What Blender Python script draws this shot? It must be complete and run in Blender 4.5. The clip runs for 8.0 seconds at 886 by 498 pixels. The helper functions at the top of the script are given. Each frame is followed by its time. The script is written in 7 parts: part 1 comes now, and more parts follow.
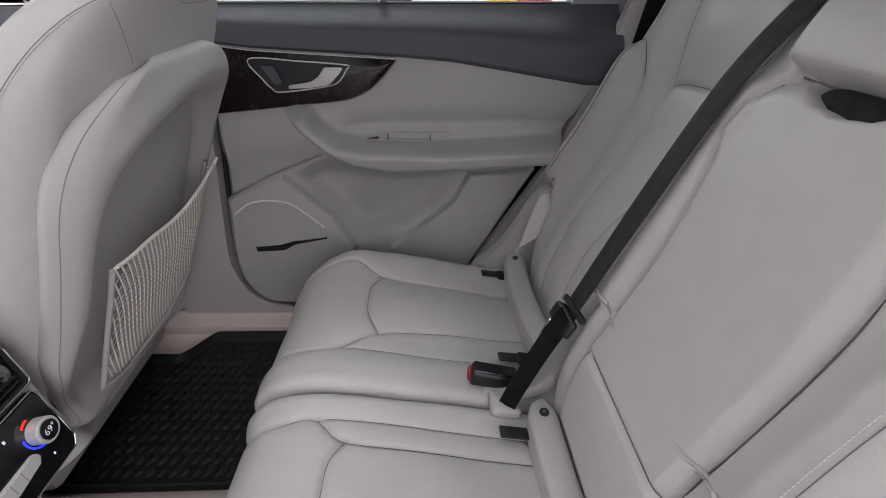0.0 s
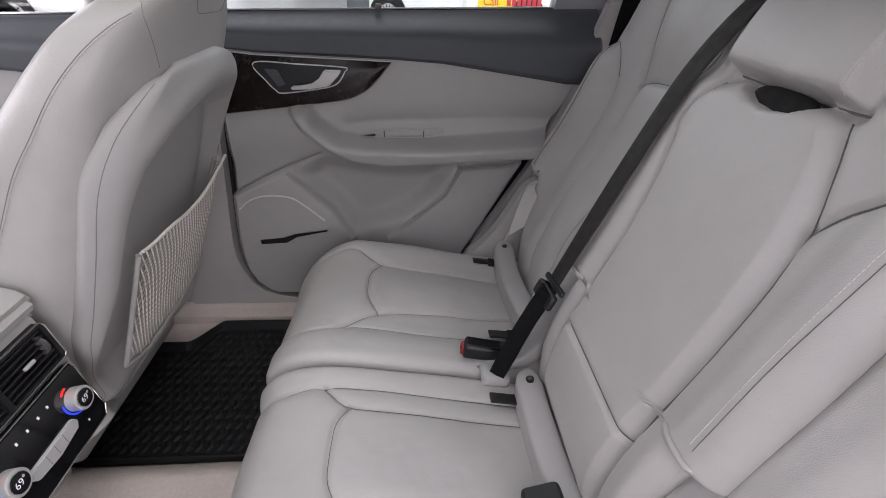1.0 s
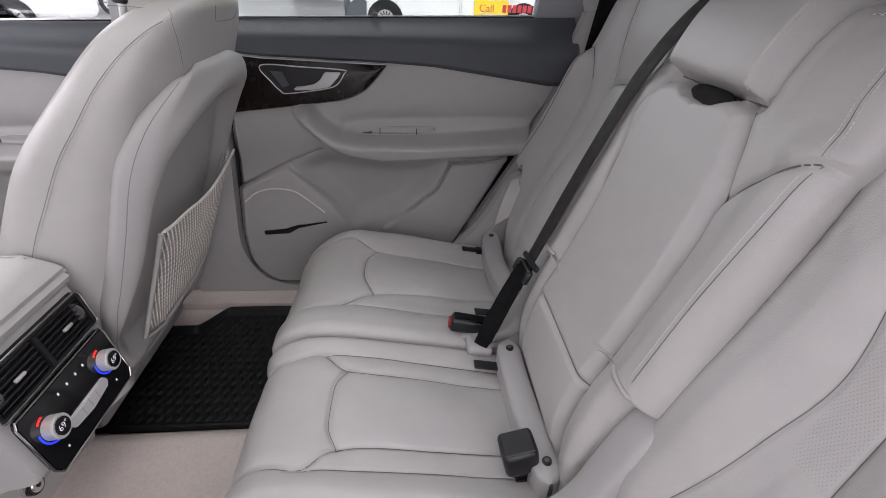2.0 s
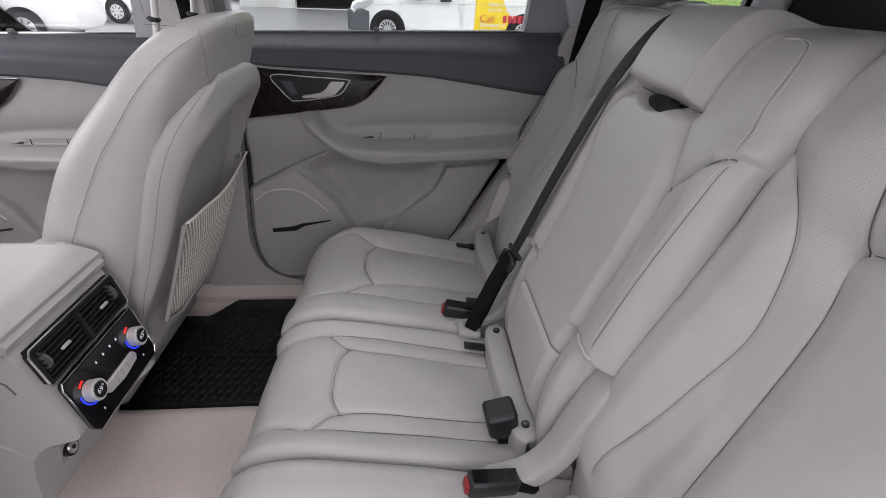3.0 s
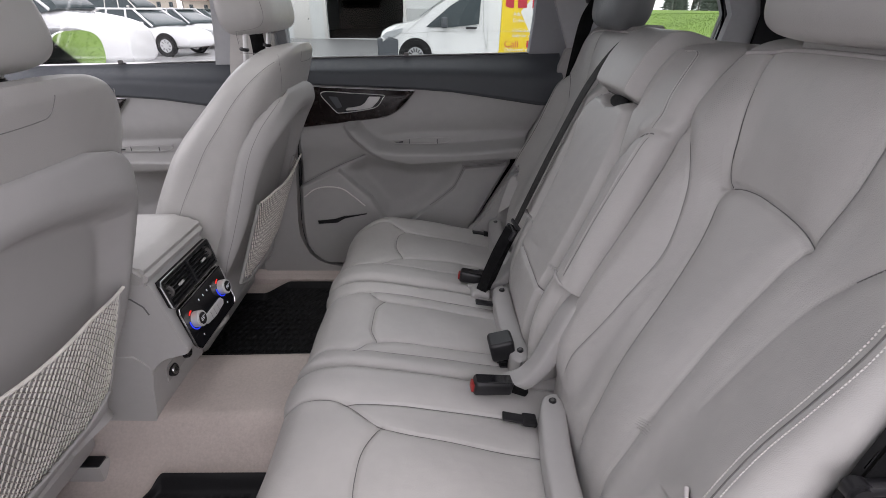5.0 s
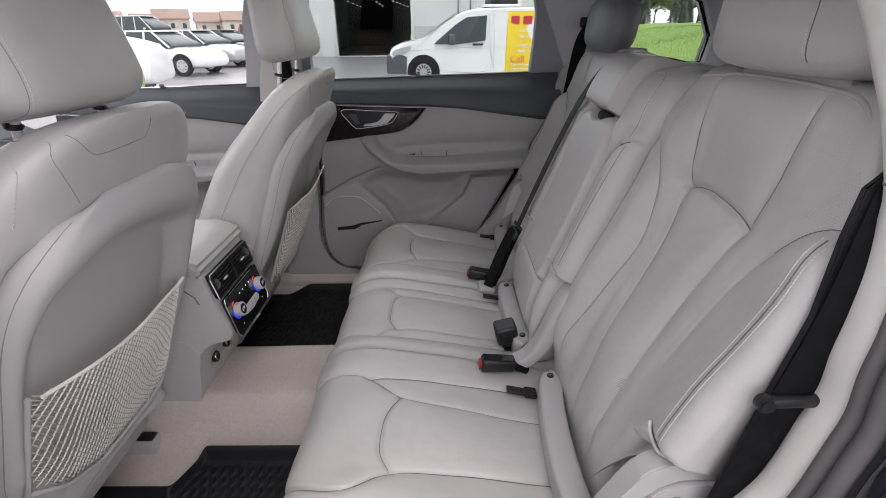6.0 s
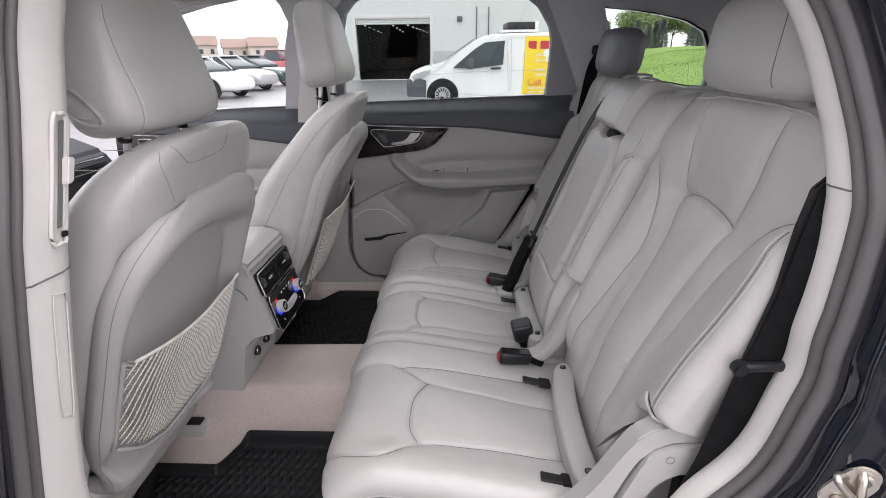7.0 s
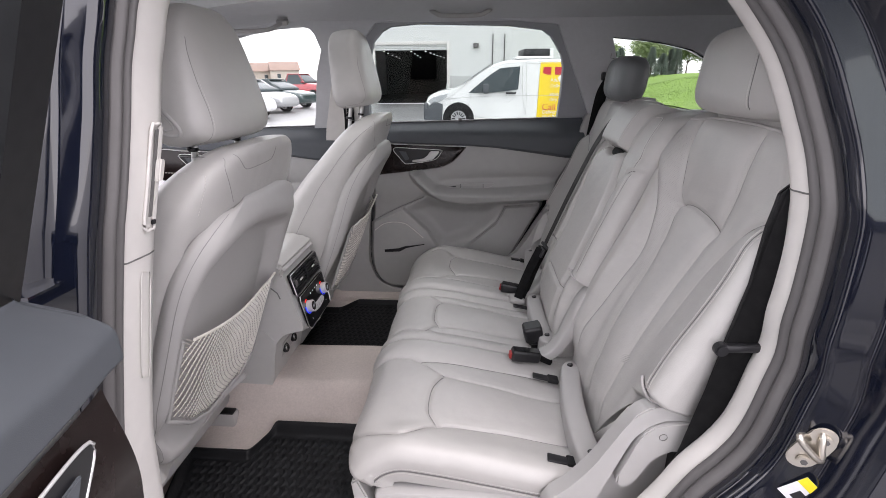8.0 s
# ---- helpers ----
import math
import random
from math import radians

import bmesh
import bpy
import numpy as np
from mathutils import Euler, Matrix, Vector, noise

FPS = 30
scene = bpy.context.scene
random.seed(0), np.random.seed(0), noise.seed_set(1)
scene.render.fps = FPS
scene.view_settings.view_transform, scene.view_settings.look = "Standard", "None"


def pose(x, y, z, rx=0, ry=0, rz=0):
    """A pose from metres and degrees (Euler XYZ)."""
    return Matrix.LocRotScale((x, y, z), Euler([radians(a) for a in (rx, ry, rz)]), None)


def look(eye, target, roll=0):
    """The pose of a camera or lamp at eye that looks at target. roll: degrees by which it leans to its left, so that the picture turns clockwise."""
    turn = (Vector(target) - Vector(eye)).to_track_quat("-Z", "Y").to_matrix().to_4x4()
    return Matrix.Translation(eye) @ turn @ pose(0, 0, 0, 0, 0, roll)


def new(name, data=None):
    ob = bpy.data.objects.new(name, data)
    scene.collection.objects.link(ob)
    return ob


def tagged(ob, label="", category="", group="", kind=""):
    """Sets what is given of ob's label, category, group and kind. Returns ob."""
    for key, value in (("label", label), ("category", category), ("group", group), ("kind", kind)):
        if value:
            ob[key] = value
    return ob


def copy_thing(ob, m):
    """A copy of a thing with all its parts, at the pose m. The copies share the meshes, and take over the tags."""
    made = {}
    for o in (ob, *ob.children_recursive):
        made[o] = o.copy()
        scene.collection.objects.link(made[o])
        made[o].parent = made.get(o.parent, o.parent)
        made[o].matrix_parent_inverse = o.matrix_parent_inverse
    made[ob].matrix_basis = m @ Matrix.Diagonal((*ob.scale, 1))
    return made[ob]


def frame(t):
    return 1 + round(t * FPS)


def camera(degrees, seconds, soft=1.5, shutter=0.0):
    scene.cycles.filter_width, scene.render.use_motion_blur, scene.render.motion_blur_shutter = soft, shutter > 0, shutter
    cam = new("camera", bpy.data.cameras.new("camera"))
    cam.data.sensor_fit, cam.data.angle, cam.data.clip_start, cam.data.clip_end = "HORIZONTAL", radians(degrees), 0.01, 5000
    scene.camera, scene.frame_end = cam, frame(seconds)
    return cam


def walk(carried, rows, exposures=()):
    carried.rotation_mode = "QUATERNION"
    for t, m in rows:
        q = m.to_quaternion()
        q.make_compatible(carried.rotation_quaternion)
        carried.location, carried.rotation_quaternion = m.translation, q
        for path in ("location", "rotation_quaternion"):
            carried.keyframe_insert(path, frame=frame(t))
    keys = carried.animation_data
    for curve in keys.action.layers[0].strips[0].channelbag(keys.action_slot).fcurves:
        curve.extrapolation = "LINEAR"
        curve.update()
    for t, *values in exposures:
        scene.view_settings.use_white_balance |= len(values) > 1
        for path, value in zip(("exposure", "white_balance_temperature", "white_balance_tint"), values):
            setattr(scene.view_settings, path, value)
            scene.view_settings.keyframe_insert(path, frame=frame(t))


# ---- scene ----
cam = camera(86.5, 8.0, 0.65)
PATH = [
    (0, (-0.247, -0.393, 1.292), (-0.141, 1.32, 0.265), 2.1),
    (0.5, (-0.243, -0.431, 1.302), (-0.128, 1.277, 0.269), 1.9),
    (1, (-0.251, -0.48, 1.309), (-0.12, 1.233, 0.285), 1.8),
    (1.5, (-0.246, -0.537, 1.315), (-0.106, 1.18, 0.299), 1.9),
    (3, (-0.232, -0.703, 1.344), (-0.092, 1.036, 0.367), 2.2),
    (3.5, (-0.226, -0.765, 1.356), (-0.115, 0.984, 0.393), 1.9),
    (4, (-0.23, -0.844, 1.356), (-0.15, 0.918, 0.413), 1.5),
    (4.5, (-0.219, -0.921, 1.353), (-0.171, 0.854, 0.433), 1.0),
    (6, (-0.225, -1.153, 1.388), (-0.236, 0.659, 0.541), -0.5),
    (6.5, (-0.24, -1.225, 1.401), (-0.286, 0.601, 0.586), -0.9),
    (7, (-0.242, -1.291, 1.401), (-0.322, 0.554, 0.634), -0.8),
    (7.5, (-0.241, -1.355, 1.401), (-0.354, 0.512, 0.693), -0.7),
    (8, (-0.25, -1.418, 1.401), (-0.386, 0.458, 0.72), -0.4),
]
walk(cam, [(t, look(eye, target, roll)) for t, eye, target, roll in PATH],
     [(0, 1.56, 6720, 22), (1.5, 1.60, 6720, 22), (3.0, 1.36, 6720, 22), (3.5, 1.35, 6720, 22), (4.5, 1.12, 6720, 21), (6, 1.2, 6720, 20), (8, 1.46, 6720, 20)])

from mathutils.bvhtree import BVHTree

# ---- light ----
world = bpy.data.worlds.new("overcast_sky")
scene.world = world
world.use_nodes = True
wn, wl = world.node_tree.nodes, world.node_tree.links
bg = wn["Background"]
sky = wn.new("ShaderNodeTexSky")
sky.sky_type, sky.sun_disc = "NISHITA", False
sky.sun_elevation, sky.sun_rotation = radians(66), radians(135)
cloud = wn.new("ShaderNodeMix")
cloud.data_type = "RGBA"
cloud.inputs[0].default_value = 0.9
cloud.inputs[7].default_value = (9.2, 9.4, 9.7, 1)
wl.new(sky.outputs[0], cloud.inputs[6])
wl.new(cloud.outputs[2], bg.inputs[0])
bg.inputs[1].default_value = 0.13
sun = new("sun", bpy.data.lights.new("sun", "SUN"))
sun.data.energy, sun.data.angle, sun.data.color = 0.42, radians(25), (1, 0.97, 0.93)
sun.matrix_world = look((2.5, -2.5, 8), (0, 0, 0))



# ---- materials ----
def mat(name, base, rough=0.5, metal=0.0, vary=0.08, scales=(3, 60), bump=(), coat=0.0, spec=0.5):
    """Principled surface with colour variation at two scales and relief: bump rows are (scale, strength, kind)."""
    m = bpy.data.materials.new(name)
    m.use_nodes = True
    n, l = m.node_tree.nodes, m.node_tree.links
    p = n["Principled BSDF"]
    p.inputs["Roughness"].default_value = rough
    p.inputs["Metallic"].default_value = metal
    p.inputs["Coat Weight"].default_value = coat
    p.inputs["Coat Roughness"].default_value = 0.05
    p.inputs["Specular IOR Level"].default_value = spec
    tc = n.new("ShaderNodeTexCoord")
    a = n.new("ShaderNodeTexNoise")
    b = n.new("ShaderNodeTexNoise")
    for t, s in ((a, scales[0]), (b, scales[1])):
        t.inputs["Scale"].default_value = s
        t.inputs["Detail"].default_value = 5
        l.new(tc.outputs["Object"], t.inputs["Vector"])
    add = n.new("ShaderNodeMath")
    add.operation = "ADD"
    l.new(a.outputs[0], add.inputs[0])
    l.new(b.outputs[0], add.inputs[1])
    rng = n.new("ShaderNodeMapRange")
    rng.inputs[1].default_value, rng.inputs[2].default_value = 0.6, 1.4
    l.new(add.outputs[0], rng.inputs[0])
    mix = n.new("ShaderNodeMix")
    mix.data_type = "RGBA"
    l.new(rng.outputs[0], mix.inputs[0])
    mix.inputs[6].default_value = (*[c * (1 - vary) for c in base], 1)
    mix.inputs[7].default_value = (*[min(1, c * (1 + vary)) for c in base], 1)
    l.new(mix.outputs[2], p.inputs["Base Color"])
    rr = n.new("ShaderNodeMapRange")
    rr.inputs[1].default_value, rr.inputs[2].default_value = 0.35, 0.65
    rr.inputs[3].default_value, rr.inputs[4].default_value = rough * 0.88, min(1, rough * 1.12)
    l.new(b.outputs[0], rr.inputs[0])
    l.new(rr.outputs[0], p.inputs["Roughness"])
    last = None
    for scale, strength, kind in bump:
        t = n.new("ShaderNodeTexVoronoi" if kind == "cells" else "ShaderNodeTexNoise")
        t.inputs["Scale"].default_value = scale
        l.new(tc.outputs["Object"], t.inputs["Vector"])
        bp = n.new("ShaderNodeBump")
        bp.inputs["Strength"].default_value = strength
        bp.inputs["Distance"].default_value = 0.5 / scale
        l.new(t.outputs[0], bp.inputs["Height"])
        if last:
            l.new(last.outputs[0], bp.inputs["Normal"])
        last = bp
    if last:
        l.new(last.outputs[0], p.inputs["Normal"])
    return m


def glass_mat(name, tint, gloss=0.09):
    m = bpy.data.materials.new(name)
    m.use_nodes = True
    n, l = m.node_tree.nodes, m.node_tree.links
    n.remove(n["Principled BSDF"])
    t, g, x, f = n.new("ShaderNodeBsdfTransparent"), n.new("ShaderNodeBsdfGlossy"), n.new("ShaderNodeMixShader"), n.new("ShaderNodeFresnel")
    t.inputs[0].default_value = (*tint, 1)
    g.inputs["Roughness"].default_value = 0.02
    f.inputs[0].default_value = 1.45
    l.new(f.outputs[0], x.inputs[0])
    l.new(t.outputs[0], x.inputs[1])
    l.new(g.outputs[0], x.inputs[2])
    l.new(x.outputs[0], n["Material Output"].inputs[0])
    return m


def glow(name, color, strength):
    m = bpy.data.materials.new(name)
    m.use_nodes = True
    p = m.node_tree.nodes["Principled BSDF"]
    p.inputs["Base Color"].default_value = (*color, 1)
    p.inputs["Emission Color"].default_value = (*color, 1)
    p.inputs["Emission Strength"].default_value = strength
    return m


LEATHER = mat("grey_leather", (0.455, 0.446, 0.432), 0.35, vary=0.05, scales=(2.5, 25), bump=((14, 0.09, "noise"), (60, 0.06, "noise"), (800, 0.30, "cells")))
PIPING = mat("leather_piping", (0.46, 0.44, 0.435), 0.5, vary=0.05, bump=((400, 0.2, "noise"),))
THREAD = mat("pale_thread", (0.58, 0.565, 0.545), 0.7, vary=0.1)
SEAM = mat("seam_shadow_line", (0.15, 0.147, 0.144), 0.85)
CREASE_DARK = mat("sewn_crease", (0.25, 0.245, 0.24), 0.8)
# lighter copy of the grey plastic, door light on the console put into colour
LIT_GREY = mat("lit_grey_plastic", (0.50, 0.495, 0.485), 0.5, spec=0.4, vary=0.04, scales=(2, 40), bump=((1400, 0.12, "cells"),))
GREY = mat("grey_plastic", (0.415, 0.408, 0.40), 0.55, spec=0.35, vary=0.04, scales=(2, 40), bump=((1400, 0.12, "cells"),))
TRIM = mat("pale_pillar_trim", (0.63, 0.61, 0.585), 0.55, vary=0.05, scales=(2, 40), bump=((1200, 0.1, "cells"),))
# darker copy of the grey leather, carries the far headrest's shade in its colour
SHADED_LEATHER = mat("shaded_leather", (0.17, 0.178, 0.186), 0.42, vary=0.05, scales=(2.5, 25), bump=((14, 0.09, "noise"), (800, 0.30, "cells")))
# darker headliner copy, the unlit look of the rear door frame painted in
SHADED_HEAD = mat("window_frame_fabric", (0.34, 0.35, 0.37), 0.9, vary=0.06, bump=((900, 0.25, "noise"),))
HEAD = mat("headliner_fabric", (0.54, 0.55, 0.565), 0.9, vary=0.06, bump=((900, 0.25, "noise"),))
DARK = mat("dark_slate_plastic", (0.080, 0.088, 0.098), 0.52, spec=0.4, vary=0.08, bump=((1100, 0.14, "cells"),))
BLACK = mat("black_plastic", (0.012, 0.012, 0.014), 0.4, vary=0.15, bump=((700, 0.08, "noise"),))
GLOSSY = mat("gloss_black", (0.006, 0.006, 0.008), 0.12, vary=0.1, coat=0.5)
# near-black that stands in for shade inside gaps, recesses and the hall
VOID = mat("hollow_shade", (0.008, 0.008, 0.009), 0.9)
RUBBER = mat("grey_rubber_seal", (0.105, 0.10, 0.10), 0.55, vary=0.12, bump=((300, 0.1, "noise"),))
MAT = mat("black_rubber_mat", (0.009, 0.0095, 0.011), 0.55, spec=0.3, vary=0.3, scales=(8, 90), bump=((120, 0.25, "noise"),))
CARPET = mat("beige_carpet", (0.56, 0.495, 0.46), 0.95, vary=0.13, scales=(7, 160), bump=((500, 0.7, "noise"), (60, 0.25, "noise")))
HOLE = mat("punched_hole", (0.235, 0.23, 0.225), 0.9)
WOOD = mat("dark_walnut", (0.012, 0.0075, 0.007), 0.25, vary=0.35, scales=(6, 40), coat=0.05, spec=0.3)
SATIN = mat("satin_silver", (0.66, 0.66, 0.655), 0.33, 0.35, vary=0.03)
VINYL = mat("grey_door_vinyl", (0.365, 0.362, 0.352), 0.5, vary=0.05, scales=(2.5, 30), bump=((8, 0.08, "noise"), (900, 0.2, "cells")))
CHROME = mat("satin_chrome", (0.72, 0.72, 0.72), 0.22, 1.0, vary=0.04)
STEEL = mat("galvanised_steel", (0.62, 0.58, 0.52), 0.35, 1.0, vary=0.12, bump=((90, 0.1, "noise"),))
BELT = mat("charcoal_webbing", (0.015, 0.0135, 0.013), 0.75, vary=0.1, bump=((700, 0.5, "noise"),))
BELTD = mat("black_webbing", (0.0045, 0.0045, 0.005), 0.85, spec=0.2, vary=0.1, bump=((700, 0.5, "noise"),))
NET = mat("cream_net_cord", (0.80, 0.77, 0.72), 0.8, vary=0.15, bump=((900, 0.3, "noise"),))
# darker copy of the cream cord, brings the pocket's shade into the net
SHADE_CORD = mat("shaded_net_cord", (0.40, 0.375, 0.345), 0.85, vary=0.15)
RED = mat("red_button", (0.30, 0.02, 0.018), 0.4)
NAVY = mat("navy_paint", (0.0045, 0.006, 0.013), 0.10, vary=0.15, coat=1.0, spec=0.5)
YELLOW = mat("yellow_sticker", (0.80, 0.66, 0.02), 0.5)
LABEL = mat("white_sticker", (0.7, 0.7, 0.72), 0.5)
BLUEGLOW = glow("blue_dial_glow", (0.02, 0.06, 1.0), 0.25)
REDGLOW = glow("red_dial_glow", (1.0, 0.03, 0.02), 0.25)
DISPLAY = glow("white_display", (0.8, 0.85, 0.9), 0.05)
WINDOW = glass_mat("window_glass", (0.95, 0.97, 0.965))
TINTED = glass_mat("tinted_window_glass", (0.74, 0.78, 0.77))
PRIVACY = glass_mat("rear_window_glass", (0.78, 0.82, 0.80))
ROOFGLASS = glass_mat("tinted_roof_glass", (0.68, 0.70, 0.69))
MIRROR = mat("mirror_glass", (0.85, 0.87, 0.88), 0.02, 1.0, vary=0.0)


# ---- mesh tools ----
def to_mesh(name, verts, faces, smooth=True, sharp=None):
    me = bpy.data.meshes.new(name)
    me.from_pydata([tuple(map(float, v)) for v in verts], [], faces)
    if smooth:
        me.polygons.foreach_set("use_smooth", [True] * len(me.polygons))
        if sharp:
            me.set_sharp_from_angle(angle=radians(sharp))
    return me


def bm_mesh(name, bm, smooth=True, sharp=35):
    me = bpy.data.meshes.new(name)
    bmesh.ops.recalc_face_normals(bm, faces=bm.faces)
    bm.to_mesh(me)
    bm.free()
    if smooth:
        me.polygons.foreach_set("use_smooth", [True] * len(me.polygons))
        me.set_sharp_from_angle(angle=radians(sharp))
    return me


def part(name, me, material, parent=None, label=""):
    """Links a mesh (or bmesh) as one object, under a thing or a part."""
    if isinstance(me, bmesh.types.BMesh):
        me = bm_mesh(name, me)
    ob = new(name, me)
    if material and not me.materials:
        me.materials.append(material)
    if parent:
        ob.parent = parent
    return tagged(ob, label)


def thing(name, label, category, group="", kind=""):
    return tagged(new(name), label, category, group, kind)


def grid_faces(nu, nv, off=0, wrap=False):
    f = []
    for i in range(nu - 1):
        for j in range(nv - (0 if wrap else 1)):
            k = (j + 1) % nv
            f.append((off + i * nv + j, off + i * nv + k, off + (i + 1) * nv + k, off + (i + 1) * nv + j))
    return f


def sheet(name, P, wrap=False, caps=False):
    """Mesh over a grid of points P[nu, nv, 3]."""
    nu, nv = P.shape[:2]
    f = grid_faces(nu, nv, 0, wrap)
    if caps:
        f += [tuple(range(nv))[::-1], tuple((nu - 1) * nv + j for j in range(nv))]
    return to_mesh(name, P.reshape(-1, 3), f, True, 50 if caps else None)


def spline(pts, n, closed=False):
    """n points along a Catmull-Rom curve through pts, evenly spaced."""
    p = np.array(pts, float)
    q = np.vstack([p[-1], p, p[0], p[1]]) if closed else np.vstack([2 * p[0] - p[1], p, 2 * p[-1] - p[-2]])
    out = []
    for i in range(1, len(q) - 2):
        t = np.linspace(0, 1, 16, endpoint=False)[:, None]
        a, b, c, d = q[i - 1], q[i], q[i + 1], q[i + 2]
        out.append(0.5 * (2 * b + (c - a) * t + (2 * a - 5 * b + 4 * c - d) * t * t + (3 * b - a - 3 * c + d) * t ** 3))
    out = np.vstack(out + [q[-2][None]])
    s = np.r_[0, np.cumsum(np.linalg.norm(np.diff(out, axis=0), axis=1))]
    u = np.linspace(0, s[-1], n, endpoint=not closed)
    return np.stack([np.interp(u, s, out[:, k]) for k in range(out.shape[1])], 1)


def smooth(a, b, x):
    t = np.clip((np.asarray(x, float) - a) / (b - a), 0, 1)
    return t * t * (3 - 2 * t)


def seg_dist(X, Y, poly, closed=False):
    p = np.array(poly, float)
    if closed:
        p = np.vstack([p, p[:1]])
    best = np.full(np.shape(X), 9.0)
    for (ax, ay), (bx, by) in zip(p[:-1], p[1:]):
        dx, dy = bx - ax, by - ay
        t = np.clip(((X - ax) * dx + (Y - ay) * dy) / (dx * dx + dy * dy + 1e-12), 0, 1)
        best = np.minimum(best, np.hypot(X - ax - t * dx, Y - ay - t * dy))
    return best


def inside(X, Y, poly):
    r = np.zeros(np.shape(X), bool)
    p = list(poly)
    for (ax, ay), (bx, by) in zip(p, p[1:] + p[:1]):
        if ay != by:
            r ^= ((ay > Y) != (by > Y)) & (X < (bx - ax) * (Y - ay) / (by - ay) + ax)
    return r


def plateau(X, Y, poly, w):
    """1 deep inside the polygon, 0 outside, rising over w."""
    d = seg_dist(X, Y, poly, True)
    return np.where(inside(X, Y, poly), smooth(0, w, d), 0.0)


def groove(X, Y, poly, width=0.0035, depth=0.006, soft=0.014, sink=0.003):
    """A sewn seam: a sharp line in a soft valley."""
    d = seg_dist(X, Y, spline(poly, 30) if len(poly) > 2 else poly)
    return -depth * np.exp(-(d / width) ** 2) - sink * np.exp(-(d / soft) ** 2)


def rbox(sx, sy, sz, r=0.004, seg=2, m=None):
    bm = bmesh.new()
    bmesh.ops.create_cube(bm, size=1, matrix=Matrix.Diagonal((sx, sy, sz, 1)))
    bmesh.ops.bevel(bm, geom=bm.edges[:], offset=min(r, 0.49 * min(sx, sy, sz)), segments=seg, affect="EDGES", profile=0.5)
    if m is not None:
        bmesh.ops.transform(bm, matrix=m, verts=bm.verts)
    return bm


def box(x0, x1, y0, y1, z0, z1, r=0.004, seg=2):
    return rbox(abs(x1 - x0), abs(y1 - y0), abs(z1 - z0), r, seg, Matrix.Translation(((x0 + x1) / 2, (y0 + y1) / 2, (z0 + z1) / 2)))


def cyl(r, depth, m, n=24, bevel=0.0, r2=None):
    bm = bmesh.new()
    bmesh.ops.create_cone(bm, cap_ends=True, segments=n, radius1=r, radius2=r if r2 is None else r2, depth=depth)
    if bevel:
        bmesh.ops.bevel(bm, geom=[e for e in bm.edges if abs(e.verts[0].co.z - e.verts[1].co.z) < 1e-6], offset=bevel, segments=2, affect="EDGES")
    bmesh.ops.transform(bm, matrix=m, verts=bm.verts)
    return bm


def tube(name, pts, r, n=8, closed=False, flat=1.0, up=(0, 0, 1)):
    """A cord along pts; flat squeezes it along `up`."""
    p = np.array(pts, float)
    t = np.gradient(p, axis=0) if not closed else np.roll(p, -1, 0) - np.roll(p, 1, 0)
    t /= np.linalg.norm(t, axis=1)[:, None] + 1e-12
    u = np.array(up, float)
    a = np.cross(t, u)
    bad = np.linalg.norm(a, axis=1) < 1e-3
    a[bad] = np.cross(t[bad], (1, 0, 0.1))
    a /= np.linalg.norm(a, axis=1)[:, None]
    b = np.cross(a, t)
    ang = np.linspace(0, 2 * np.pi, n, endpoint=False)
    rr = np.broadcast_to(np.asarray(r, float), (len(p),))[:, None, None]
    P = p[:, None] + rr * (np.cos(ang)[None, :, None] * a[:, None] + flat * np.sin(ang)[None, :, None] * b[:, None])
    if closed:
        P = np.concatenate([P, P[:1]])
    return sheet(name, P, True, not closed)


def blob(name, c, half, e1=0.5, e2=0.5, rot=(0, 0, 0), nu=40, nv=64, shape=None):
    """A padded, rounded block (superellipsoid)."""
    u = np.linspace(-np.pi / 2, np.pi / 2, nu)[:, None]
    v = np.linspace(-np.pi, np.pi, nv, endpoint=False)[None]
    pw = lambda x, e: np.sign(x) * np.abs(x) ** e
    P = np.stack([pw(np.cos(u), e1) * pw(np.cos(v), e2), pw(np.cos(u), e1) * pw(np.sin(v), e2), pw(np.sin(u), e1) + 0 * v], -1)
    if shape:
        P = shape(P)
    P = P * np.array(half)
    R = np.array(Euler([radians(a) for a in rot]).to_matrix())
    return sheet(name, P @ R.T + np.array(c), True)


def prism(poly, to3d, thick, bevel=0.0):
    """Solid plate: 2D outline mapped by to3d(a, b, depth)."""
    bm = bmesh.new()
    lo = [bm.verts.new(to3d(a, b, 0)) for a, b in poly]
    hi = [bm.verts.new(to3d(a, b, thick)) for a, b in poly]
    n = len(poly)
    bm.faces.new(lo[::-1])
    bm.faces.new(hi)
    for i in range(n):
        bm.faces.new((lo[i], lo[(i + 1) % n], hi[(i + 1) % n], hi[i]))
    if bevel:
        bmesh.ops.bevel(bm, geom=bm.edges[:], offset=bevel, segments=2, affect="EDGES")
    bmesh.ops.triangulate(bm, faces=[f for f in bm.faces if len(f.verts) > 4])
    return bm


def plate(outer, holes, to3d, thick):
    """Solid plate with openings through it."""
    bm = bmesh.new()
    edges = []
    for loop in (outer, *holes):
        vs = [bm.verts.new((a, b, 0)) for a, b in loop]
        edges += [bm.edges.new((vs[i], vs[(i + 1) % len(vs)])) for i in range(len(vs))]
    bmesh.ops.triangle_fill(bm, use_beauty=True, edges=edges)
    ext = bmesh.ops.extrude_face_region(bm, geom=bm.faces[:])
    for v in ext["geom"]:
        if isinstance(v, bmesh.types.BMVert):
            v.co.z = thick
    for v in bm.verts:
        v.co = to3d(*v.co)
    return bm


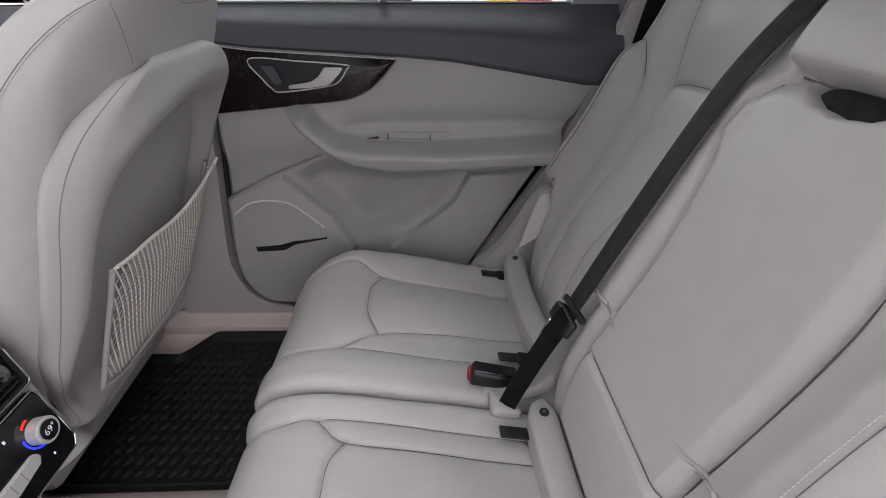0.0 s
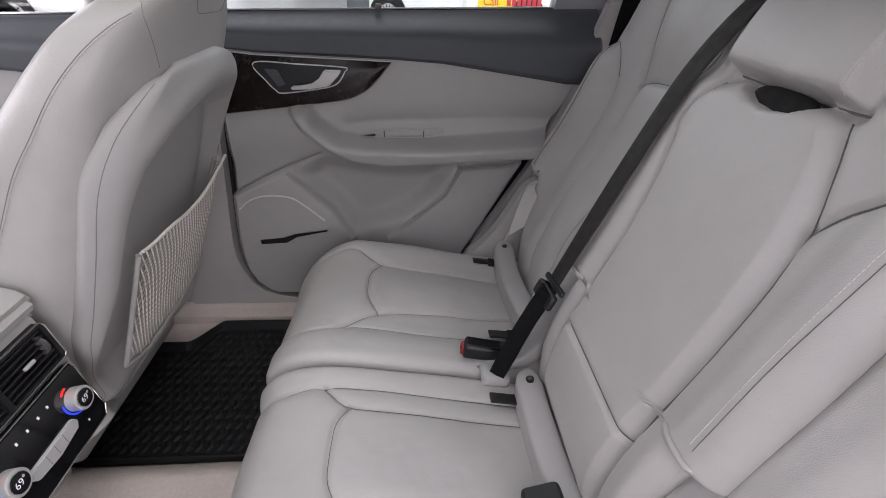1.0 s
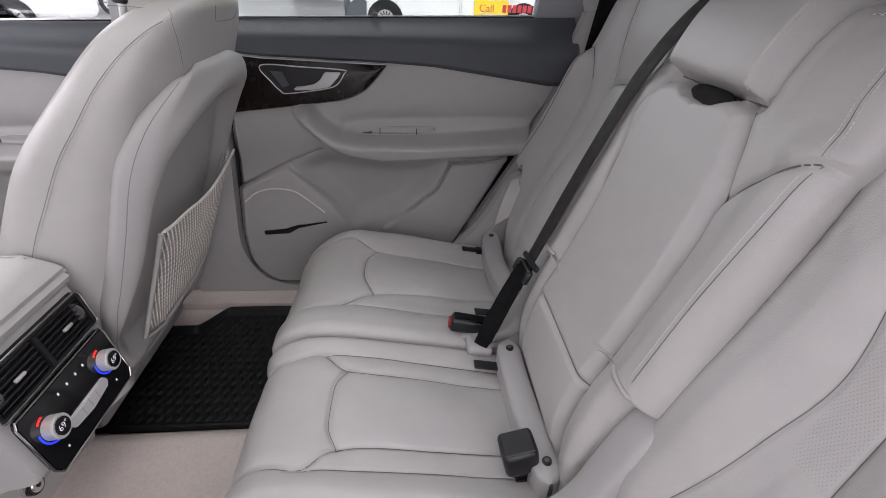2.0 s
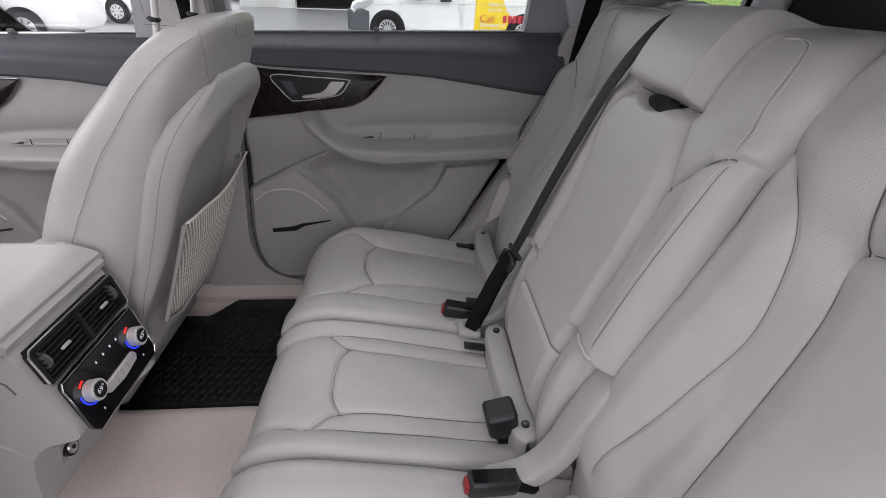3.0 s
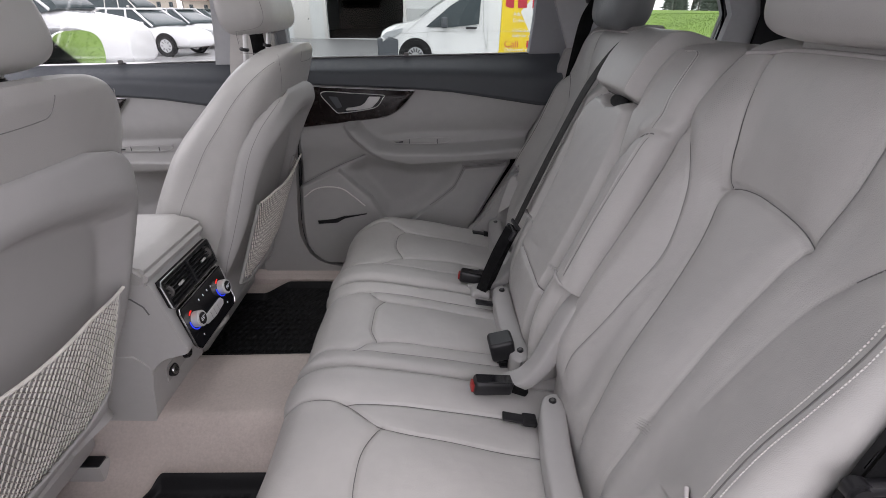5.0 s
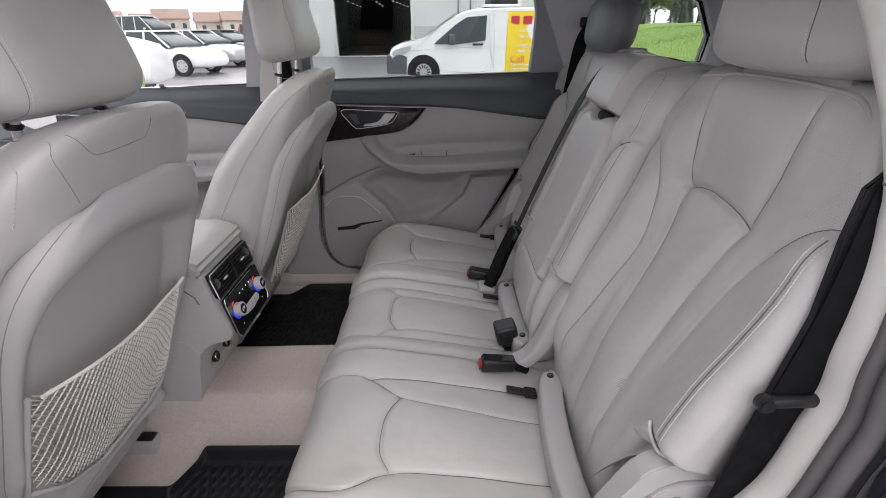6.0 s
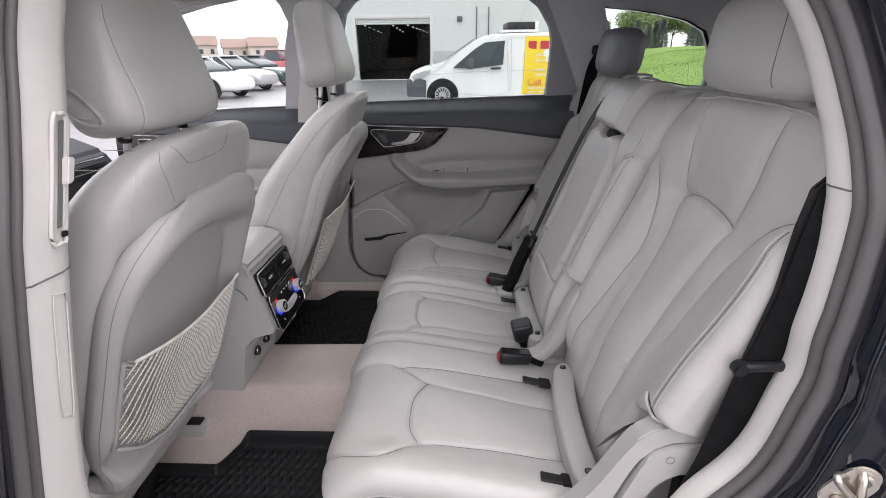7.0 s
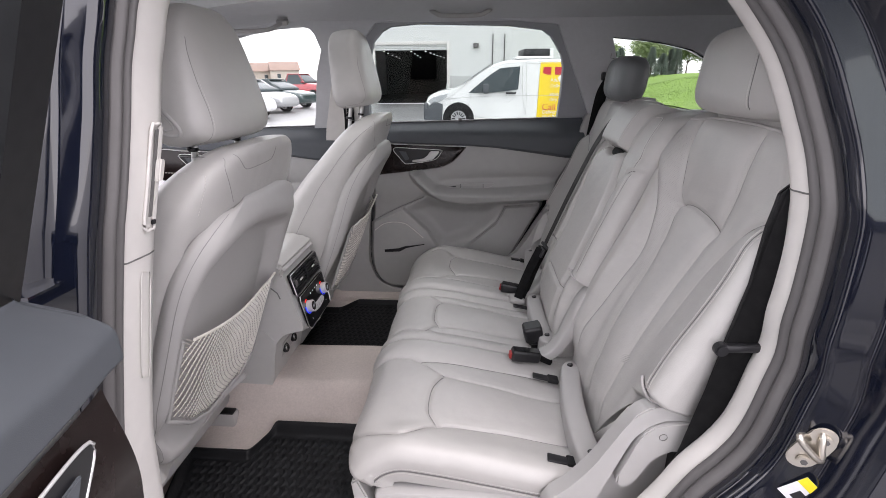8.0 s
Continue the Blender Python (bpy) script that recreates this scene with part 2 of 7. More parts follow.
def pad(name, prof, y0, y1, r=0.03, side=0.06, disp=None, na=170, nb=130, s=1):
    """Upholstered pad: an x-z profile swept across from y0 to y1 (numbers, or functions of the profile's run), its edges rounded by r and turned down by `side`.
    disp(x, z, v, run) lifts the skin. Returns the mesh and its grids (positions, normals, x, z, v)."""
    c = spline(prof, na)
    t = np.gradient(c, axis=0)
    t /= np.linalg.norm(t, axis=1)[:, None]
    n = np.stack([t[:, 1], -t[:, 0]], 1)
    run = np.r_[0, np.cumsum(np.linalg.norm(np.diff(c, axis=0), axis=1))]
    lo = np.array([y0(q) if callable(y0) else y0 for q in run])
    hi = np.array([y1(q) if callable(y1) else y1 for q in run])
    rl, rh = r if isinstance(r, tuple) else (r, r)
    th = np.linspace(0, np.pi / 2, 9)[1:][::-1]
    drop = lambda q: np.r_[q + side, q + 0.5 * side, q * (1 - np.cos(th))]
    off = lambda q: np.r_[q - 0.016, q - 0.005, q * np.sin(th)]
    nl = len(th) + 2
    D = np.r_[drop(rl), np.zeros(nb), drop(rh)[::-1]]
    O = np.r_[-off(rl), np.zeros(nb), off(rh)[::-1]]
    Bz = np.r_[np.zeros(nl), np.linspace(0, 1, nb), np.ones(nl)]
    V = (lo + rl)[:, None] + np.maximum(hi - rh - lo - rl, 0.004)[:, None] * Bz[None] + O[None]
    X = np.broadcast_to(c[:, :1], V.shape)
    Z = np.broadcast_to(c[:, 1:], V.shape)
    R = np.broadcast_to(run[:, None], V.shape)
    H = (disp(X, Z, V, R) if disp else 0) - D[None]
    P = np.stack([X + n[:, :1] * H, s * V, Z + n[:, 1:] * H], -1)
    du, dv = np.gradient(P, axis=0), np.gradient(P, axis=1)
    N = np.cross(du, dv)
    N /= np.linalg.norm(N, axis=2)[..., None] + 1e-12
    out = np.stack([n[:, :1] + 0 * V, 0 * V, n[:, 1:] + 0 * V], -1)
    N *= np.where((N * out).sum(-1) < -0.05, -1, 1)[..., None]
    return sheet(name, P), dict(P=P, N=N, X=X, Z=Z, V=V, R=R)


def on_pad(g, pts, ka="R"):
    """Places and normals on a pad's skin for points (run, x or z; v)."""
    rows, V, P, N = g[ka][:, 0], g["V"], g["P"], g["N"]
    cols = np.arange(V.shape[1])
    out = []
    for a, v in pts:
        k = np.nonzero((rows[:-1] - a) * (rows[1:] - a) <= 0)[0]
        if len(k):
            i = int(k[0] if ka == "X" else k[-1])
            f = (a - rows[i]) / (rows[i + 1] - rows[i] + 1e-12)
        else:
            i = min(int(np.argmin(np.abs(rows - a))), len(rows) - 2)
            f = 0.0
        j = np.interp(v, V[i] * (1 - f) + V[i + 1] * f, cols)
        c = min(int(j), V.shape[1] - 2)
        h = j - c
        w = ((1 - f) * (1 - h), (1 - f) * h, f * (1 - h), f * h)
        at = ((i, c), (i, c + 1), (i + 1, c), (i + 1, c + 1))
        n = sum(q * N[k] for q, k in zip(w, at))
        out.append((sum(q * P[k] for q, k in zip(w, at)), n / (np.linalg.norm(n) + 1e-9)))
    return out


def surface_y(me, x, z, s, ymin=0.0):
    """The outermost skin of a mesh on side s at (x, z)."""
    tree = BVHTree.FromPolygons([v.co for v in me.vertices], [tuple(f.vertices) for f in me.polygons])
    out, last = [], s * ymin
    for a, b in zip(x, z):
        h = tree.ray_cast(Vector((a, s * 2.0, b)), Vector((0, -s, 0)))[0]
        last = h.y if h else last
        out.append(last)
    return np.array(out)


def surface_x(me, y, z, xmin=0.0, front=False):
    """The rearmost (or foremost) skin of a mesh at (y, z)."""
    tree = BVHTree.FromPolygons([v.co for v in me.vertices], [tuple(f.vertices) for f in me.polygons])
    out, last = [], xmin
    for a, b in zip(y, z):
        h = tree.ray_cast(Vector((-2.0 if front else 2.0, a, b)), Vector((1 if front else -1, 0, 0)))[0]
        last = h.x if h else last
        out.append(last)
    return np.array(out)


def dots(name, line, parent, r=0.00046):
    """Punched holes: small dark six-sided discs on (place, normal)."""
    verts, faces = [], []
    for p, n in line:
        u = np.cross(n, (0.3, 0.5, 0.8))
        u /= np.linalg.norm(u) + 1e-9
        w = np.cross(n, u)
        o = len(verts)
        verts += [p + n * 0.0005 + r * (u * math.cos(a) + w * math.sin(a)) for a in np.linspace(0, 2 * np.pi, 6, endpoint=False)]
        faces.append(tuple(range(o, o + 6)))
    return tagged(part(name, to_mesh(name, verts, faces, False), HOLE, parent), kind="stuff")


def stitches(name, line, parent, pitch=0.0048, length=0.0030, r=0.0008, lift=0.0004, material=None):
    """A row of sewn stitches along a list of (place, normal)."""
    p = np.array([a for a, b in line])
    nn = np.array([b for a, b in line])
    s = np.r_[0, np.cumsum(np.linalg.norm(np.diff(p, axis=0), axis=1))]
    verts, faces = [], []
    for q in np.arange(0, s[-1] - length, pitch):
        a = np.array([np.interp(q, s, p[:, i]) for i in range(3)])
        b = np.array([np.interp(q + length, s, p[:, i]) for i in range(3)])
        u = np.array([np.interp(q, s, nn[:, i]) for i in range(3)])
        w = np.cross(b - a, u)
        w /= np.linalg.norm(w) + 1e-9
        o = len(verts)
        for e in (a, b):
            verts += [e + w * r + u * 0, e + u * (r + lift), e - w * r]
        faces += [(o, o + 1, o + 4, o + 3), (o + 1, o + 2, o + 5, o + 4), (o, o + 2, o + 1), (o + 3, o + 4, o + 5)]
    return tagged(part(name, to_mesh(name, verts, faces, False), material or THREAD, parent), kind="stuff")


def sewn(g, seams, ka, parent, r=0.0008, rmin=-1.0):
    """Dark lines lying in the sewn grooves, colour that deepens their shade."""
    k = g["R"][:, 0] >= rmin
    h = {a: b[k] for a, b in g.items()}
    for pts in seams:
        part("seam", tube("seam", [a + 0.0006 * b for a, b in line_on(h, pts, 70, ka)], 0.8 * r, 5), SEAM, parent)


def line_on(g, pts, n=60, ka="R"):
    q = on_pad(g, spline(pts, n), ka)
    p = np.array([a for a, b in q])
    for _ in range(5):
        p[1:-1] = (p[:-2] + 2 * p[1:-1] + p[2:]) / 4
    return [(a, b) for a, (c, b) in zip(p, q)]


# ---- rear seats ----
def flat_band(name, pts, widths, thick, across=(0, 1, 0)):
    """A strap: widths wide along `across`, with rounded edges."""
    p = spline(pts, 60)
    t = np.gradient(p, axis=0)
    t /= np.linalg.norm(t, axis=1)[:, None]
    a = np.array(across, float)[None] - t * (t @ np.array(across, float))[:, None]
    a /= np.linalg.norm(a, axis=1)[:, None]
    n = np.cross(a, t)
    w = np.interp(np.linspace(0, 1, len(p)), np.linspace(0, 1, len(widths)), widths) / 2
    q = np.array([(-1, 0), (-0.92, 1), (-0.5, 0.7), (0, 1), (0.5, 0.7), (0.92, 1), (1, 0), (0.9, -1), (0, -1), (-0.9, -1)], float)
    P = p[:, None] + (w[:, None] * q[None, :, 0])[..., None] * a[:, None] + (thick / 2 * q[:, 1])[None, :, None] * n[:, None]
    return sheet(name, P, True, True)


def side_seam(thing_ob, prof, y, out, drop, a, b, tuck=0.0, name="stitching"):
    """A double-sewn seam low on a cushion's flank."""
    c = spline(prof, 120)
    t = np.gradient(c, axis=0)
    t /= np.linalg.norm(t, axis=1)[:, None]
    n = np.stack([t[:, 1], -t[:, 0]], 1)
    i, j = int(a * 119), int(b * 119)
    for k, d in enumerate((drop - 0.006, drop, drop + 0.006)):
        q = c - n * (d + tuck * smooth(-0.38, -0.51, c[:, 0]))[:, None]
        pts = np.stack([q[:, 0], np.full(len(q), y), q[:, 1]], 1)[i:j]
        if k == 1:
            part("seam", tube("seam", pts + np.array((0, out * 0.0005, 0)), 0.0016, 5), SEAM, thing_ob)
        else:
            stitches(name, [(v + np.array((0, out * 0.0006, 0)), np.array((0, out, 0))) for v in pts], thing_ob)


CUSHION = [(0.06, 0.585), (0.0, 0.597), (-0.10, 0.613), (-0.20, 0.632), (-0.32, 0.653), (-0.42, 0.664), (-0.485, 0.652), (-0.524, 0.618), (-0.532, 0.587), (-0.518, 0.556), (-0.485, 0.535)]
BACK = [(0.40, 1.23), (0.382, 1.30), (0.335, 1.326), (0.288, 1.325), (0.258, 1.304), (0.244, 1.25), (0.232, 1.18), (0.218, 1.126), (0.165, 1.0), (0.107, 0.877), (0.066, 0.77), (0.042, 0.70), (0.036, 0.61)]


def headrest(parent, c, half, rot, material, posts, plump):
    hr = part("headrest", blob("headrest", c, half, 0.46 * plump, 0.58 * plump, rot), material, parent)
    for y in posts:
        part("headrest_post", cyl(0.006, 0.09, pose(c[0] + 0.01, y, c[2] - half[2] - 0.01, 0, 0, 0), 16), CHROME, parent, "chrome headrest post")
    return hr


def hinge_cover(parent, pts, w, caps):
    """Long plastic strip between cushion and backrest with its screw caps."""
    p = spline(pts, 50)
    t = np.gradient(p, axis=0)
    t /= np.linalg.norm(t, axis=1)[:, None]
    a = np.cross(t, (0, 0, 1))
    a /= np.linalg.norm(a, axis=1)[:, None]
    end = np.minimum(np.arange(50), np.arange(50)[::-1]) / 6
    k = np.sqrt(np.clip(1 - (1 - np.clip(end, 0, 1)) ** 2, 0.02, 1))
    ang = np.linspace(0, np.pi, 15)
    q = np.stack([np.cos(ang), np.sin(ang) ** 0.45], 1)
    q = np.vstack([[(1, -2.2)], q, [(-1, -2.2)]])
    P = p[:, None] + (k[:, None] * w / 2 * q[None, :, 0])[..., None] * a[:, None] + np.array((0, 0, 1)) * (0.016 * q[:, 1])[None, :, None]
    ob = part("hinge_cover", sheet("hinge_cover", P), GREY, parent)
    for x, y, z in caps:
        part("screw_cap", cyl(0.0078, 0.006, pose(x, y, z, 0, -14, 0), 18, 0.001), BLACK, ob, "black recessed screw cap")
        part("screw_head", cyl(0.0042, 0.006, pose(x, y, z + 0.0008, 0, -14, 0), 6), RUBBER, ob)


def outer_seat(s, label):
    # far headrest takes the shaded leather copy, its backlit look is painted in
    rest = LEATHER if s < 0 else SHADED_LEATHER
    ob = thing("rear_seat", label, "seat", "rear row of seats")
    seams = ([(-0.53, 0.552), (-0.50, 0.568), (-0.434, 0.592), (-0.393, 0.590), (-0.328, 0.545), (-0.2, 0.534), (-0.016, 0.530)],
             [(-0.53, 0.285), (-0.47, 0.283), (-0.40, 0.295), (-0.325, 0.345), (-0.2, 0.362), (-0.02, 0.375)],
             [(-0.328, 0.545), (-0.352, 0.505), (-0.356, 0.45), (-0.35, 0.40), (-0.325, 0.345)])
    thin = ([(-0.40, 0.295), (-0.25, 0.288), (-0.05, 0.29)],)

    def lift(X, Z, V, R):
        top = smooth(0.50, 0.60, Z)
        h = 0.016 * smooth(0.53, 0.615, V) * top + 0.012 * smooth(0.32, 0.235, V) * top
        h = h + 0.010 * np.exp(-((V - 0.45) / 0.09) ** 2 - ((X + 0.2) / 0.14) ** 2)
        for seam in seams:
            h = h + groove(X, V, seam)
        for seam in thin:
            h = h + groove(X, V, seam, 0.003, 0.004, 0.014, 0.003)
        h = h + 0.0016 * np.sin(31 * V + 9 * X) * np.sin(23 * X + 4) * top
        return h - 0.032 * smooth(0.53, 0.65, V) * smooth(-0.38, -0.51, X)

    me, g = pad("seat_cushion", CUSHION, 0.187, 0.650, (0.026, 0.032), 0.070, lift, 200, 190, s)
    cu = part("seat_cushion", me, LEATHER, ob, "grey leather cushion with sewn panels")
    sewn(g, seams + thin, "X", cu, 0.0010)
    for v, out, low in ((0.6505, 1, 0.040), (0.1865, -1, 0.058)):
        side_seam(ob, CUSHION, s * v, s * out, low, 0.12, 0.80 if out > 0 else 0.62, 0.032 if out > 0 else 0.0)
    part("seat_base", box(-0.462, 0.08, s * 0.20, s * 0.655, 0.36, 0.562, 0.018), GREY, ob, "pale plastic seat base")
    part("base_end", prism([(-0.515, 0.565), (-0.500, 0.575), (-0.47, 0.50), (-0.46, 0.40), (-0.50, 0.40)], lambda a, b, d: (a, s * (0.585 + d), b), 0.05, 0.004), GREY, ob, "plastic end cap of the seat base")
    for v in (0.30, 0.600):
        part("anchor_flap", rbox(0.062, 0.022, 0.006, 0.002, 2, pose(-0.055, s * v, 0.623, 0, 10, 4 * s)), BLACK, ob, "black child seat anchor flap")
        part("anchor_recess", rbox(0.03, 0.030, 0.012, 0.004, 2, pose(-0.030, s * v, 0.618, 0, 10, 0)), VOID, ob)
    hinge_cover(ob, [(0.030, s * 0.262, 0.637), (0.018, s * 0.287, 0.641), (0.002, s * 0.40, 0.640), (-0.004, s * 0.52, 0.641), (0.0, s * 0.615, 0.646), (0.008, s * 0.658, 0.644)],
                0.052, ((0.016, s * 0.287, 0.657), (0.0, s * 0.615, 0.661)))

    # backrest
    ARC = [(1.176, 0.72), (1.176, 0.69), (1.175, 0.660), (1.168, 0.640), (1.150, 0.617), (1.113, 0.587), (1.069, 0.566), (0.99, 0.556), (0.90, 0.556)]
    lines = ([(1.310, 0.270), (1.284, 0.277), (1.213, 0.296), (1.125, 0.311)],
             [(1.125, 0.310), (1.1355, 0.368), (1.133, 0.430), (1.126, 0.477), (1.114, 0.502)])
    soft = ([(1.305, 0.520), (1.253, 0.519), (1.187, 0.515), (1.115, 0.500), (1.05, 0.494), (0.974, 0.492), (0.86, 0.502), (0.66, 0.50)],
            [(1.20, 0.200), (1.165, 0.232), (1.118, 0.268), (1.07, 0.286), (1.0, 0.301), (0.93, 0.299), (0.85, 0.293), (0.72, 0.268)],
            [(1.125, 0.311), (1.06, 0.336), (0.974, 0.353), (0.87, 0.376), (0.76, 0.388), (0.66, 0.39)])

    def v1(q):
        return float(np.interp(q, (0, 0.13, 0.2, 0.27, 0.33, 0.37, 0.42, 0.70, 0.72, 0.74, 1.0), (0.60, 0.612, 0.628, 0.650, 0.672, 0.690, 0.702, 0.707, 0.675, 0.615, 0.60))) + wide

    def v0(q):
        return float(np.interp(q, (0, 0.13, 0.2, 0.27, 0.36, 0.70, 1.0), (0.24, 0.225, 0.208, 0.196, 0.194, 0.210, 0.210)))

    wide = 0.01 if s > 0 else 0.0

    def skin(X, Z, V, R):
        V = V - wide * smooth(0.45, 0.6, V)
        f = smooth(0.17, 0.22, R)
        low = smooth(0.66, 0.78, Z)
        h = 0.034 * smooth(0.535, 0.690, V) * smooth(1.215, 1.12, Z) * f * smooth(0.66, 0.78, Z) * (1 - smooth(0.615, 0.645, V) * smooth(0.858, 0.825, Z))
        h = h + 0.040 * smooth(0.335, 0.25, V) * smooth(1.33, 1.19, Z) * f * low
        h = h + 0.016 * np.exp(-((V - 0.435) / 0.08) ** 2) * np.exp(-((Z - 0.85) / 0.12) ** 2) * f
        h = h + 0.010 * np.exp(-((V - 0.43) / 0.07) ** 2) * np.exp(-((Z - 1.23) / 0.06) ** 2) * f
        for seam in lines:
            h = h + groove(Z, V, seam, 0.004, 0.008, 0.020, 0.006) * f
        for seam in soft:
            h = h + groove(Z, V, seam, 0.003, 0.0035, 0.018, 0.007) * f
        h = h + groove(Z, V, ARC, 0.0032, 0.0040, 0.014, 0.006) * f * (0.35 + 0.65 * smooth(1.03, 1.13, Z)) * smooth(0.88, 0.96, Z)
        h = h + 0.0018 * np.sin(17 * V + 11 * Z) * np.sin(13 * Z + 2) * f
        return h

    me, b = pad("backrest", BACK, v0, v1, (0.020, 0.030), 0.07, skin, 230, 170, s)
    back = part("backrest", me, LEATHER, ob, "grey leather backrest with bolsters and sewn panels")
    sewn(b, lines + (ARC[1:6],), "Z", back, 0.0009, 0.2)
    sewn(b, (soft[1], soft[2]), "Z", back, 0.0005, 0.2)
    sewn(b, (soft[0][:4],), "Z", back, 0.0004, 0.2)
    top = line_on(b, [(0.345, 0.668), (0.30, 0.652), (0.25, 0.628), (0.215, 0.60), (0.20, 0.55), (0.196, 0.45), (0.198, 0.30), (0.212, 0.225)])
    part("piping", tube("piping", [a for a, n in top], 0.0034, 8), PIPING, back)
    fold = [(1.178, 0.660), (1.13, 0.666), (1.086, 0.668), (1.02, 0.664), (0.964, 0.662), (0.90, 0.668), (0.868, 0.672)]
    for dv in (-0.0075, 0.0075):
        stitches("stitching", [(p + 0.0004 * n, n) for p, n in line_on(b, [(z - 0.016, v + wide + dv) for z, v in fold], 90, "Z")], back, 0.0046, 0.0028)
    part("seam", tube("seam", [p for p, n in line_on(b, [(z - 0.016, v + wide) for z, v in fold], 90, "Z")], 0.0012, 6), SEAM, back)
    for dv in (-0.006, 0.006):
        stitches("stitching", line_on(b, [(1.31, 0.645 + dv), (1.25, 0.652 + dv), (1.19, 0.659 + dv)], 40, "Z"), back, 0.0046, 0.0028)
    holes = [(1.255 - 0.0036 * i, 0.648 - 0.0036 * j - 0.0018 * (i % 2)) for i in range(24) for j in range(2 + i // 2)]
    holes += [(1.27 - 0.0036 * i, 0.524 - 0.0028 * j - 0.0014 * (i % 2)) for i in range(40) for j in range(6)]
    holes += [(1.27 - 0.0027 * i, float(np.interp(1.27 - 0.0027 * i, (0.87, 0.974, 1.06, 1.125, 1.213, 1.30), (0.376, 0.353, 0.336, 0.311, 0.296, 0.274))) - 0.005 - 0.0036 * j - 0.0018 * (i % 2)) for i in range(128) for j in range(11)]
    dots("perforation", on_pad(b, holes, "Z"), back)
    # loose lower flap of the bolster and the recliner cover beneath it
    hem = [a + 0.005 * n for a, n in line_on(b, [(0.688, 0.640), (0.700, 0.660), (0.709, 0.682), (0.713, 0.698), (0.715, 0.706)], 40)]
    hem = np.array(hem + [hem[-1] + np.array((0.02, s * 0.003, -0.010)), hem[-1] + np.array((0.06, s * 0.004, -0.030))])
    part("flap_hem", tube("flap_hem", hem, 0.0030, 8), PIPING, back, "thick folded leather hem")
    top_e = np.array([hem[int(k)] for k in np.linspace(0, len(hem) - 1, 14)])
    low_e = spline([(0.004, s * 0.604, 0.700), (0.03, s * 0.632, 0.775), (0.065, s * 0.66, 0.828), (0.15, s * 0.685, 0.840)], 14)
    q = np.linspace(0, 1, 16)[:, None, None]
    G = top_e[None] * (1 - q) + low_e[None] * q
    G[..., 0] += 0.05 * np.sin(np.pi * q[..., 0])
    G[..., 1] -= s * 0.020 * np.sin(np.pi * q[..., 0])
    part("gusset", sheet("gusset", G), LEATHER, back, "folded leather gusset under the bolster")
    cov = [(-0.10, 0.60), (-0.055, 0.645), (-0.015, 0.700), (0.010, 0.747), (0.036, 0.797), (0.060, 0.829), (0.092, 0.840), (0.14, 0.841), (0.21, 0.838), (0.21, 0.805), (0.14, 0.812), (0.092, 0.808), (0.066, 0.790), (0.046, 0.755), (0.028, 0.705), (0.010, 0.655), (-0.02, 0.590), (-0.10, 0.565)]
    cover = part("recliner_cover", prism([tuple(p) for p in spline(cov, 60, True)], lambda a, c, d: (a, s * (0.655 + d), c), 0.036, 0.003), GREY, ob, "curved pale plastic recliner cover")
    part("cover_back", prism([(-0.03, 0.58), (0.02, 0.70), (0.06, 0.80), (0.20, 0.81), (0.16, 0.70), (0.14, 0.58)], lambda a, c, d: (a, s * (0.640 + d), c), 0.022, 0.004), GREY, cover)
    cov2 = [(0.16, 0.808), (0.085, 0.799), (0.060, 0.770), (0.045, 0.728), (0.029, 0.678), (0.032, 0.660), (0.047, 0.656), (0.064, 0.678), (0.084, 0.719), (0.106, 0.745), (0.16, 0.757)]
    part("recliner_lever", prism([tuple(p) for p in spline(cov2, 44, True)], lambda a, c, d: (a, s * (0.664 + d), c), 0.034, 0.003), GREY, ob, "pale plastic recliner lever")
    part("lever_mark", tube("lever_mark", [(0.100 + 0.007 * math.cos(k), s * 0.6985, 0.780 + 0.007 * math.sin(k)) for k in np.linspace(0, 6.283, 14)], 0.0006, 5), SEAM, ob)
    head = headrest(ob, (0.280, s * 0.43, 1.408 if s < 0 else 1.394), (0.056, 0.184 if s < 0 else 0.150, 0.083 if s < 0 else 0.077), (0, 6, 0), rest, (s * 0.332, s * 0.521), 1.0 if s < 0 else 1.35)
    hl = spline([(0.502, 1.485), (0.512, 1.45), (0.517, 1.40), (0.520, 1.36), (0.524, 1.346)], 50)
    fx = surface_x(head.data, s * hl[:, 0], hl[:, 1], 0.24, True)
    part("seam", tube("seam", np.stack([fx, s * hl[:, 0], hl[:, 1]], 1), 0.0009, 6), SEAM, head)
    stitches("stitching", [(np.array((x - 0.0003, s * (v - 0.006), z)), np.array((-1.0, 0, 0))) for x, (v, z) in zip(fx, hl)], head)
    part("post_sleeve", box(0.272, 0.36, s * 0.31, s * 0.545, 1.312, 1.333, 0.008), GREY, ob)
    return ob


outer_seat(-1, "light grey leather rear outer seat beside the open door")
outer_seat(1, "light grey leather rear outer seat beside the closed door")


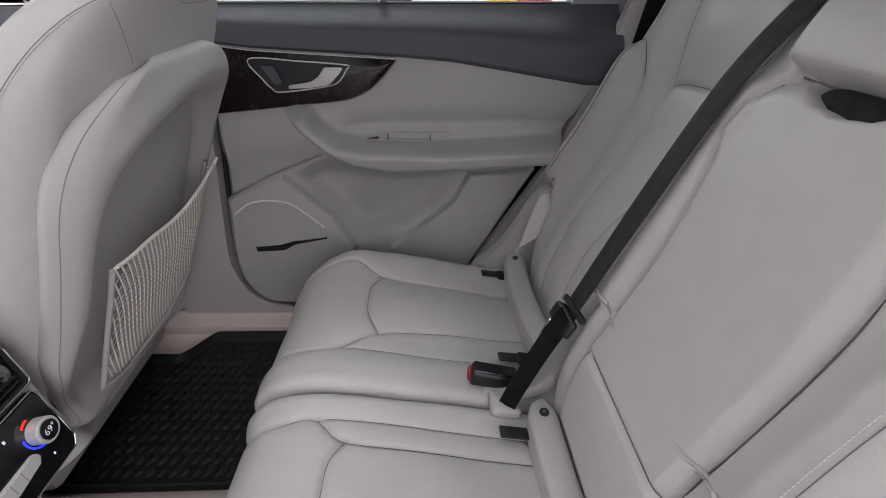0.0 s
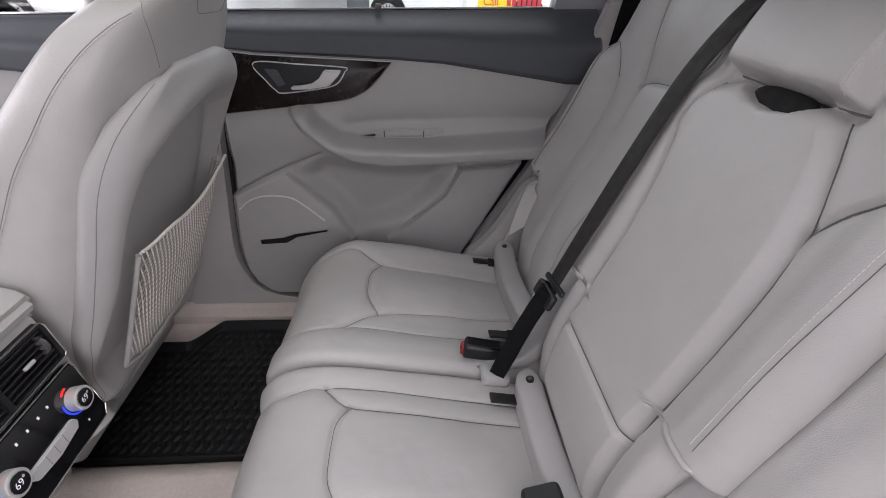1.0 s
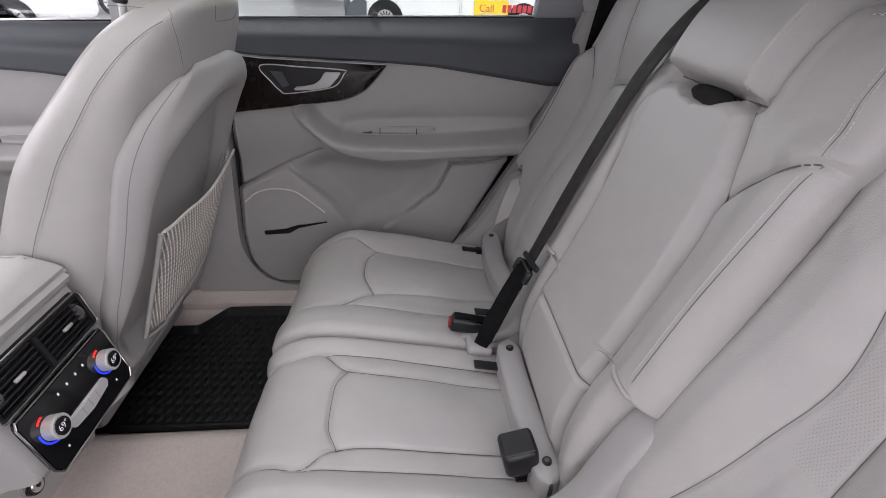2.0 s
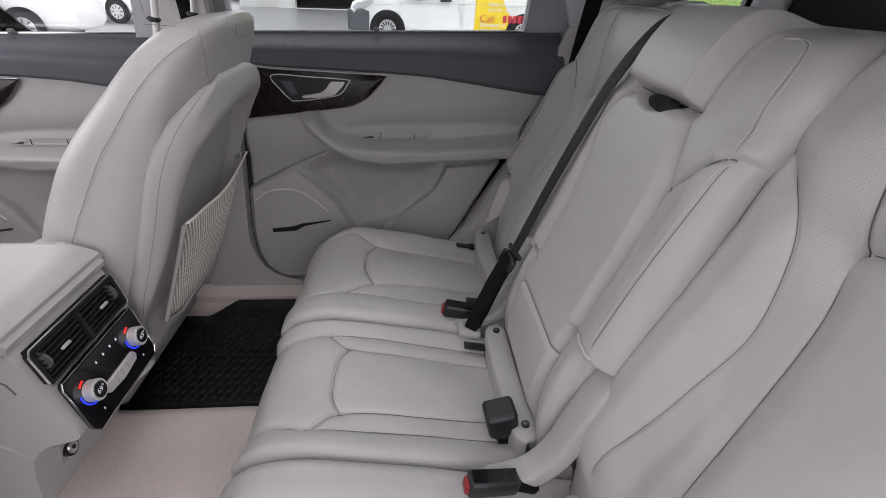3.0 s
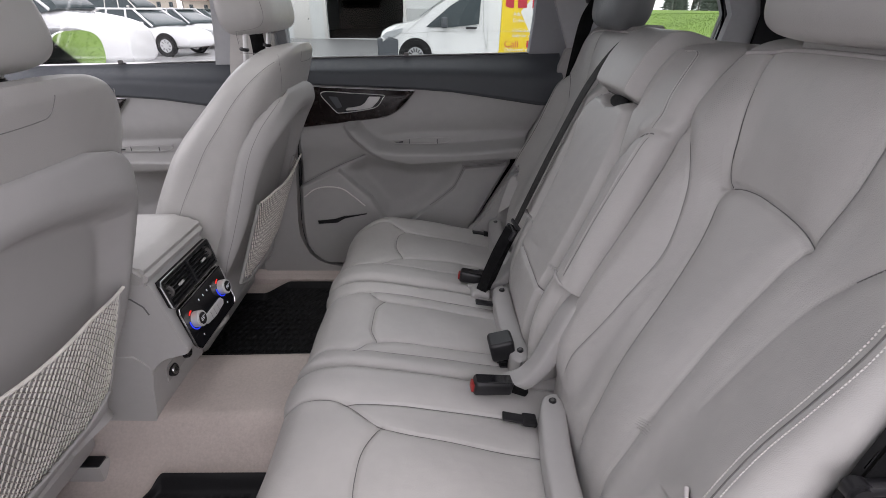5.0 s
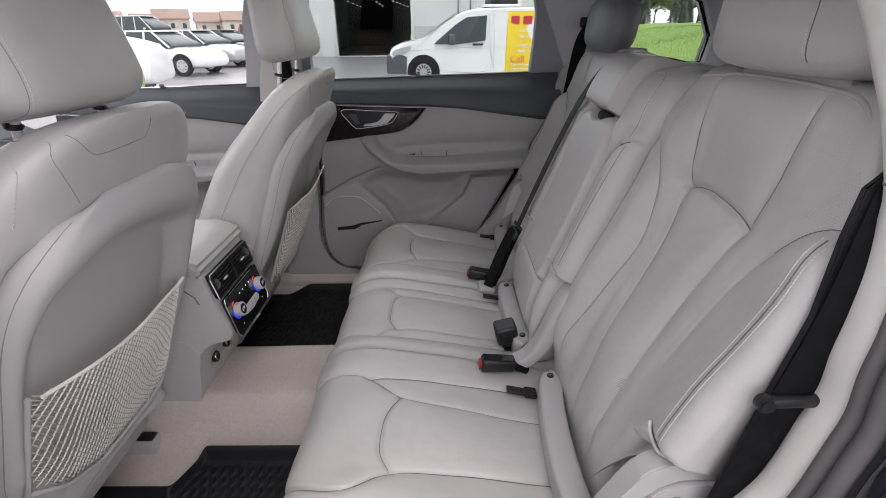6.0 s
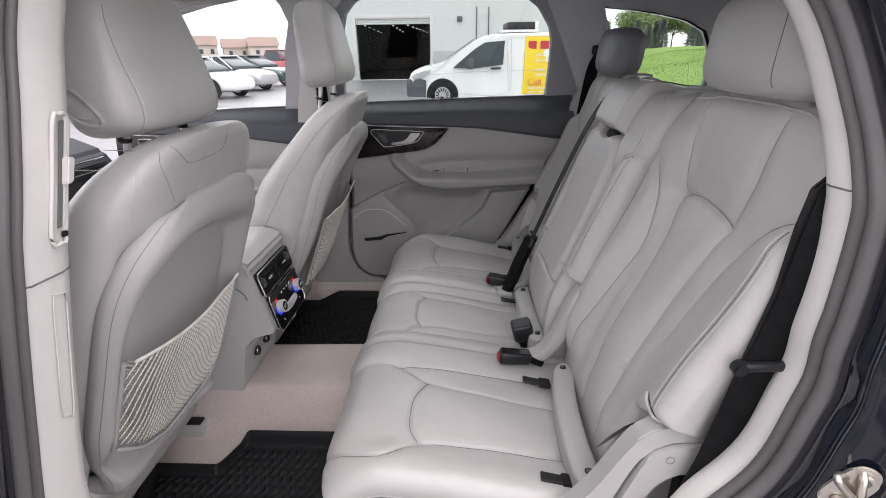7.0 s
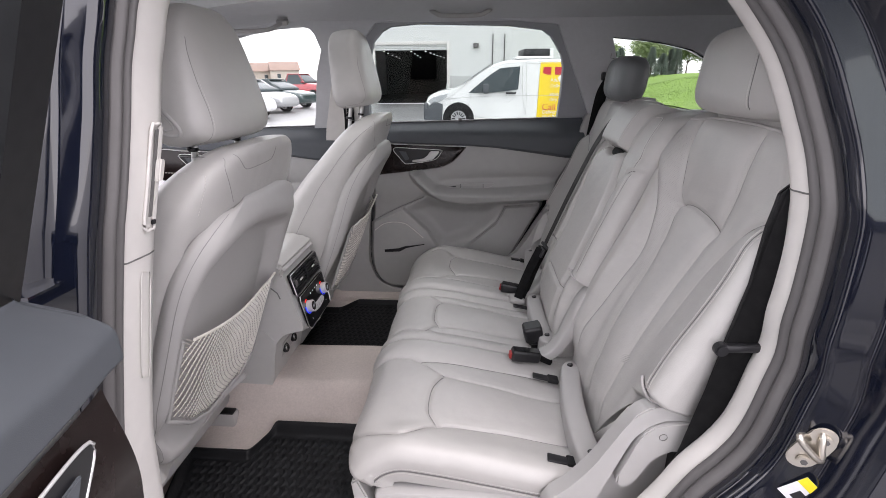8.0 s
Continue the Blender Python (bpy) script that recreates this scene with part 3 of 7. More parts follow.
def middle_seat():
    ob = thing("rear_seat", "narrow light grey leather middle seat with a fold-down backrest", "seat", "rear row of seats")

    def lift(X, Z, V, R):
        top = smooth(0.50, 0.60, Z)
        a = np.abs(V)
        h = 0.007 * smooth(0.11, 0.17, a) * top + 0.008 * np.exp(-(V / 0.06) ** 2 - ((X + 0.2) / 0.14) ** 2)
        for seam in ([(-0.535, 0.118), (-0.47, 0.118), (-0.41, 0.128), (-0.36, 0.088), (-0.2, 0.08), (-0.02, 0.075)],
                     [(-0.36, 0.088), (-0.378, 0.05), (-0.381, 0.0)]):
            h = h + groove(X, a, seam)
        h = h + groove(X, a, [(-0.41, 0.128), (-0.25, 0.124), (-0.05, 0.12)], 0.003, 0.004, 0.014, 0.003)
        return h + 0.0014 * np.sin(37 * V + 9 * X) * np.sin(23 * X + 2) * top

    me, g = pad("seat_cushion", CUSHION, -0.182, 0.182, 0.024, 0.11, lift, 200, 140)
    cu = part("seat_cushion", me, LEATHER, ob, "grey leather cushion with sewn panels")
    for s in (-1, 1):
        sewn(g, ([(-0.53, s * 0.118), (-0.47, s * 0.118), (-0.41, s * 0.128), (-0.36, s * 0.088), (-0.2, s * 0.08), (-0.02, s * 0.075)],
                 [(-0.36, s * 0.088), (-0.378, s * 0.05), (-0.381, 0.0)], [(-0.41, s * 0.128), (-0.25, s * 0.124), (-0.05, s * 0.12)]), "X", cu)
        side_seam(ob, CUSHION, s * 0.1825, s, 0.058, 0.12, 0.62)
    part("seat_base", box(-0.47, 0.02, -0.17, 0.17, 0.40, 0.53, 0.02), GREY, ob, "grey plastic seat base")
    hinge_cover(ob, [(-0.026, -0.165, 0.64), (-0.026, -0.129, 0.642), (-0.034, 0.0, 0.642), (-0.036, 0.131, 0.645), (-0.030, 0.165, 0.642)],
                0.050, ((-0.025, -0.129, 0.659), (-0.036, 0.131, 0.662)))
    for y in (0.118,):
        part("anchor_flap", rbox(0.05, 0.022, 0.006, 0.002, 2, pose(-0.085, y, 0.628, 0, 10, 0)), BLACK, ob, "black child seat anchor flap")
    prof = [(0.41, 1.20), (0.402, 1.285), (0.372, 1.309), (0.27, 1.314), (0.222, 1.306), (0.194, 1.28), (0.172, 1.24), (0.155, 1.19), (0.083, 1.0), (0.03, 0.86), (0.01, 0.81), (-0.008, 0.72), (-0.004, 0.61)]

    PANEL_L = [(1.200, 0.120), (1.193, 0.140), (1.165, 0.160), (1.130, 0.165), (1.100, 0.154), (0.98, 0.131), (0.66, 0.128)]
    PANEL_R = [(1.202, -0.045), (1.196, -0.060), (1.145, -0.089), (1.10, -0.105), (0.995, -0.118), (0.66, -0.117)]
    CREASE = [(1.178, -0.205), (1.174, -0.182), (1.140, -0.133), (1.102, -0.106)]

    def skin(X, Z, V, R):
        raw = np.abs(V)
        V = V - 0.03
        a = np.abs(V)
        f = smooth(0.20, 0.27, R)
        pillow = plateau(Z, V, [(1.206, -0.10), (1.206, 0.10), (1.40, 0.10), (1.40, -0.10)], 0.012) * smooth(0.18, 0.30, R)
        h = 0.028 * pillow + 0.010 * smooth(0.13, 0.165, raw) * f * smooth(1.21, 1.17, Z) - 0.004 * smooth(1.175, 1.215, Z) * smooth(0.112, 0.13, a) * f
        h = h + 0.009 * plateau(Z, V + 0.03, PANEL_L + PANEL_R[::-1], 0.020) * f
        for seam in (PANEL_L, PANEL_R):
            h = h + groove(Z, V + 0.03, seam, 0.0038, 0.008, 0.012, 0.003) * f
        h = h + groove(Z, a, [(1.34, 0.105), (1.22, 0.104)], 0.0035, 0.007, 0.012, 0.003)
        h = h + groove(Z, V + 0.03, [(0.812, -0.117), (0.812, 0.129)], 0.0038, 0.008, 0.010, 0.002) * f
        h = h + groove(Z, V + 0.03, CREASE, 0.0035, 0.007, 0.014, 0.004) * f
        h = h + groove(Z, V, [(1.205, -0.10), (1.205, 0.10)], 0.005, 0.012, 0.012, 0.004) * f
        scoop = plateau(Z, V, [(1.212, -0.060), (1.198, -0.050), (1.184, -0.032), (1.177, 0.008), (1.180, 0.040), (1.192, 0.066), (1.206, 0.078)], 0.008)
        return h - 0.026 * scoop

    pc = spline(prof, 260)
    pr = np.r_[0, np.cumsum(np.linalg.norm(np.diff(pc, axis=0), axis=1))]

    def half(q):
        z = float(np.interp(q, pr, pc[:, 1]))
        if q < 0.22:
            return 0.205
        return float(np.interp(z, (0.60, 0.866, 0.872, 1.0, 1.17, 1.19, 1.27, 1.34), (0.176, 0.178, 0.222, 0.217, 0.206, 0.212, 0.216, 0.205)))

    me, b = pad("backrest", prof, lambda q: -half(q), half, 0.036, 0.05, skin, 260, 170)
    back = part("backrest", me, LEATHER, ob, "grey leather backrest with an inset headrest block")
    for s in (-1, 1):
        sewn(b, ([(1.176, s * 0.190), (1.10, s * 0.189), (1.0, s * 0.187), (0.89, s * 0.190)],), "Z", back, 0.0006, 0.2)
        stitches("stitching", line_on(b, [(1.172, s * 0.184), (1.10, s * 0.182), (1.0, s * 0.180), (0.89, s * 0.183)], 80, "Z"), back, 0.0048, 0.0030, 0.0007)
    sewn(b, (PANEL_L[1:], PANEL_R[1:], [(0.812, -0.117), (0.812, 0.129)], CREASE), "Z", back, 0.0014, 0.2)
    sewn(b, ([(1.206, -0.07), (1.204, 0.03), (1.206, 0.13)],), "Z", back, 0.0022, 0.2)
    stitches("stitching", line_on(b, [(1.214, -0.058), (1.25, -0.060), (1.285, -0.060), (1.30, -0.058)], 40, "Z"), back, 0.0048, 0.0030, 0.0007)
    rc = on_pad(b, [(1.193, 0.040)], "Z")[0][0]
    # black blob set on the skin in place of the recess's inner shade
    part("recess_shade", blob("recess_shade", tuple(rc + np.array((-0.008, 0, 0.001))), (0.006, 0.052, 0.017), 0.7, 0.7, (0, 20, 0), 16, 28), VOID, back, "black blob for the shade in the release strap recess")
    for s in (-1, 1):
        ridge = [(1.304, 0.105), (1.306, 0.135), (1.298, 0.160), (1.272, 0.174), (1.232, 0.178), (1.183, 0.186)]
        part("seam", tube("seam", [p for p, n in line_on(b, [(z, s * v) for z, v in ridge], 60, "Z")], 0.0005, 6), SEAM, back)
        for d in (-0.0045, 0.0045):
            stitches("stitching", line_on(b, [(z, s * (v + d)) for z, v in ridge], 60, "Z"), back, 0.0048, 0.0030, 0.0007)
        hem = [p + 0.0022 * n for p, n in line_on(b, [(0.875, s * 0.146), (0.874, s * 0.180), (0.875, s * 0.202), (0.880, s * 0.2215)], 24, "Z")]
        part("pocket_hem", tube("pocket_hem", hem, 0.0036, 8), PIPING, back, "folded leather hem")
        zz = np.linspace(0.874, 0.685, 16)
        fx = np.interp(zz, [c for _, c in prof[::-1]], [c for c, _ in prof[::-1]])
        depth = np.linspace(0, 0.11, 10)
        G = np.array([[(x0 - 0.001 + q, s * (0.158 + 0.05 * (1 - math.exp(-q / 0.04))), z) for q in depth] for x0, z in zip(fx, zz)])
        part("gusset", sheet("gusset", G), LEATHER, back, "folded leather gusset under the bolster")
        part("gusset_edge", tube("gusset_edge", G[:, 0], 0.0022, 8), PIPING, back)
        # dark blob behind the hem imitates the shaded hollow of the pocket
        part("pocket_shade", blob("pocket_shade", (0.105, s * 0.205, 0.850), (0.022, 0.018, 0.022), 0.7, 0.7, (0, 25, 0), 14, 20), VOID, back)
    # plastic arms that carry the fold-down backrest
    for s in (-1, 1):
        a = spline([(0.10, 0, 0.862), (0.060, 0, 0.822), (0.030, 0, 0.755), (0.002, 0, 0.690), (-0.030, 0, 0.650), (-0.075, 0, 0.634), (-0.125, 0, 0.626)], 40)
        t = np.gradient(a, axis=0)
        t /= np.linalg.norm(t, axis=1)[:, None]
        n = np.stack([t[:, 2], 0 * t[:, 0], -t[:, 0]], 1) * -1
        ang = np.linspace(0, 2 * np.pi, 24, endpoint=False)
        wy = np.interp(np.arange(40), (0, 10, 28, 36, 39), (0.030, 0.030, 0.026, 0.022, 0.010))
        wn_ = np.interp(np.arange(40), (0, 10, 30, 39), (0.026, 0.022, 0.014, 0.008))
        sq = lambda q: np.sign(q) * np.abs(q) ** 0.45
        mid = a + np.array((0, s * 0.212, 0))
        P = mid[:, None] + (wy[:, None] * sq(np.cos(ang))[None])[..., None] * np.array((0, 1, 0)) + (wn_[:, None] * sq(np.sin(ang))[None])[..., None] * n[:, None]
        part("pivot_arm", sheet("pivot_arm", P, True, True), GREY, ob, "broad curved grey plastic pivot arm")
    return ob


middle_seat()


def buckle(m, label, red=True, size=(0.085, 0.034, 0.036)):
    ob = thing("seat_belt_buckle", label, "belt buckle", "belt buckles on the rear row")
    L, w, h = size
    bm = rbox(L, w, h, 0.008, 3)
    for v in bm.verts:
        k = 1 - 0.25 * max(0, v.co.x / L)
        v.co.y *= k
        v.co.z *= k
    part("buckle_body", bm, BLACK, ob)
    part("buckle_lip", rbox(L * 0.9, w * 0.75, 0.003, 0.001, 1, pose(0, 0, h * 0.48)), GLOSSY, ob)
    if red:
        part("release_button", rbox(0.008, w * 0.66, h * 0.55, 0.003, 2, pose(-L / 2 - 0.001, 0, -0.002)), RED, ob, "red release button")
    part("buckle_stalk", rbox(0.05, w * 0.7, h * 0.5, 0.005, 2, pose(L / 2 + 0.012, 0, -0.006, 0, 18, 0)), BELTD, ob, "black woven stalk")
    ob.matrix_world = m
    return ob


buckle(pose(-0.108, 0.222, 0.652, 0, 8, -6), "black belt buckle with a red button beside the belt")
buckle(pose(-0.100, -0.236, 0.652, 0, 8, 6), "black belt buckle with a red button, between two rear cushions")


def upright_buckle(m):
    ob = thing("seat_belt_buckle", "upright black belt buckle on a folded stalk at the middle seat", "belt buckle", "belt buckles on the rear row")
    bm = rbox(0.058, 0.054, 0.052, 0.009, 3)
    for v in bm.verts:
        v.co.x *= 1 - 1.6 * max(0, -v.co.z)
    part("buckle_body", bm, BLACK, ob)
    part("buckle_lip", rbox(0.048, 0.044, 0.003, 0.001, 1, pose(0, 0, 0.0255)), BLACK, ob)
    st = part("buckle_stalk", rbox(0.046, 0.040, 0.060, 0.006, 2, pose(0.010, 0, -0.050, 0, 8, 0)), BELTD, ob, "black folded webbing stalk")
    for k in range(3):
        part("fold", rbox(0.050, 0.043, 0.006, 0.002, 2, pose(0.006 + 0.004 * k, 0, -0.032 - 0.017 * k, 0, 8, 0)), BLACK, st)
    ob.matrix_world = m
    return ob


upright_buckle(pose(-0.066, -0.108, 0.655, 0, -12, 4))


belt = thing("middle_seat_belt", "charcoal seat belt hanging down beside the middle backrest", "seat belt")
part("webbing", flat_band("webbing", [(0.40, 0.165, 1.306), (0.33, 0.165, 1.319), (0.255, 0.166, 1.320), (0.212, 0.168, 1.306), (0.180, 0.174, 1.27), (0.150, 0.186, 1.215), (0.122, 0.192, 1.152), (0.064, 0.190, 1.012), (-0.006, 0.186, 0.832)], (0.046, 0.047, 0.046, 0.045, 0.042), 0.0025), BELT, belt)
part("lower_webbing", flat_band("lower_webbing", [(-0.010, 0.184, 0.83), (-0.038, 0.184, 0.762), (-0.062, 0.186, 0.69), (-0.080, 0.186, 0.632)], (0.046, 0.052, 0.056, 0.050), 0.030, (0.55, 0.83, 0.0)), BELTD, belt, "black folded lower webbing")
tong = part("tongue", rbox(0.012, 0.066, 0.030, 0.005, 3, pose(-0.017, 0.182, 0.818, 0, 24, 8)), BLACK, belt, "black plastic tongue")
part("tongue_bar", rbox(0.008, 0.070, 0.012, 0.004, 2, pose(-0.004, 0.178, 0.842, 0, 24, 8)), BLACK, tong)
part("tongue_plate", rbox(0.003, 0.022, 0.034, 0.002, 1, pose(-0.036, 0.192, 0.788, 0, 24, 8)), CHROME, tong, "steel latch plate")
part("tongue_slot", rbox(0.004, 0.010, 0.018, 0.001, 1, pose(-0.0375, 0.192, 0.787, 0, 24, 8)), VOID, tong)
part("belt_anchor", rbox(0.055, 0.05, 0.022, 0.008, 3, pose(-0.092, 0.178, 0.628, 0, 10, 0)), GREY, belt, "pale plastic anchor cover")


# ---- front seats ----
def front_seat(s, dx, label):
    ob = thing("leather_seat", label, "seat", "front seats")
    xr = lambda z: -0.617 + dx - 0.375 * (1.162 - z)
    C = 0.405
    rows = [(0.50, 0.20, 0.20), (0.55, 0.245, 0.236), (0.62, 0.262, 0.250), (0.75, 0.25, 0.256), (0.90, 0.235, 0.258), (1.0, 0.215, 0.258), (1.08, 0.195, 0.256), (1.13, 0.178, 0.252), (1.17, 0.162, 0.245), (1.205, 0.145, 0.230), (1.235, 0.125, 0.206), (1.26, 0.10, 0.168), (1.275, 0.070, 0.125), (1.28, 0.03, 0.07)]
    r = spline(rows, 70)
    ang = np.linspace(0, 2 * np.pi, 96, endpoint=False)
    pw = lambda x, e: np.sign(x) * np.abs(x) ** e
    P = []
    for z, d, hw in r:
        cx = xr(min(z, 1.26)) - d / 2 - 0.004
        # front edge carries side bolsters
        xx = pw(np.cos(ang), 0.62) * d / 2
        yy = pw(np.sin(ang), 0.62) * hw
        bol = np.where(np.cos(ang) < 0, -0.035 * smooth(0.10, 0.22, np.abs(yy)) * smooth(1.2, 1.0, z), 0)
        bol = bol - np.where(np.cos(ang) > 0, 0.062 * smooth(0.235, 0.19, np.abs(yy)) * smooth(1.14, 1.07, z) * smooth(0.3, 0.6, np.cos(ang)), 0)
        P.append(np.stack([cx + xx + bol, s * (C + yy), np.full(96, z)], 1))
    body = part("backrest", sheet("backrest", np.array(P), True, True), LEATHER, ob, "grey leather front backrest")
    # double-sewn seam down the flank that faces the tunnel
    ln = spline([(-0.613, 1.248), (-0.631, 1.235), (-0.665, 1.204), (-0.705, 1.159), (-0.746, 1.105), (-0.789, 1.05), (-0.838, 0.970), (-0.876, 0.907), (-0.920, 0.82), (-0.965, 0.72)], 120)
    ln[:, 0] += dx
    py = surface_y(body.data, ln[:, 0], ln[:, 1], -s, -0.15)
    part("seam", tube("seam", np.stack([ln[:, 0], py, ln[:, 1]], 1), 0.0007, 6), CREASE_DARK, body)
    stitches("stitching", [(np.array((x + 0.004, y - s * 0.0004, z)), np.array((0.0, -s, 0.0))) for (x, z), y in zip(ln, py)], body)
    prof = [(xr(0.56) - 0.05, 0.545), (xr(0.57) - 0.008, 0.555), (xr(0.60) + 0.012, 0.60), (xr(0.75) + 0.022, 0.75), (xr(0.9) + 0.024, 0.9), (xr(1.05) + 0.02, 1.05), (xr(1.13) + 0.015, 1.13), (xr(1.167) + 0.004, 1.167), (xr(1.178) - 0.025, 1.178)]
    L = 0.70

    pc = spline(prof, 170)
    pr = np.r_[0, np.cumsum(np.linalg.norm(np.diff(pc, axis=0), axis=1))]

    def lo(q):
        z = float(np.interp(q, pr, pc[:, 1]))
        k = np.clip((z - 0.93) / 0.250, 0, 1)
        w = 0.256 * (1 - k ** 2.8) ** (1 / 2.8) if z > 0.93 else 0.256 - 0.045 * smooth(0.75, 0.545, z)
        return float(C - max(w, 0.075))

    def recess(X, Z, V, R):
        shape = [(0.58, 0.205), (0.85, 0.190), (1.0, 0.205), (1.06, 0.25), (1.09, 0.37), (1.10, 0.47), (1.085, 0.56), (1.035, 0.612), (0.93, 0.636), (0.75, 0.632), (0.60, 0.60)]
        shape = [tuple(p) for p in spline(shape, 60, True)]
        d = seg_dist(Z, V, shape, True)
        h = -0.046 * np.where(inside(Z, V, shape), smooth(-0.012, 0.048, d), smooth(0.012, -0.048, d) * 1.0 + 0.0)
        h = h + 0.010 * np.exp(-((np.where(inside(Z, V, shape), -d, d) - 0.030) / 0.026) ** 2)
        return h - 0.045 * np.clip((np.abs(V - C) - 0.14) / 0.12, 0, 1.3) ** 2

    me, g = pad("back_shell", prof, lo, lambda q: 2 * C - lo(q), 0.022, 0.03, recess, 170, 130, s)
    shell = part("back_shell", me, GREY, ob, "hard grey shell with a recessed pocket")
    for line in (g["P"][6:, 5], g["P"][6:, -6], g["P"][-2, 4:-4]):
        part("shell_gap", tube("shell_gap", line[::3] + np.array((0.0003, 0, 0)), 0.0007, 6), CREASE_DARK, shell)
    # net pocket
    def cord(pts, r):
        out = []
        for z, v in pts:
            k = np.clip((v - 0.20) / 0.43, 0, 1)
            out.append((xr(z) + 0.016 + 0.012 * math.sin(math.pi * k) * np.clip((z - 0.62) / 0.2, 0, 1) - 0.045 * np.clip((abs(v - C) - 0.14) / 0.12, 0, 1.3) ** 2, s * v, z))
        m = tube("cord", out, r, 4)
        o = len(verts)
        verts.extend([v.co.copy() for v in m.vertices])
        faces.extend([tuple(o + i for i in f.vertices) for f in m.polygons])
        bpy.data.meshes.remove(m)

    def top_edge(v):
        return 0.910 - 0.034 * math.sin(math.pi * np.clip((v - 0.205) / 0.425, 0, 1)) - 0.02 * smooth(0.34, 0.22, v)

    def low_edge(v):
        return float(np.interp(v, (0.2, 0.3, 0.466, 0.56, 0.64), (0.64, 0.60, 0.60, 0.645, 0.715)))

    # pale cords one way, across them ones dulled for the gaps' shade, each ending at the hem or at the pocket's side
    for name, stuff, shift, r, gap, say in (("pocket_net", NET, 0.10, 0.0016, 0.0125, "stretched cream cord net"), ("cross_mesh", SHADE_CORD, -0.26, 0.0013, 0.014, "cross cords of the net, dulled for the shade in its gaps")):
        verts, faces = [], []
        for v0 in np.arange(0.226 - abs(shift), 0.628 + abs(shift), gap):
            q = np.linspace(0, 1, 60)
            v = v0 + shift * (q + 0.05 * np.sin(2 * math.pi * q))
            z = np.array([top_edge(a) for a in v]) * (1 - q) + np.array([low_edge(a) + 0.003 for a in v]) * q
            ok = np.nonzero((v > 0.226) & (v < 0.628))[0]
            if len(ok) > 8:
                cord(np.stack([z[ok], v[ok]], 1)[::4], r)
        tagged(part(name, to_mesh(name, verts, faces), stuff, shell, say), kind="stuff")
    hem = [(xr(top_edge(v)) + 0.017 + 0.012 * math.sin(math.pi * (v - 0.2) / 0.43), s * v, top_edge(v) + 0.002) for v in np.linspace(0.224, 0.63, 30)]
    part("net_hem", tube("net_hem", hem, 0.0032, 8), NET, shell, "elastic top hem of the net")
    nx = lambda z, v: xr(z) + 0.015 + 0.012 * math.sin(math.pi * np.clip((v - 0.2) / 0.43, 0, 1)) * np.clip((z - 0.62) / 0.2, 0, 1) - 0.045 * np.clip((abs(v - C) - 0.14) / 0.12, 0, 1.3) ** 2
    rim = [(top_edge(0.628) * (1 - k) + low_edge(0.628) * k, 0.629) for k in np.linspace(0.02, 1, 12)] + [(low_edge(v), v) for v in np.linspace(0.62, 0.235, 24)] + [(low_edge(0.226) * (1 - k) + top_edge(0.226) * k, 0.225) for k in np.linspace(0, 0.98, 12)]
    part("net_border", tube("net_border", [(nx(z, v), s * v, z) for z, v in rim], 0.0050, 8), GREY, shell, "raised plastic border of the net pocket")
    # sewn outline of the flap under the headrest
    fl = spline([(1.268, 0.543), (1.252, 0.530), (1.236, 0.512), (1.232, 0.490), (1.234, 0.41), (1.240, 0.388), (1.262, 0.380)], 50)
    fx = surface_x(body.data, s * fl[:, 1], fl[:, 0], xr(1.1) - 0.05)
    part("flap_seam", tube("flap_seam", np.stack([fx, s * fl[:, 1], fl[:, 0]], 1), 0.0007, 6), CREASE_DARK, body)
    hx = -0.705 + dx
    hm = blob("headrest", (hx, s * C + (-0.010 if s < 0 else 0), 1.394 + (0.040 if s > 0 else 0.013)), (0.066, 0.166, 0.130), 0.40, 0.55, (0, -8, 0), 64, 110,
              lambda P: P * np.stack([1 - 0.15 * P[..., 2], 0.86 - 0.15 * P[..., 2] - 0.10 * (P[..., 2] > 0) * P[..., 2] ** 2, np.ones(P.shape[:2])], -1))
    head = part("headrest", hm, LEATHER, ob, "tall grey leather headrest")
    for v in (0.31, 0.49):
        part("headrest_post", cyl(0.0065, 0.10, pose(hx - 0.004, s * v, 1.26, 0, 8, 0), 18), SATIN, ob, "chrome headrest post")
        part("post_collar", cyl(0.012, 0.008, pose(hx - 0.006, s * v, 1.270, 0, 8, 0), 18, 0.002), BLACK, ob)
    # release pad on the flank and the sewn edge of the headrest
    pad_line = spline([(0.025, 1.312), (0.016, 1.304), (-0.010, 1.308), (-0.034, 1.334), (-0.044, 1.358), (-0.034, 1.366), (-0.005, 1.352), (0.018, 1.328)], 48, True)
    for k, rr in ((1.0, 0.0036), (0.66, 0.0018)):
        c0 = pad_line.mean(0)
        ln = c0 + (pad_line - c0) * k
        py = surface_y(hm, hx + ln[:, 0], ln[:, 1], s, C + 0.08)
        part("release_pad", tube("release_pad", np.stack([hx + ln[:, 0], py + s * 0.0005, ln[:, 1]], 1), rr, 8, True, up=(0, 1, 0)), GREY, head, "rounded side release pad")
    sg = -s
    ln = spline([(C + sg * 0.119, 1.475), (C + sg * 0.128, 1.446), (C + sg * 0.134, 1.395), (C + sg * 0.134, 1.354), (C + sg * 0.133, 1.307), (C + sg * 0.128, 1.284)], 60)
    px = surface_x(hm, s * ln[:, 0], ln[:, 1], hx + 0.02)
    pts = np.stack([px, s * ln[:, 0], ln[:, 1]], 1)
    part("seam", tube("seam", pts, 0.0006, 6), CREASE_DARK, head)
    stitches("stitching", [(p + np.array((0.0012, -s * sg * 0.004, 0)), np.array((1.0, 0, 0))) for p in pts], head, 0.006, 0.004)
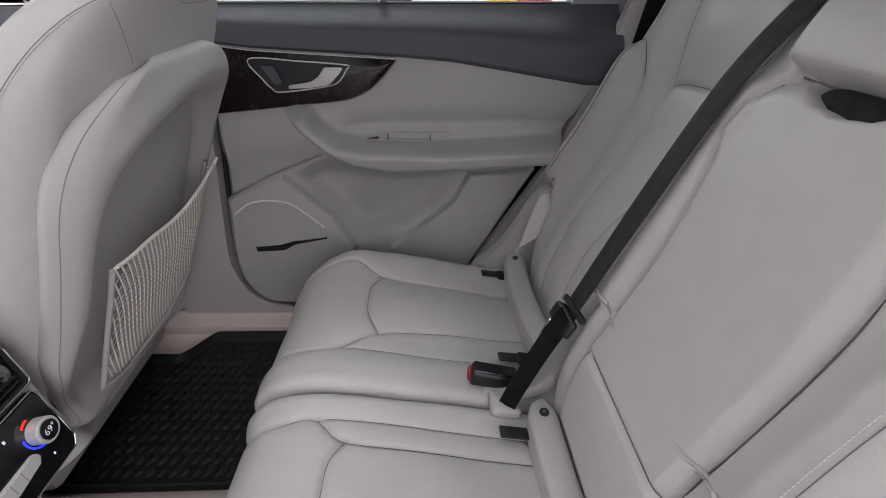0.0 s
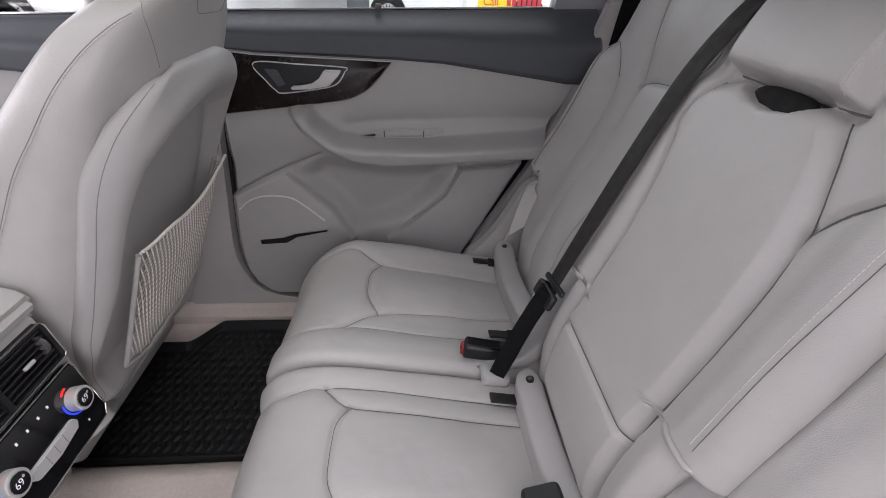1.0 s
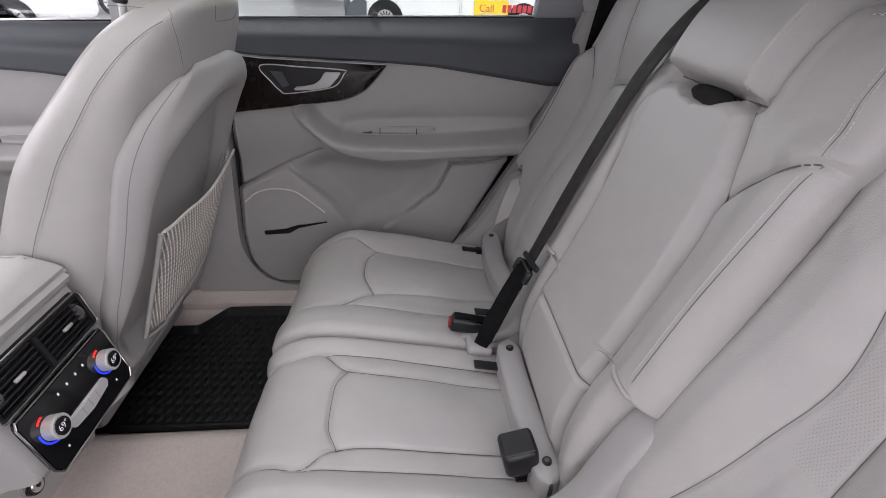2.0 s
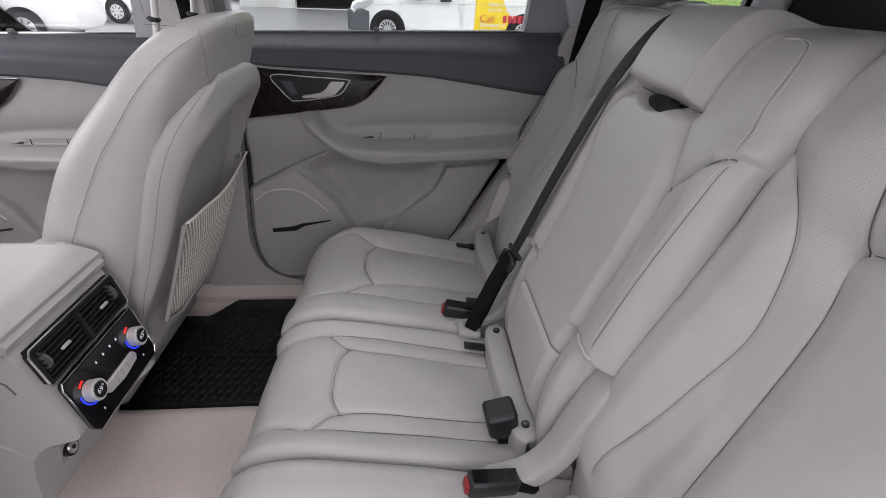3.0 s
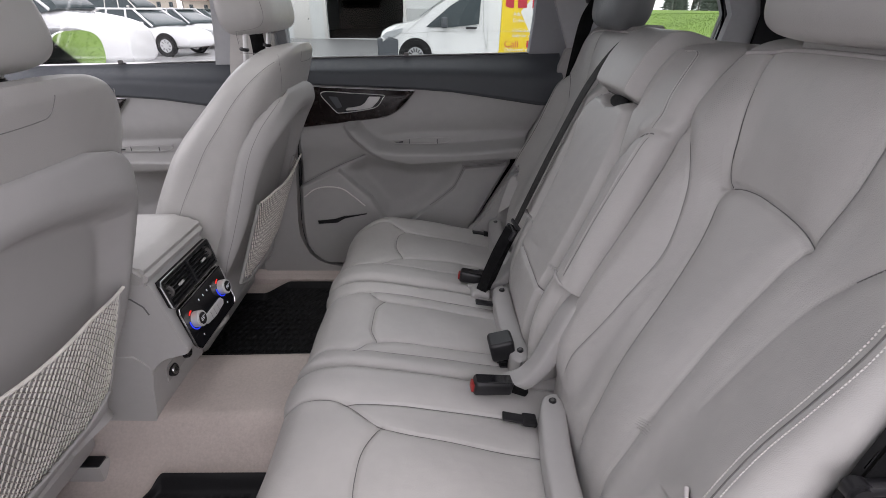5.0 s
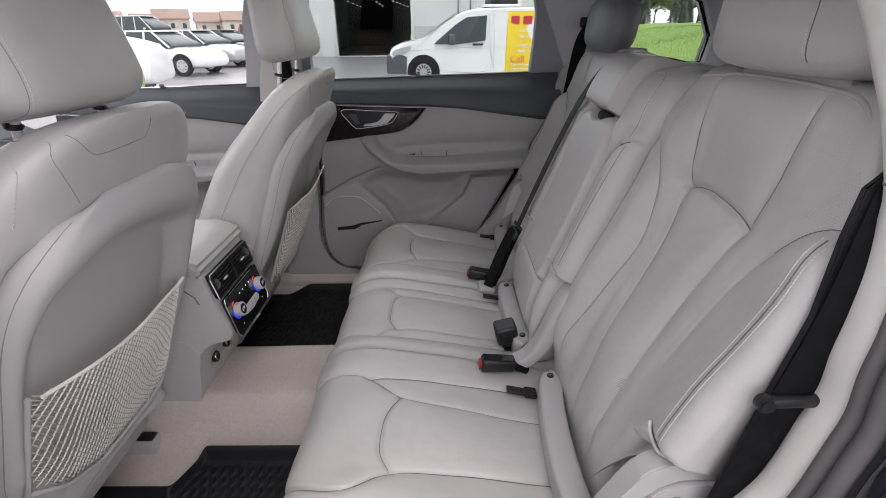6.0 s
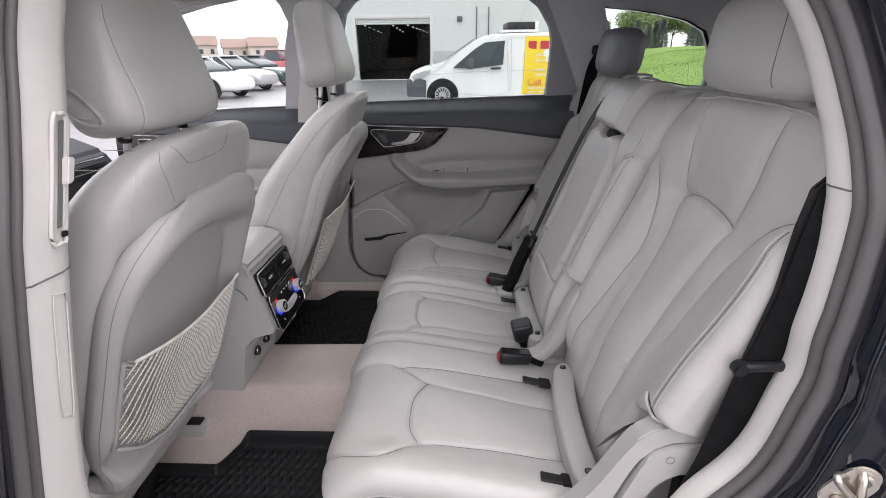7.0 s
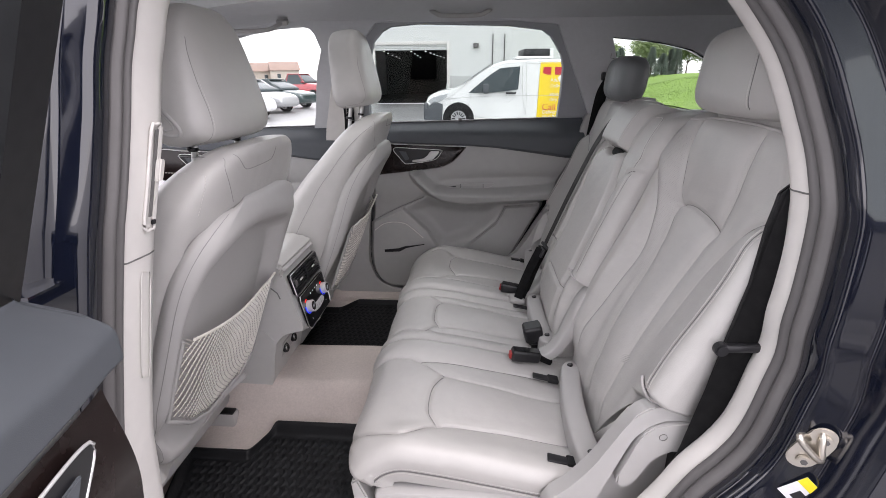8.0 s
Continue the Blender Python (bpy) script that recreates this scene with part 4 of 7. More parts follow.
    # sewn lines on the shoulder of the backrest
    ln = spline([(C + sg * 0.155, 1.266), (C + sg * 0.166, 1.248), (C + sg * 0.160, 1.227), (C + sg * 0.128, 1.172)], 30)
    px = surface_x(body.data, s * ln[:, 0], ln[:, 1], xr(1.1) - 0.06)
    part("seam", tube("seam", np.stack([px, s * ln[:, 0], ln[:, 1]], 1), 0.0006, 6), CREASE_DARK, body)
    if s < 0:
        ln = spline([(C + sg * 0.155, 1.266), (C + sg * 0.185, 1.253), (C + sg * 0.200, 1.235), (C + sg * 0.212, 1.20), (C + sg * 0.218, 1.165)], 40)
        px = surface_x(body.data, s * ln[:, 0], ln[:, 1], xr(1.1) - 0.12)
        stitches("stitching", [(np.array((a + 0.001, s * b, c)), np.array((0.8, s * sg * 0.5, 0.3))) for a, (b, c) in zip(px, ln)], body, 0.006, 0.004)
    # cushion and runner
    cu = [(-0.88 + dx, 0.50), (-0.93 + dx, 0.58), (-1.0 + dx, 0.61), (-1.15 + dx, 0.635), (-1.28 + dx, 0.63), (-1.36 + dx, 0.59), (-1.37 + dx, 0.50)]
    me, gg = pad("seat_cushion", [(x, z) for x, z in cu], 0.155, 0.65, 0.05, 0.12, lambda X, Z, V, R: 0.03 * smooth(0.14, 0.21, np.abs(V - C)) + groove(X, np.abs(V - C), [(-1.4 + dx, 0.13), (-0.8 + dx, 0.12)]), 90, 90, s)
    part("seat_cushion", me, LEATHER, ob, "grey leather front cushion")
    part("seat_base", box(-1.35 + dx, -0.93 + dx, s * 0.17, s * 0.63, 0.40, 0.56, 0.02), GREY, ob, "grey plastic seat base")
    for v in (0.245 if s > 0 else 0.205, 0.575):
        rail = part("seat_rail", box(-1.30 + dx, -0.925 + dx + (0.02 if s < 0 else -0.07), s * (v - 0.020), s * (v + 0.020), 0.33, 0.384, 0.008), GREY, ob, "plastic end of the seat rail")
        part("rail_slot", box(-1.02 + dx, -0.932 + dx + (0.022 if s < 0 else -0.06), s * (v - 0.015), s * (v + 0.015), 0.376, 0.388, 0.003), BLACK, rail)
    return ob


front_seat(1, 0.0, "light grey leather front passenger seat with a net pocket")
front_seat(-1, -0.113, "light grey leather driver seat with a net pocket")


# ---- centre console ----
def console():
    ob = thing("centre_console", "grey centre console with rear air vents and climate panel", "console")
    fx = lambda z: -0.80 - 0.22 * (z - 0.70)
    side = [(-1.70, 0.845), (-0.885, 0.845), (-0.842, 0.842), (-0.803, 0.70), (-0.793, 0.657), (-0.803, 0.642), (-0.858, 0.628), (-0.888, 0.595), (-0.905, 0.54), (-0.918, 0.47), (-0.945, 0.40), (-0.97, 0.36), (-1.70, 0.36)]
    side = [(-1.70, 0.845)] + [tuple(q) for q in spline(side[1:-1], 40)] + [(-1.70, 0.36)]
    part("body", prism(side, lambda a, b, d: (a, -0.125 + d, b), 0.25, 0.002), LIT_GREY, ob)
    foot = [(-1.70, 0.66), (-0.925, 0.64), (-0.890, 0.60), (-0.900, 0.54), (-0.913, 0.46), (-0.940, 0.395), (-0.962, 0.35), (-1.70, 0.35)]
    foot = [(-1.70, 0.64)] + [tuple(q) for q in spline(foot[1:-1], 26)] + [(-1.70, 0.35)]
    part("lower_cover", prism(foot, lambda a, b, d: (a, -0.128 + d, b), 0.256, 0.002), LIT_GREY, ob, "wider lower console cover")
    lid = [(-1.35, 0.852), (-1.35, 0.885), (-0.90, 0.887), (-0.848, 0.880), (-0.826, 0.862), (-0.835, 0.832), (-0.848, 0.828), (-0.87, 0.850)]
    part("armrest_lid", prism(lid, lambda a, b, d: (a, -0.140 + d, b), 0.28, 0.010), LEATHER, ob, "padded leather armrest lid")
    for y in (-0.1255, 0.1255):
        part("seam", tube("seam", [(-1.3, y, 0.80), (-0.92, y, 0.80), (-0.885, y, 0.795), (-0.862, y, 0.775), (-0.855, y, 0.755)], 0.0018, 6), SEAM, ob)
    tilt = -12.4

    def at(y, z, out=0.0):
        return pose(fx(z) + out, y, z, 0, tilt, 0)

    def face(poly, out, thick, bevel=0.0):
        return prism(poly, lambda a, b, d: (fx(b) + out + d, a, b), thick, bevel)

    # two vents in one bright frame
    vent = part("vent_frame", plate([(-0.112, 0.762), (0.112, 0.762), (0.117, 0.768), (0.117, 0.822), (0.110, 0.830), (-0.110, 0.830), (-0.117, 0.822), (-0.117, 0.768)],
                                    [[(-0.108, 0.768), (-0.108, 0.825), (-0.003, 0.825), (-0.003, 0.768)], [(0.003, 0.768), (0.003, 0.825), (0.108, 0.825), (0.108, 0.768)]],
                                    lambda a, b, d: (fx(b) + 0.001 + d, a, b), 0.010), BLACK, ob, "dark vent frame with a bright edge")
    vo = [(-0.112, 0.762), (0.112, 0.762), (0.117, 0.768), (0.117, 0.822), (0.110, 0.830), (-0.110, 0.830), (-0.117, 0.822), (-0.117, 0.768)]
    part("bright_edge", tube("bright_edge", [(fx(q) + 0.010, p, q) for p, q in vo + vo[:1]], 0.0020, 6), CHROME, vent, "thin chrome edge")
    part("vent_backing", face([(-0.110, 0.766), (0.110, 0.766), (0.110, 0.827), (-0.110, 0.827)], -0.004, 0.006), VOID, vent)
    part("vent_divider", face([(-0.006, 0.766), (0.006, 0.766), (0.006, 0.827), (-0.006, 0.827)], 0.003, 0.010, 0.002), BLACK, vent)
    for y in (-0.056, 0.056):
        for k in range(6):
            part("slat", rbox(0.012, 0.098, 0.0022, 0.0008, 1, at(y, 0.7735 + 0.0093 * k, 0.005)), BLACK, vent)
        part("vent_slider", rbox(0.005, 0.022, 0.006, 0.002, 2, at(y, 0.797, 0.014)), SATIN, vent, "chrome vent slider")
        yy = y + (0.040 if y > 0 else -0.040)
        part("vent_wheel", cyl(0.017, 0.007, pose(fx(0.797) + 0.0, yy, 0.797, 90, 0, 0), 20, 0.001), RUBBER, vent, "ridged vent thumbwheel")
    # climate panel
    cp = [(-0.100, 0.640), (0.100, 0.640), (0.110, 0.655), (0.110, 0.745), (0.104, 0.754), (-0.104, 0.754), (-0.110, 0.745), (-0.110, 0.655)]
    pan = part("climate_panel", face(cp, 0.003, 0.010, 0.003), GLOSSY, ob, "glossy black climate panel")
    part("panel_frame", tube("panel_frame", [(fx(b) + 0.012, a, b) for a, b in cp + cp[:1]], 0.0018, 6), CHROME, pan, "thin bright frame")
    for y in (-0.071, 0.074):
        z = 0.707
        m = pose(fx(z) + 0.020, y, z, 0, 90 + tilt, 0)
        kn = part("temperature_knob", cyl(0.0195, 0.022, m, 32, 0.002), SATIN, pan, "knurled chrome temperature knob")
        part("knob_face", cyl(0.015, 0.024, m, 32, 0.001), GLOSSY, kn)
        for a0, a1, mt in ((165, 275, BLUEGLOW), (95, 128, REDGLOW)):
            arc = [(fx(z + 0.0238 * math.sin(radians(a))) + 0.0135, y + 0.0238 * math.cos(radians(a)), z + 0.0238 * math.sin(radians(a))) for a in np.linspace(a0, a1, 20)]
            part("dial_light", tube("dial_light", arc, 0.0017, 6), mt, kn, "glowing dial arc")
        tx = bpy.data.curves.new("readout", "FONT")
        tx.body, tx.size, tx.align_x, tx.align_y = "69\u00b0", 0.014, "CENTER", "CENTER"
        t = new("readout", tx)
        tx.materials.append(DISPLAY)
        t.matrix_world = pose(fx(z) + 0.0325, y, z + 0.003, 90, 0, 90) @ pose(0, 0, 0, tilt)
        t.parent = kn
        part("readout_bars", rbox(0.0008, 0.012, 0.003, 0.0002, 1, pose(fx(z) + 0.0325, y, z - 0.008, 0, tilt, 0)), DISPLAY, kn)
    for y in (-0.030, -0.008, 0.014, 0.034):
        part("symbol", rbox(0.001, 0.0035, 0.005, 0.0003, 1, at(y, 0.733, 0.0135)), DISPLAY, pan, "small white symbol")
    part("rocker_switch", face([(-0.044, 0.672), (0.0, 0.667), (0.046, 0.672), (0.054, 0.682), (0.046, 0.692), (-0.044, 0.692), (-0.052, 0.682)], 0.012, 0.006, 0.002), SATIN, pan, "bright row of rocker switches")
    for y in (-0.018, 0.0, 0.019):
        part("switch_gap", rbox(0.002, 0.0008, 0.018, 0.0003, 1, at(y, 0.681, 0.0172)), BLACK, pan)
    part("symbol", rbox(0.001, 0.003, 0.004, 0.0003, 1, at(0.07, 0.662, 0.0135)), DISPLAY, pan)
    part("symbol", rbox(0.001, 0.003, 0.004, 0.0003, 1, at(-0.07, 0.662, 0.0135)), DISPLAY, pan)
    # sockets
    part("socket_plate", prism([(-0.07, 0.505), (0.075, 0.505), (0.075, 0.56), (-0.07, 0.56)], lambda a, b, d: (-0.905 + 0.20 * (b - 0.53) + d, a, b), 0.006, 0.002), GREY, ob)
    for y in (-0.047, 0.025):
        m = pose(-0.896, y, 0.532, 0, 76, 0)
        so = part("power_socket", cyl(0.0170, 0.012, m, 28, 0.002), BLACK, ob, "power socket with a chrome cap")
        part("socket_ring", cyl(0.0125, 0.018, m, 28, 0.002), CHROME, so)
        part("socket_hole", cyl(0.0045, 0.0186, m, 24), BLACK, so)
    return ob


console()


# ---- floor of the car ----
def floor_sheet():
    x = np.linspace(-2.2, 0.3, 160)[:, None]
    y = np.linspace(-0.80, 0.80, 170)[None]
    a = np.abs(y)
    z = 0.335 + 0.115 * smooth(0.24, 0.10, a) + 0.10 * smooth(0.66, 0.78, a) * (y < 0) + 0.035 * smooth(0.68, 0.76, a) * (y > 0) + 0.0 * x
    z = z + 0.06 * smooth(-0.45, -0.30, x) + 0.010 * np.sin(9 * x + 3 * y) * smooth(0.3, 0.1, a) * 0.3
    me = sheet("floor", np.stack([x + 0 * y, y + 0 * x, z], -1))
    return tagged(part("floor", me, CARPET), "beige carpeted car floor with a centre tunnel", "floor", kind="structure")


floor_sheet()


def floor_mat(s, label):
    nx, ny = 230, 190
    u = np.linspace(0, 1, nx)[:, None]
    w = np.linspace(0, 1, ny)[None]
    v1 = 0.735 if s < 0 else 0.692
    base = 0.228 if s < 0 else 0.195
    X = -1.113 + 0.693 * u + 0 * w
    v1 = v1 - 0.092 * smooth(-0.88, -0.95, X) * (s > 0)
    v0 = base + (0.336 - base) * smooth(-0.865, -0.920, X) * (s < 0)
    V = v0 + w * (v1 - v0)
    front = 0.26 * np.maximum(V - 0.344, 0)
    X = X + front * (1 - u)
    edge = np.minimum(np.minimum(X + 1.113 - front, -0.42 - X), np.minimum(V - v0, v1 - V))
    lip = 0.020 * smooth(0.030, 0.012, edge) - 0.016 * smooth(0.006, 0.0, edge)
    # staggered chevron ribs
    k = np.floor(V / 0.030)
    q = (X + 0.45 * np.abs(np.mod(V, 0.030) - 0.015) + 0.012 * np.mod(k, 2)) / 0.024
    rib = 0.0038 * smooth(0.25, 0.45, np.abs(np.mod(q, 1) - 0.5)) * smooth(0.030, 0.045, edge) * smooth(0.0, 0.004, np.mod(V, 0.030)) * smooth(0.030, 0.026, np.mod(V, 0.030))
    Z = 0.342 + lip + rib + 0.02 * smooth(base + 0.04, base, V)
    P = np.stack([X, s * V, Z], -1)
    ob = part("floor_mat", sheet("floor_mat", P), MAT)
    return tagged(ob, label, "floor mat", "rear floor mats")


floor_mat(-1, "black ribbed rubber floor mat behind the driver seat")
floor_mat(1, "black ribbed rubber floor mat behind the passenger seat")


# ---- doors ----
FLINE = [(-0.80, 1.128), (-0.69, 1.127), (-0.63, 1.121), (-0.30, 1.110), (-0.17, 1.102), (-0.04, 1.085), (0.16, 1.058)]
fline = lambda x: np.interp(x, [a for a, b in FLINE], [b for a, b in FLINE])
SILL = lambda x: 1.200 + 0.028 * (x + 0.7)
ARM = [(-0.562, 0.985), (-0.545, 1.000), (-0.508, 0.998), (-0.486, 0.962), (-0.437, 0.924), (-0.37, 0.913), (-0.166, 0.912), (0.06, 0.93), (0.12, 0.94), (0.12, 0.865), (-0.0, 0.855), (-0.135, 0.845), (-0.318, 0.832), (-0.415, 0.850), (-0.48, 0.888), (-0.54, 0.945)]
SPK = [(-0.80, 0.722), (-0.752, 0.747), (-0.60, 0.815), (-0.48, 0.70), (-0.42, 0.60), (-0.45, 0.40), (-0.80, 0.40)]
POCKET = [(-0.115, 0.828), (-0.156, 0.745), (-0.247, 0.666), (-0.33, 0.60), (-0.30, 0.40), (0.2, 0.40), (0.2, 0.852)]
WOOD_LOW = [(-0.74, 0.975), (-0.612, 0.990), (-0.437, 1.012), (-0.395, 1.023), (-0.360, 1.042), (-0.327, 1.074), (-0.300, 1.106)]
GLASS = lambda z: 0.87 - 0.415 * (z - 1.19)
REAR_WIN = [(-0.758, 1.190), (-0.748, 1.30), (-0.73, 1.448), (-0.695, 1.547), (-0.655, 1.586), (-0.616, 1.604), (-0.499, 1.613), (-0.131, 1.602), (0.007, 1.586), (0.045, 1.562), (0.071, 1.528), (0.098, 1.49), (0.112, 1.44), (0.116, 1.33), (0.114, 1.205)]


def car_door(label, to3d, window, frame_outer, short=False):
    """Door seen from inside; to3d(x, v, z) carries it from the closed far side to its place."""
    ob = thing("side_door", label, "door", "car doors")
    ajar = 0.058 if "open rear" in label else 0.0
    x0 = lambda z: ajar + np.interp(z, (0.392, 0.40, 0.42, 0.45, 0.49, 0.54, 0.60, 0.75, 0.94, 1.25), (-0.63, -0.672, -0.716, -0.748, -0.768, -0.774, -0.774, -0.762, -0.745, -0.732))
    x1 = lambda z: np.interp(z, (0.39, 0.60, 0.84, 0.95, 1.06, 1.25), (-0.17, -0.055, 0.068, 0.135, 0.195, 0.22))
    if short:
        x1 = lambda z: np.interp(z, (0.43, 1.25), (0.10, 0.16))
    p = np.linspace(0, 1, 330)[None]
    q = np.linspace(0, 1, 250)[:, None]
    xg = x0(1.1) + p * (x1(1.1) - x0(1.1))
    Z = 0.392 + q * (fline(xg) - 0.392)
    X = x0(Z) + p * (x1(Z) - x0(Z))

    def soften(Y, n):
        for _ in range(n):
            for ax in (0, 1):
                q = np.pad(Y, [(3, 3) if k == ax else (0, 0) for k in (0, 1)], mode="edge")
                Y = sum(np.take(q, range(k, k + Y.shape[ax]), ax) for k in range(7)) / 7
        return Y

    def relief(X, Z):
        y = 0.790 - 0.024 * smooth(0.80, 0.92, Z) + 0.010 * smooth(1.0, 1.12, Z)
        rec = [(-0.585, 0.800), (-0.50, 0.862), (-0.415, 0.846), (-0.318, 0.828), (-0.12, 0.838), (-0.16, 0.745), (-0.25, 0.662), (-0.42, 0.60)]
        y = soften(y + 0.046 * plateau(X, Z, rec, 0.05), 4)
        y = soften(y - 0.076 * np.sqrt(plateau(X, Z, ARM, 0.019)), 1)
        y = y - 0.024 * plateau(X, Z, SPK, 0.010)
        y = y - 0.024 * plateau(X, Z, POCKET, 0.010)
        y = y - groove(X, Z, [(-0.78, 0.730), (-0.752, 0.745), (-0.611, 0.817), (-0.498, 0.868)], 0.003, 0.006, 0.008, 0.002)
        y = y - groove(X, Z, [(-0.42, 0.945), (-0.35, 0.955), (-0.166, 0.962), (0.0, 0.968), (0.14, 0.965)], 0.012, 0.004, 0.03, 0.008)
        y = y - groove(X, Z, [(-0.115, 0.826), (0.07, 0.848), (0.14, 0.85)], 0.003, 0.006, 0.008, 0.001)
        edge = np.minimum(X - x0(Z), x1(Z) - X)
        return y + 0.03 * smooth(0.02, 0.0, edge)

    if not short and not ajar:
        ez = np.r_[np.linspace(1.0, 0.45, 30), np.linspace(0.44, 0.394, 16)]
        part("door_seal", tube("door_seal", [(float(x0(k)) - 0.002, 0.812, k) for k in ez], 0.006, 8), BLACK, ob, "black rubber door seal")
    Y = relief(X, Z)
    crest = Y[-1]
    place = lambda X, Y, Z: np.stack(to3d(X, Y, Z), -1)
    part("door_panel", sheet("door_panel", place(X, Y, Z)), VINYL, ob, "soft grey panel with a curved armrest")
    q2 = np.linspace(0, 1, 46)[:, None]
    Xu = np.broadcast_to(x0(1.15) - ajar + p * (x1(1.15) - x0(1.15) + ajar + (0 if short else 0.035)), (46, 330))
    Zu = fline(Xu) + q2 * (SILL(Xu) + 0.004 - fline(Xu))
    Yu = crest[None] - 0.016 * smooth(0, 0.08, q2) + 0.085 * smooth(0.35, 1.0, q2) ** 2
    part("upper_trim", sheet("upper_trim", place(Xu, Yu, Zu)), DARK, ob, "dark slate soft-touch upper trim")
    for line in ([(-0.75, 0.746), (-0.611, 0.818), (-0.498, 0.868)], [(-0.597, 0.812), (-0.54, 0.757), (-0.483, 0.70), (-0.43, 0.62)], [(-0.115, 0.826), (-0.13, 0.79), (-0.158, 0.742), (-0.247, 0.665)], [(-0.115, 0.827), (0.0, 0.838), (0.065, 0.849)]):
        q = spline(line, 50)
        jj = [(int(np.argmin((X[:, 150] * 0 + np.abs(Z[:, 150] - b)))), b, a) for a, b in q]
        pts = []
        for i, b, a in jj:
            k = int(np.argmin(np.abs(X[i] - a)))
            pts.append((a, Y[i, k] + 0.001, b))
        pts = np.array(pts)
        part("panel_joint", tube("panel_joint", place(pts[:, 0], pts[:, 1], pts[:, 2]), 0.0011, 5), HOLE, ob)
    # walnut inlay with its bright edge
    t = np.linspace(0, 1, 90)[None]
    w = np.linspace(0, 1, 14)[:, None]
    w0 = -0.738 + ajar
    Xw = np.broadcast_to(w0 + t * (-0.30 - w0), (14, 90))
    zl = np.interp(Xw, [a for a, b in WOOD_LOW], [b for a, b in WOOD_LOW])
    zt = fline(Xw) - 0.004
    Zw = zl + w * (zt - zl)
    Yw = 0.7655 + 0.010 * smooth(1.0, 1.12, Zw) - 0.010 - 0.006 * np.sin(np.pi * np.clip(w, 0.0, 1))
    part("wood_inlay", sheet("wood_inlay", place(Xw, Yw, Zw)), WOOD, ob, "polished dark walnut inlay")
    xs = np.linspace(-0.735, -0.302, 40)
    if "open rear" not in label:
        part("inlay_strip", tube("inlay_strip", place(xs, np.full(40, 0.7615), fline(xs) - 0.003), 0.0013, 6), SATIN, ob, "thin bright strip over the inlay")
    lows = spline(WOOD_LOW, 40)
    lows[:, 0] = np.maximum(lows[:, 0], w0)
    part("inlay_shadow", tube("inlay_shadow", place(lows[:, 0], np.full(40, 0.765), lows[:, 1] - 0.002), 0.0018, 6), SEAM, ob)
    # release handle
    bez = spline([(-0.630, 1.101), (-0.52, 1.099), (-0.412, 1.093), (-0.413, 1.083), (-0.437, 1.053), (-0.489, 1.040), (-0.570, 1.030), (-0.585, 1.036), (-0.604, 1.056)], 80, True)
    hd = part("handle_bezel", tube("handle_bezel", place(bez[:, 0], np.full(80, 0.752), bez[:, 1]), 0.0017, 8, True), SATIN, ob, "chrome handle surround")
    part("handle_cup", prism([tuple(b) for b in bez[::2]], lambda a, b, d: tuple(np.array(to3d(a, 0.7535 - d, b)).ravel()), 0.002), BLACK, hd)
    lev = [(-0.548, 1.040), (-0.50, 1.043), (-0.452, 1.052), (-0.428, 1.076), (-0.418, 1.090), (-0.462, 1.090), (-0.474, 1.066), (-0.492, 1.054), (-0.545, 1.049)]
    part("release_lever", prism(lev, lambda a, b, d: tuple(np.array(to3d(a, 0.752 - d - 0.010 * smooth(-0.54, -0.44, a), b)).ravel()), 0.012, 0.003), SATIN, hd, "chrome release lever")
    part("lock_button", prism([(-0.606, 1.088), (-0.575, 1.086), (-0.560, 1.052), (-0.578, 1.046)], lambda a, b, d: tuple(np.array(to3d(a, 0.751 - d, b)).ravel()), 0.004, 0.001), DARK, hd)
    # window switch tray and reflector bar
    tray = spline([(-0.386, 0.925), (-0.317, 0.939), (-0.179, 0.942), (-0.170, 0.934), (-0.206, 0.922), (-0.34, 0.920)], 60, True)
    sw = part("switch_tray", tube("switch_tray", place(tray[:, 0], np.full(60, 0.752), tray[:, 1]), 0.0018, 6, True), GREY, ob)
    part("window_switch", prism([(-0.375, 0.924), (-0.345, 0.930), (-0.345, 0.924)], lambda a, b, d: tuple(np.array(to3d(a, 0.752 - d, b)).ravel()), 0.006, 0.001), BLACK, sw)
    for x in (-0.322, -0.218):
        part("tray_gap", tube("tray_gap", place(np.full(4, x), np.full(4, 0.7485), np.linspace(0.921, 0.938, 4)), 0.0014, 5), BLACK, sw)
    arc = spline([(-0.742, 0.702), (-0.70, 0.733), (-0.651, 0.744), (-0.593, 0.737), (-0.55, 0.706), (-0.505, 0.665)], 50)
    part("speaker_ring", tube("speaker_ring", place(arc[:, 0], np.full(50, 0.7645), arc[:, 1]), 0.0026, 6), TRIM, ob, "pale speaker grille rim")
    part("warning_lamp", prism([(-0.702, 0.602), (-0.63, 0.606), (-0.600, 0.620), (-0.50, 0.634), (-0.50, 0.628), (-0.592, 0.612), (-0.622, 0.590), (-0.700, 0.585)], lambda a, b, d: tuple(np.array(to3d(a, 0.772 - d, b)).ravel()), 0.008, 0.002), BLACK, ob, "dark red door warning lamp")
    # window frame and pane
    part("window_frame", plate(frame_outer, [window], lambda a, b, d: tuple(np.array(to3d(a, GLASS(b) - 0.012 + d, b)).ravel()), 0.05), BLACK if ajar else (HEAD if short else SHADED_HEAD), ob, "black window frame" if ajar else "grey lined window frame")
    pane = part("window_pane", prism(window, lambda a, b, d: tuple(np.array(to3d(a, GLASS(b) + 0.015 + d, b)).ravel()), 0.004), WINDOW if short else TINTED, ob, "side window pane")
    pane.visible_shadow = False
    lo_edge = [c for c in window if c[1] < 1.25]
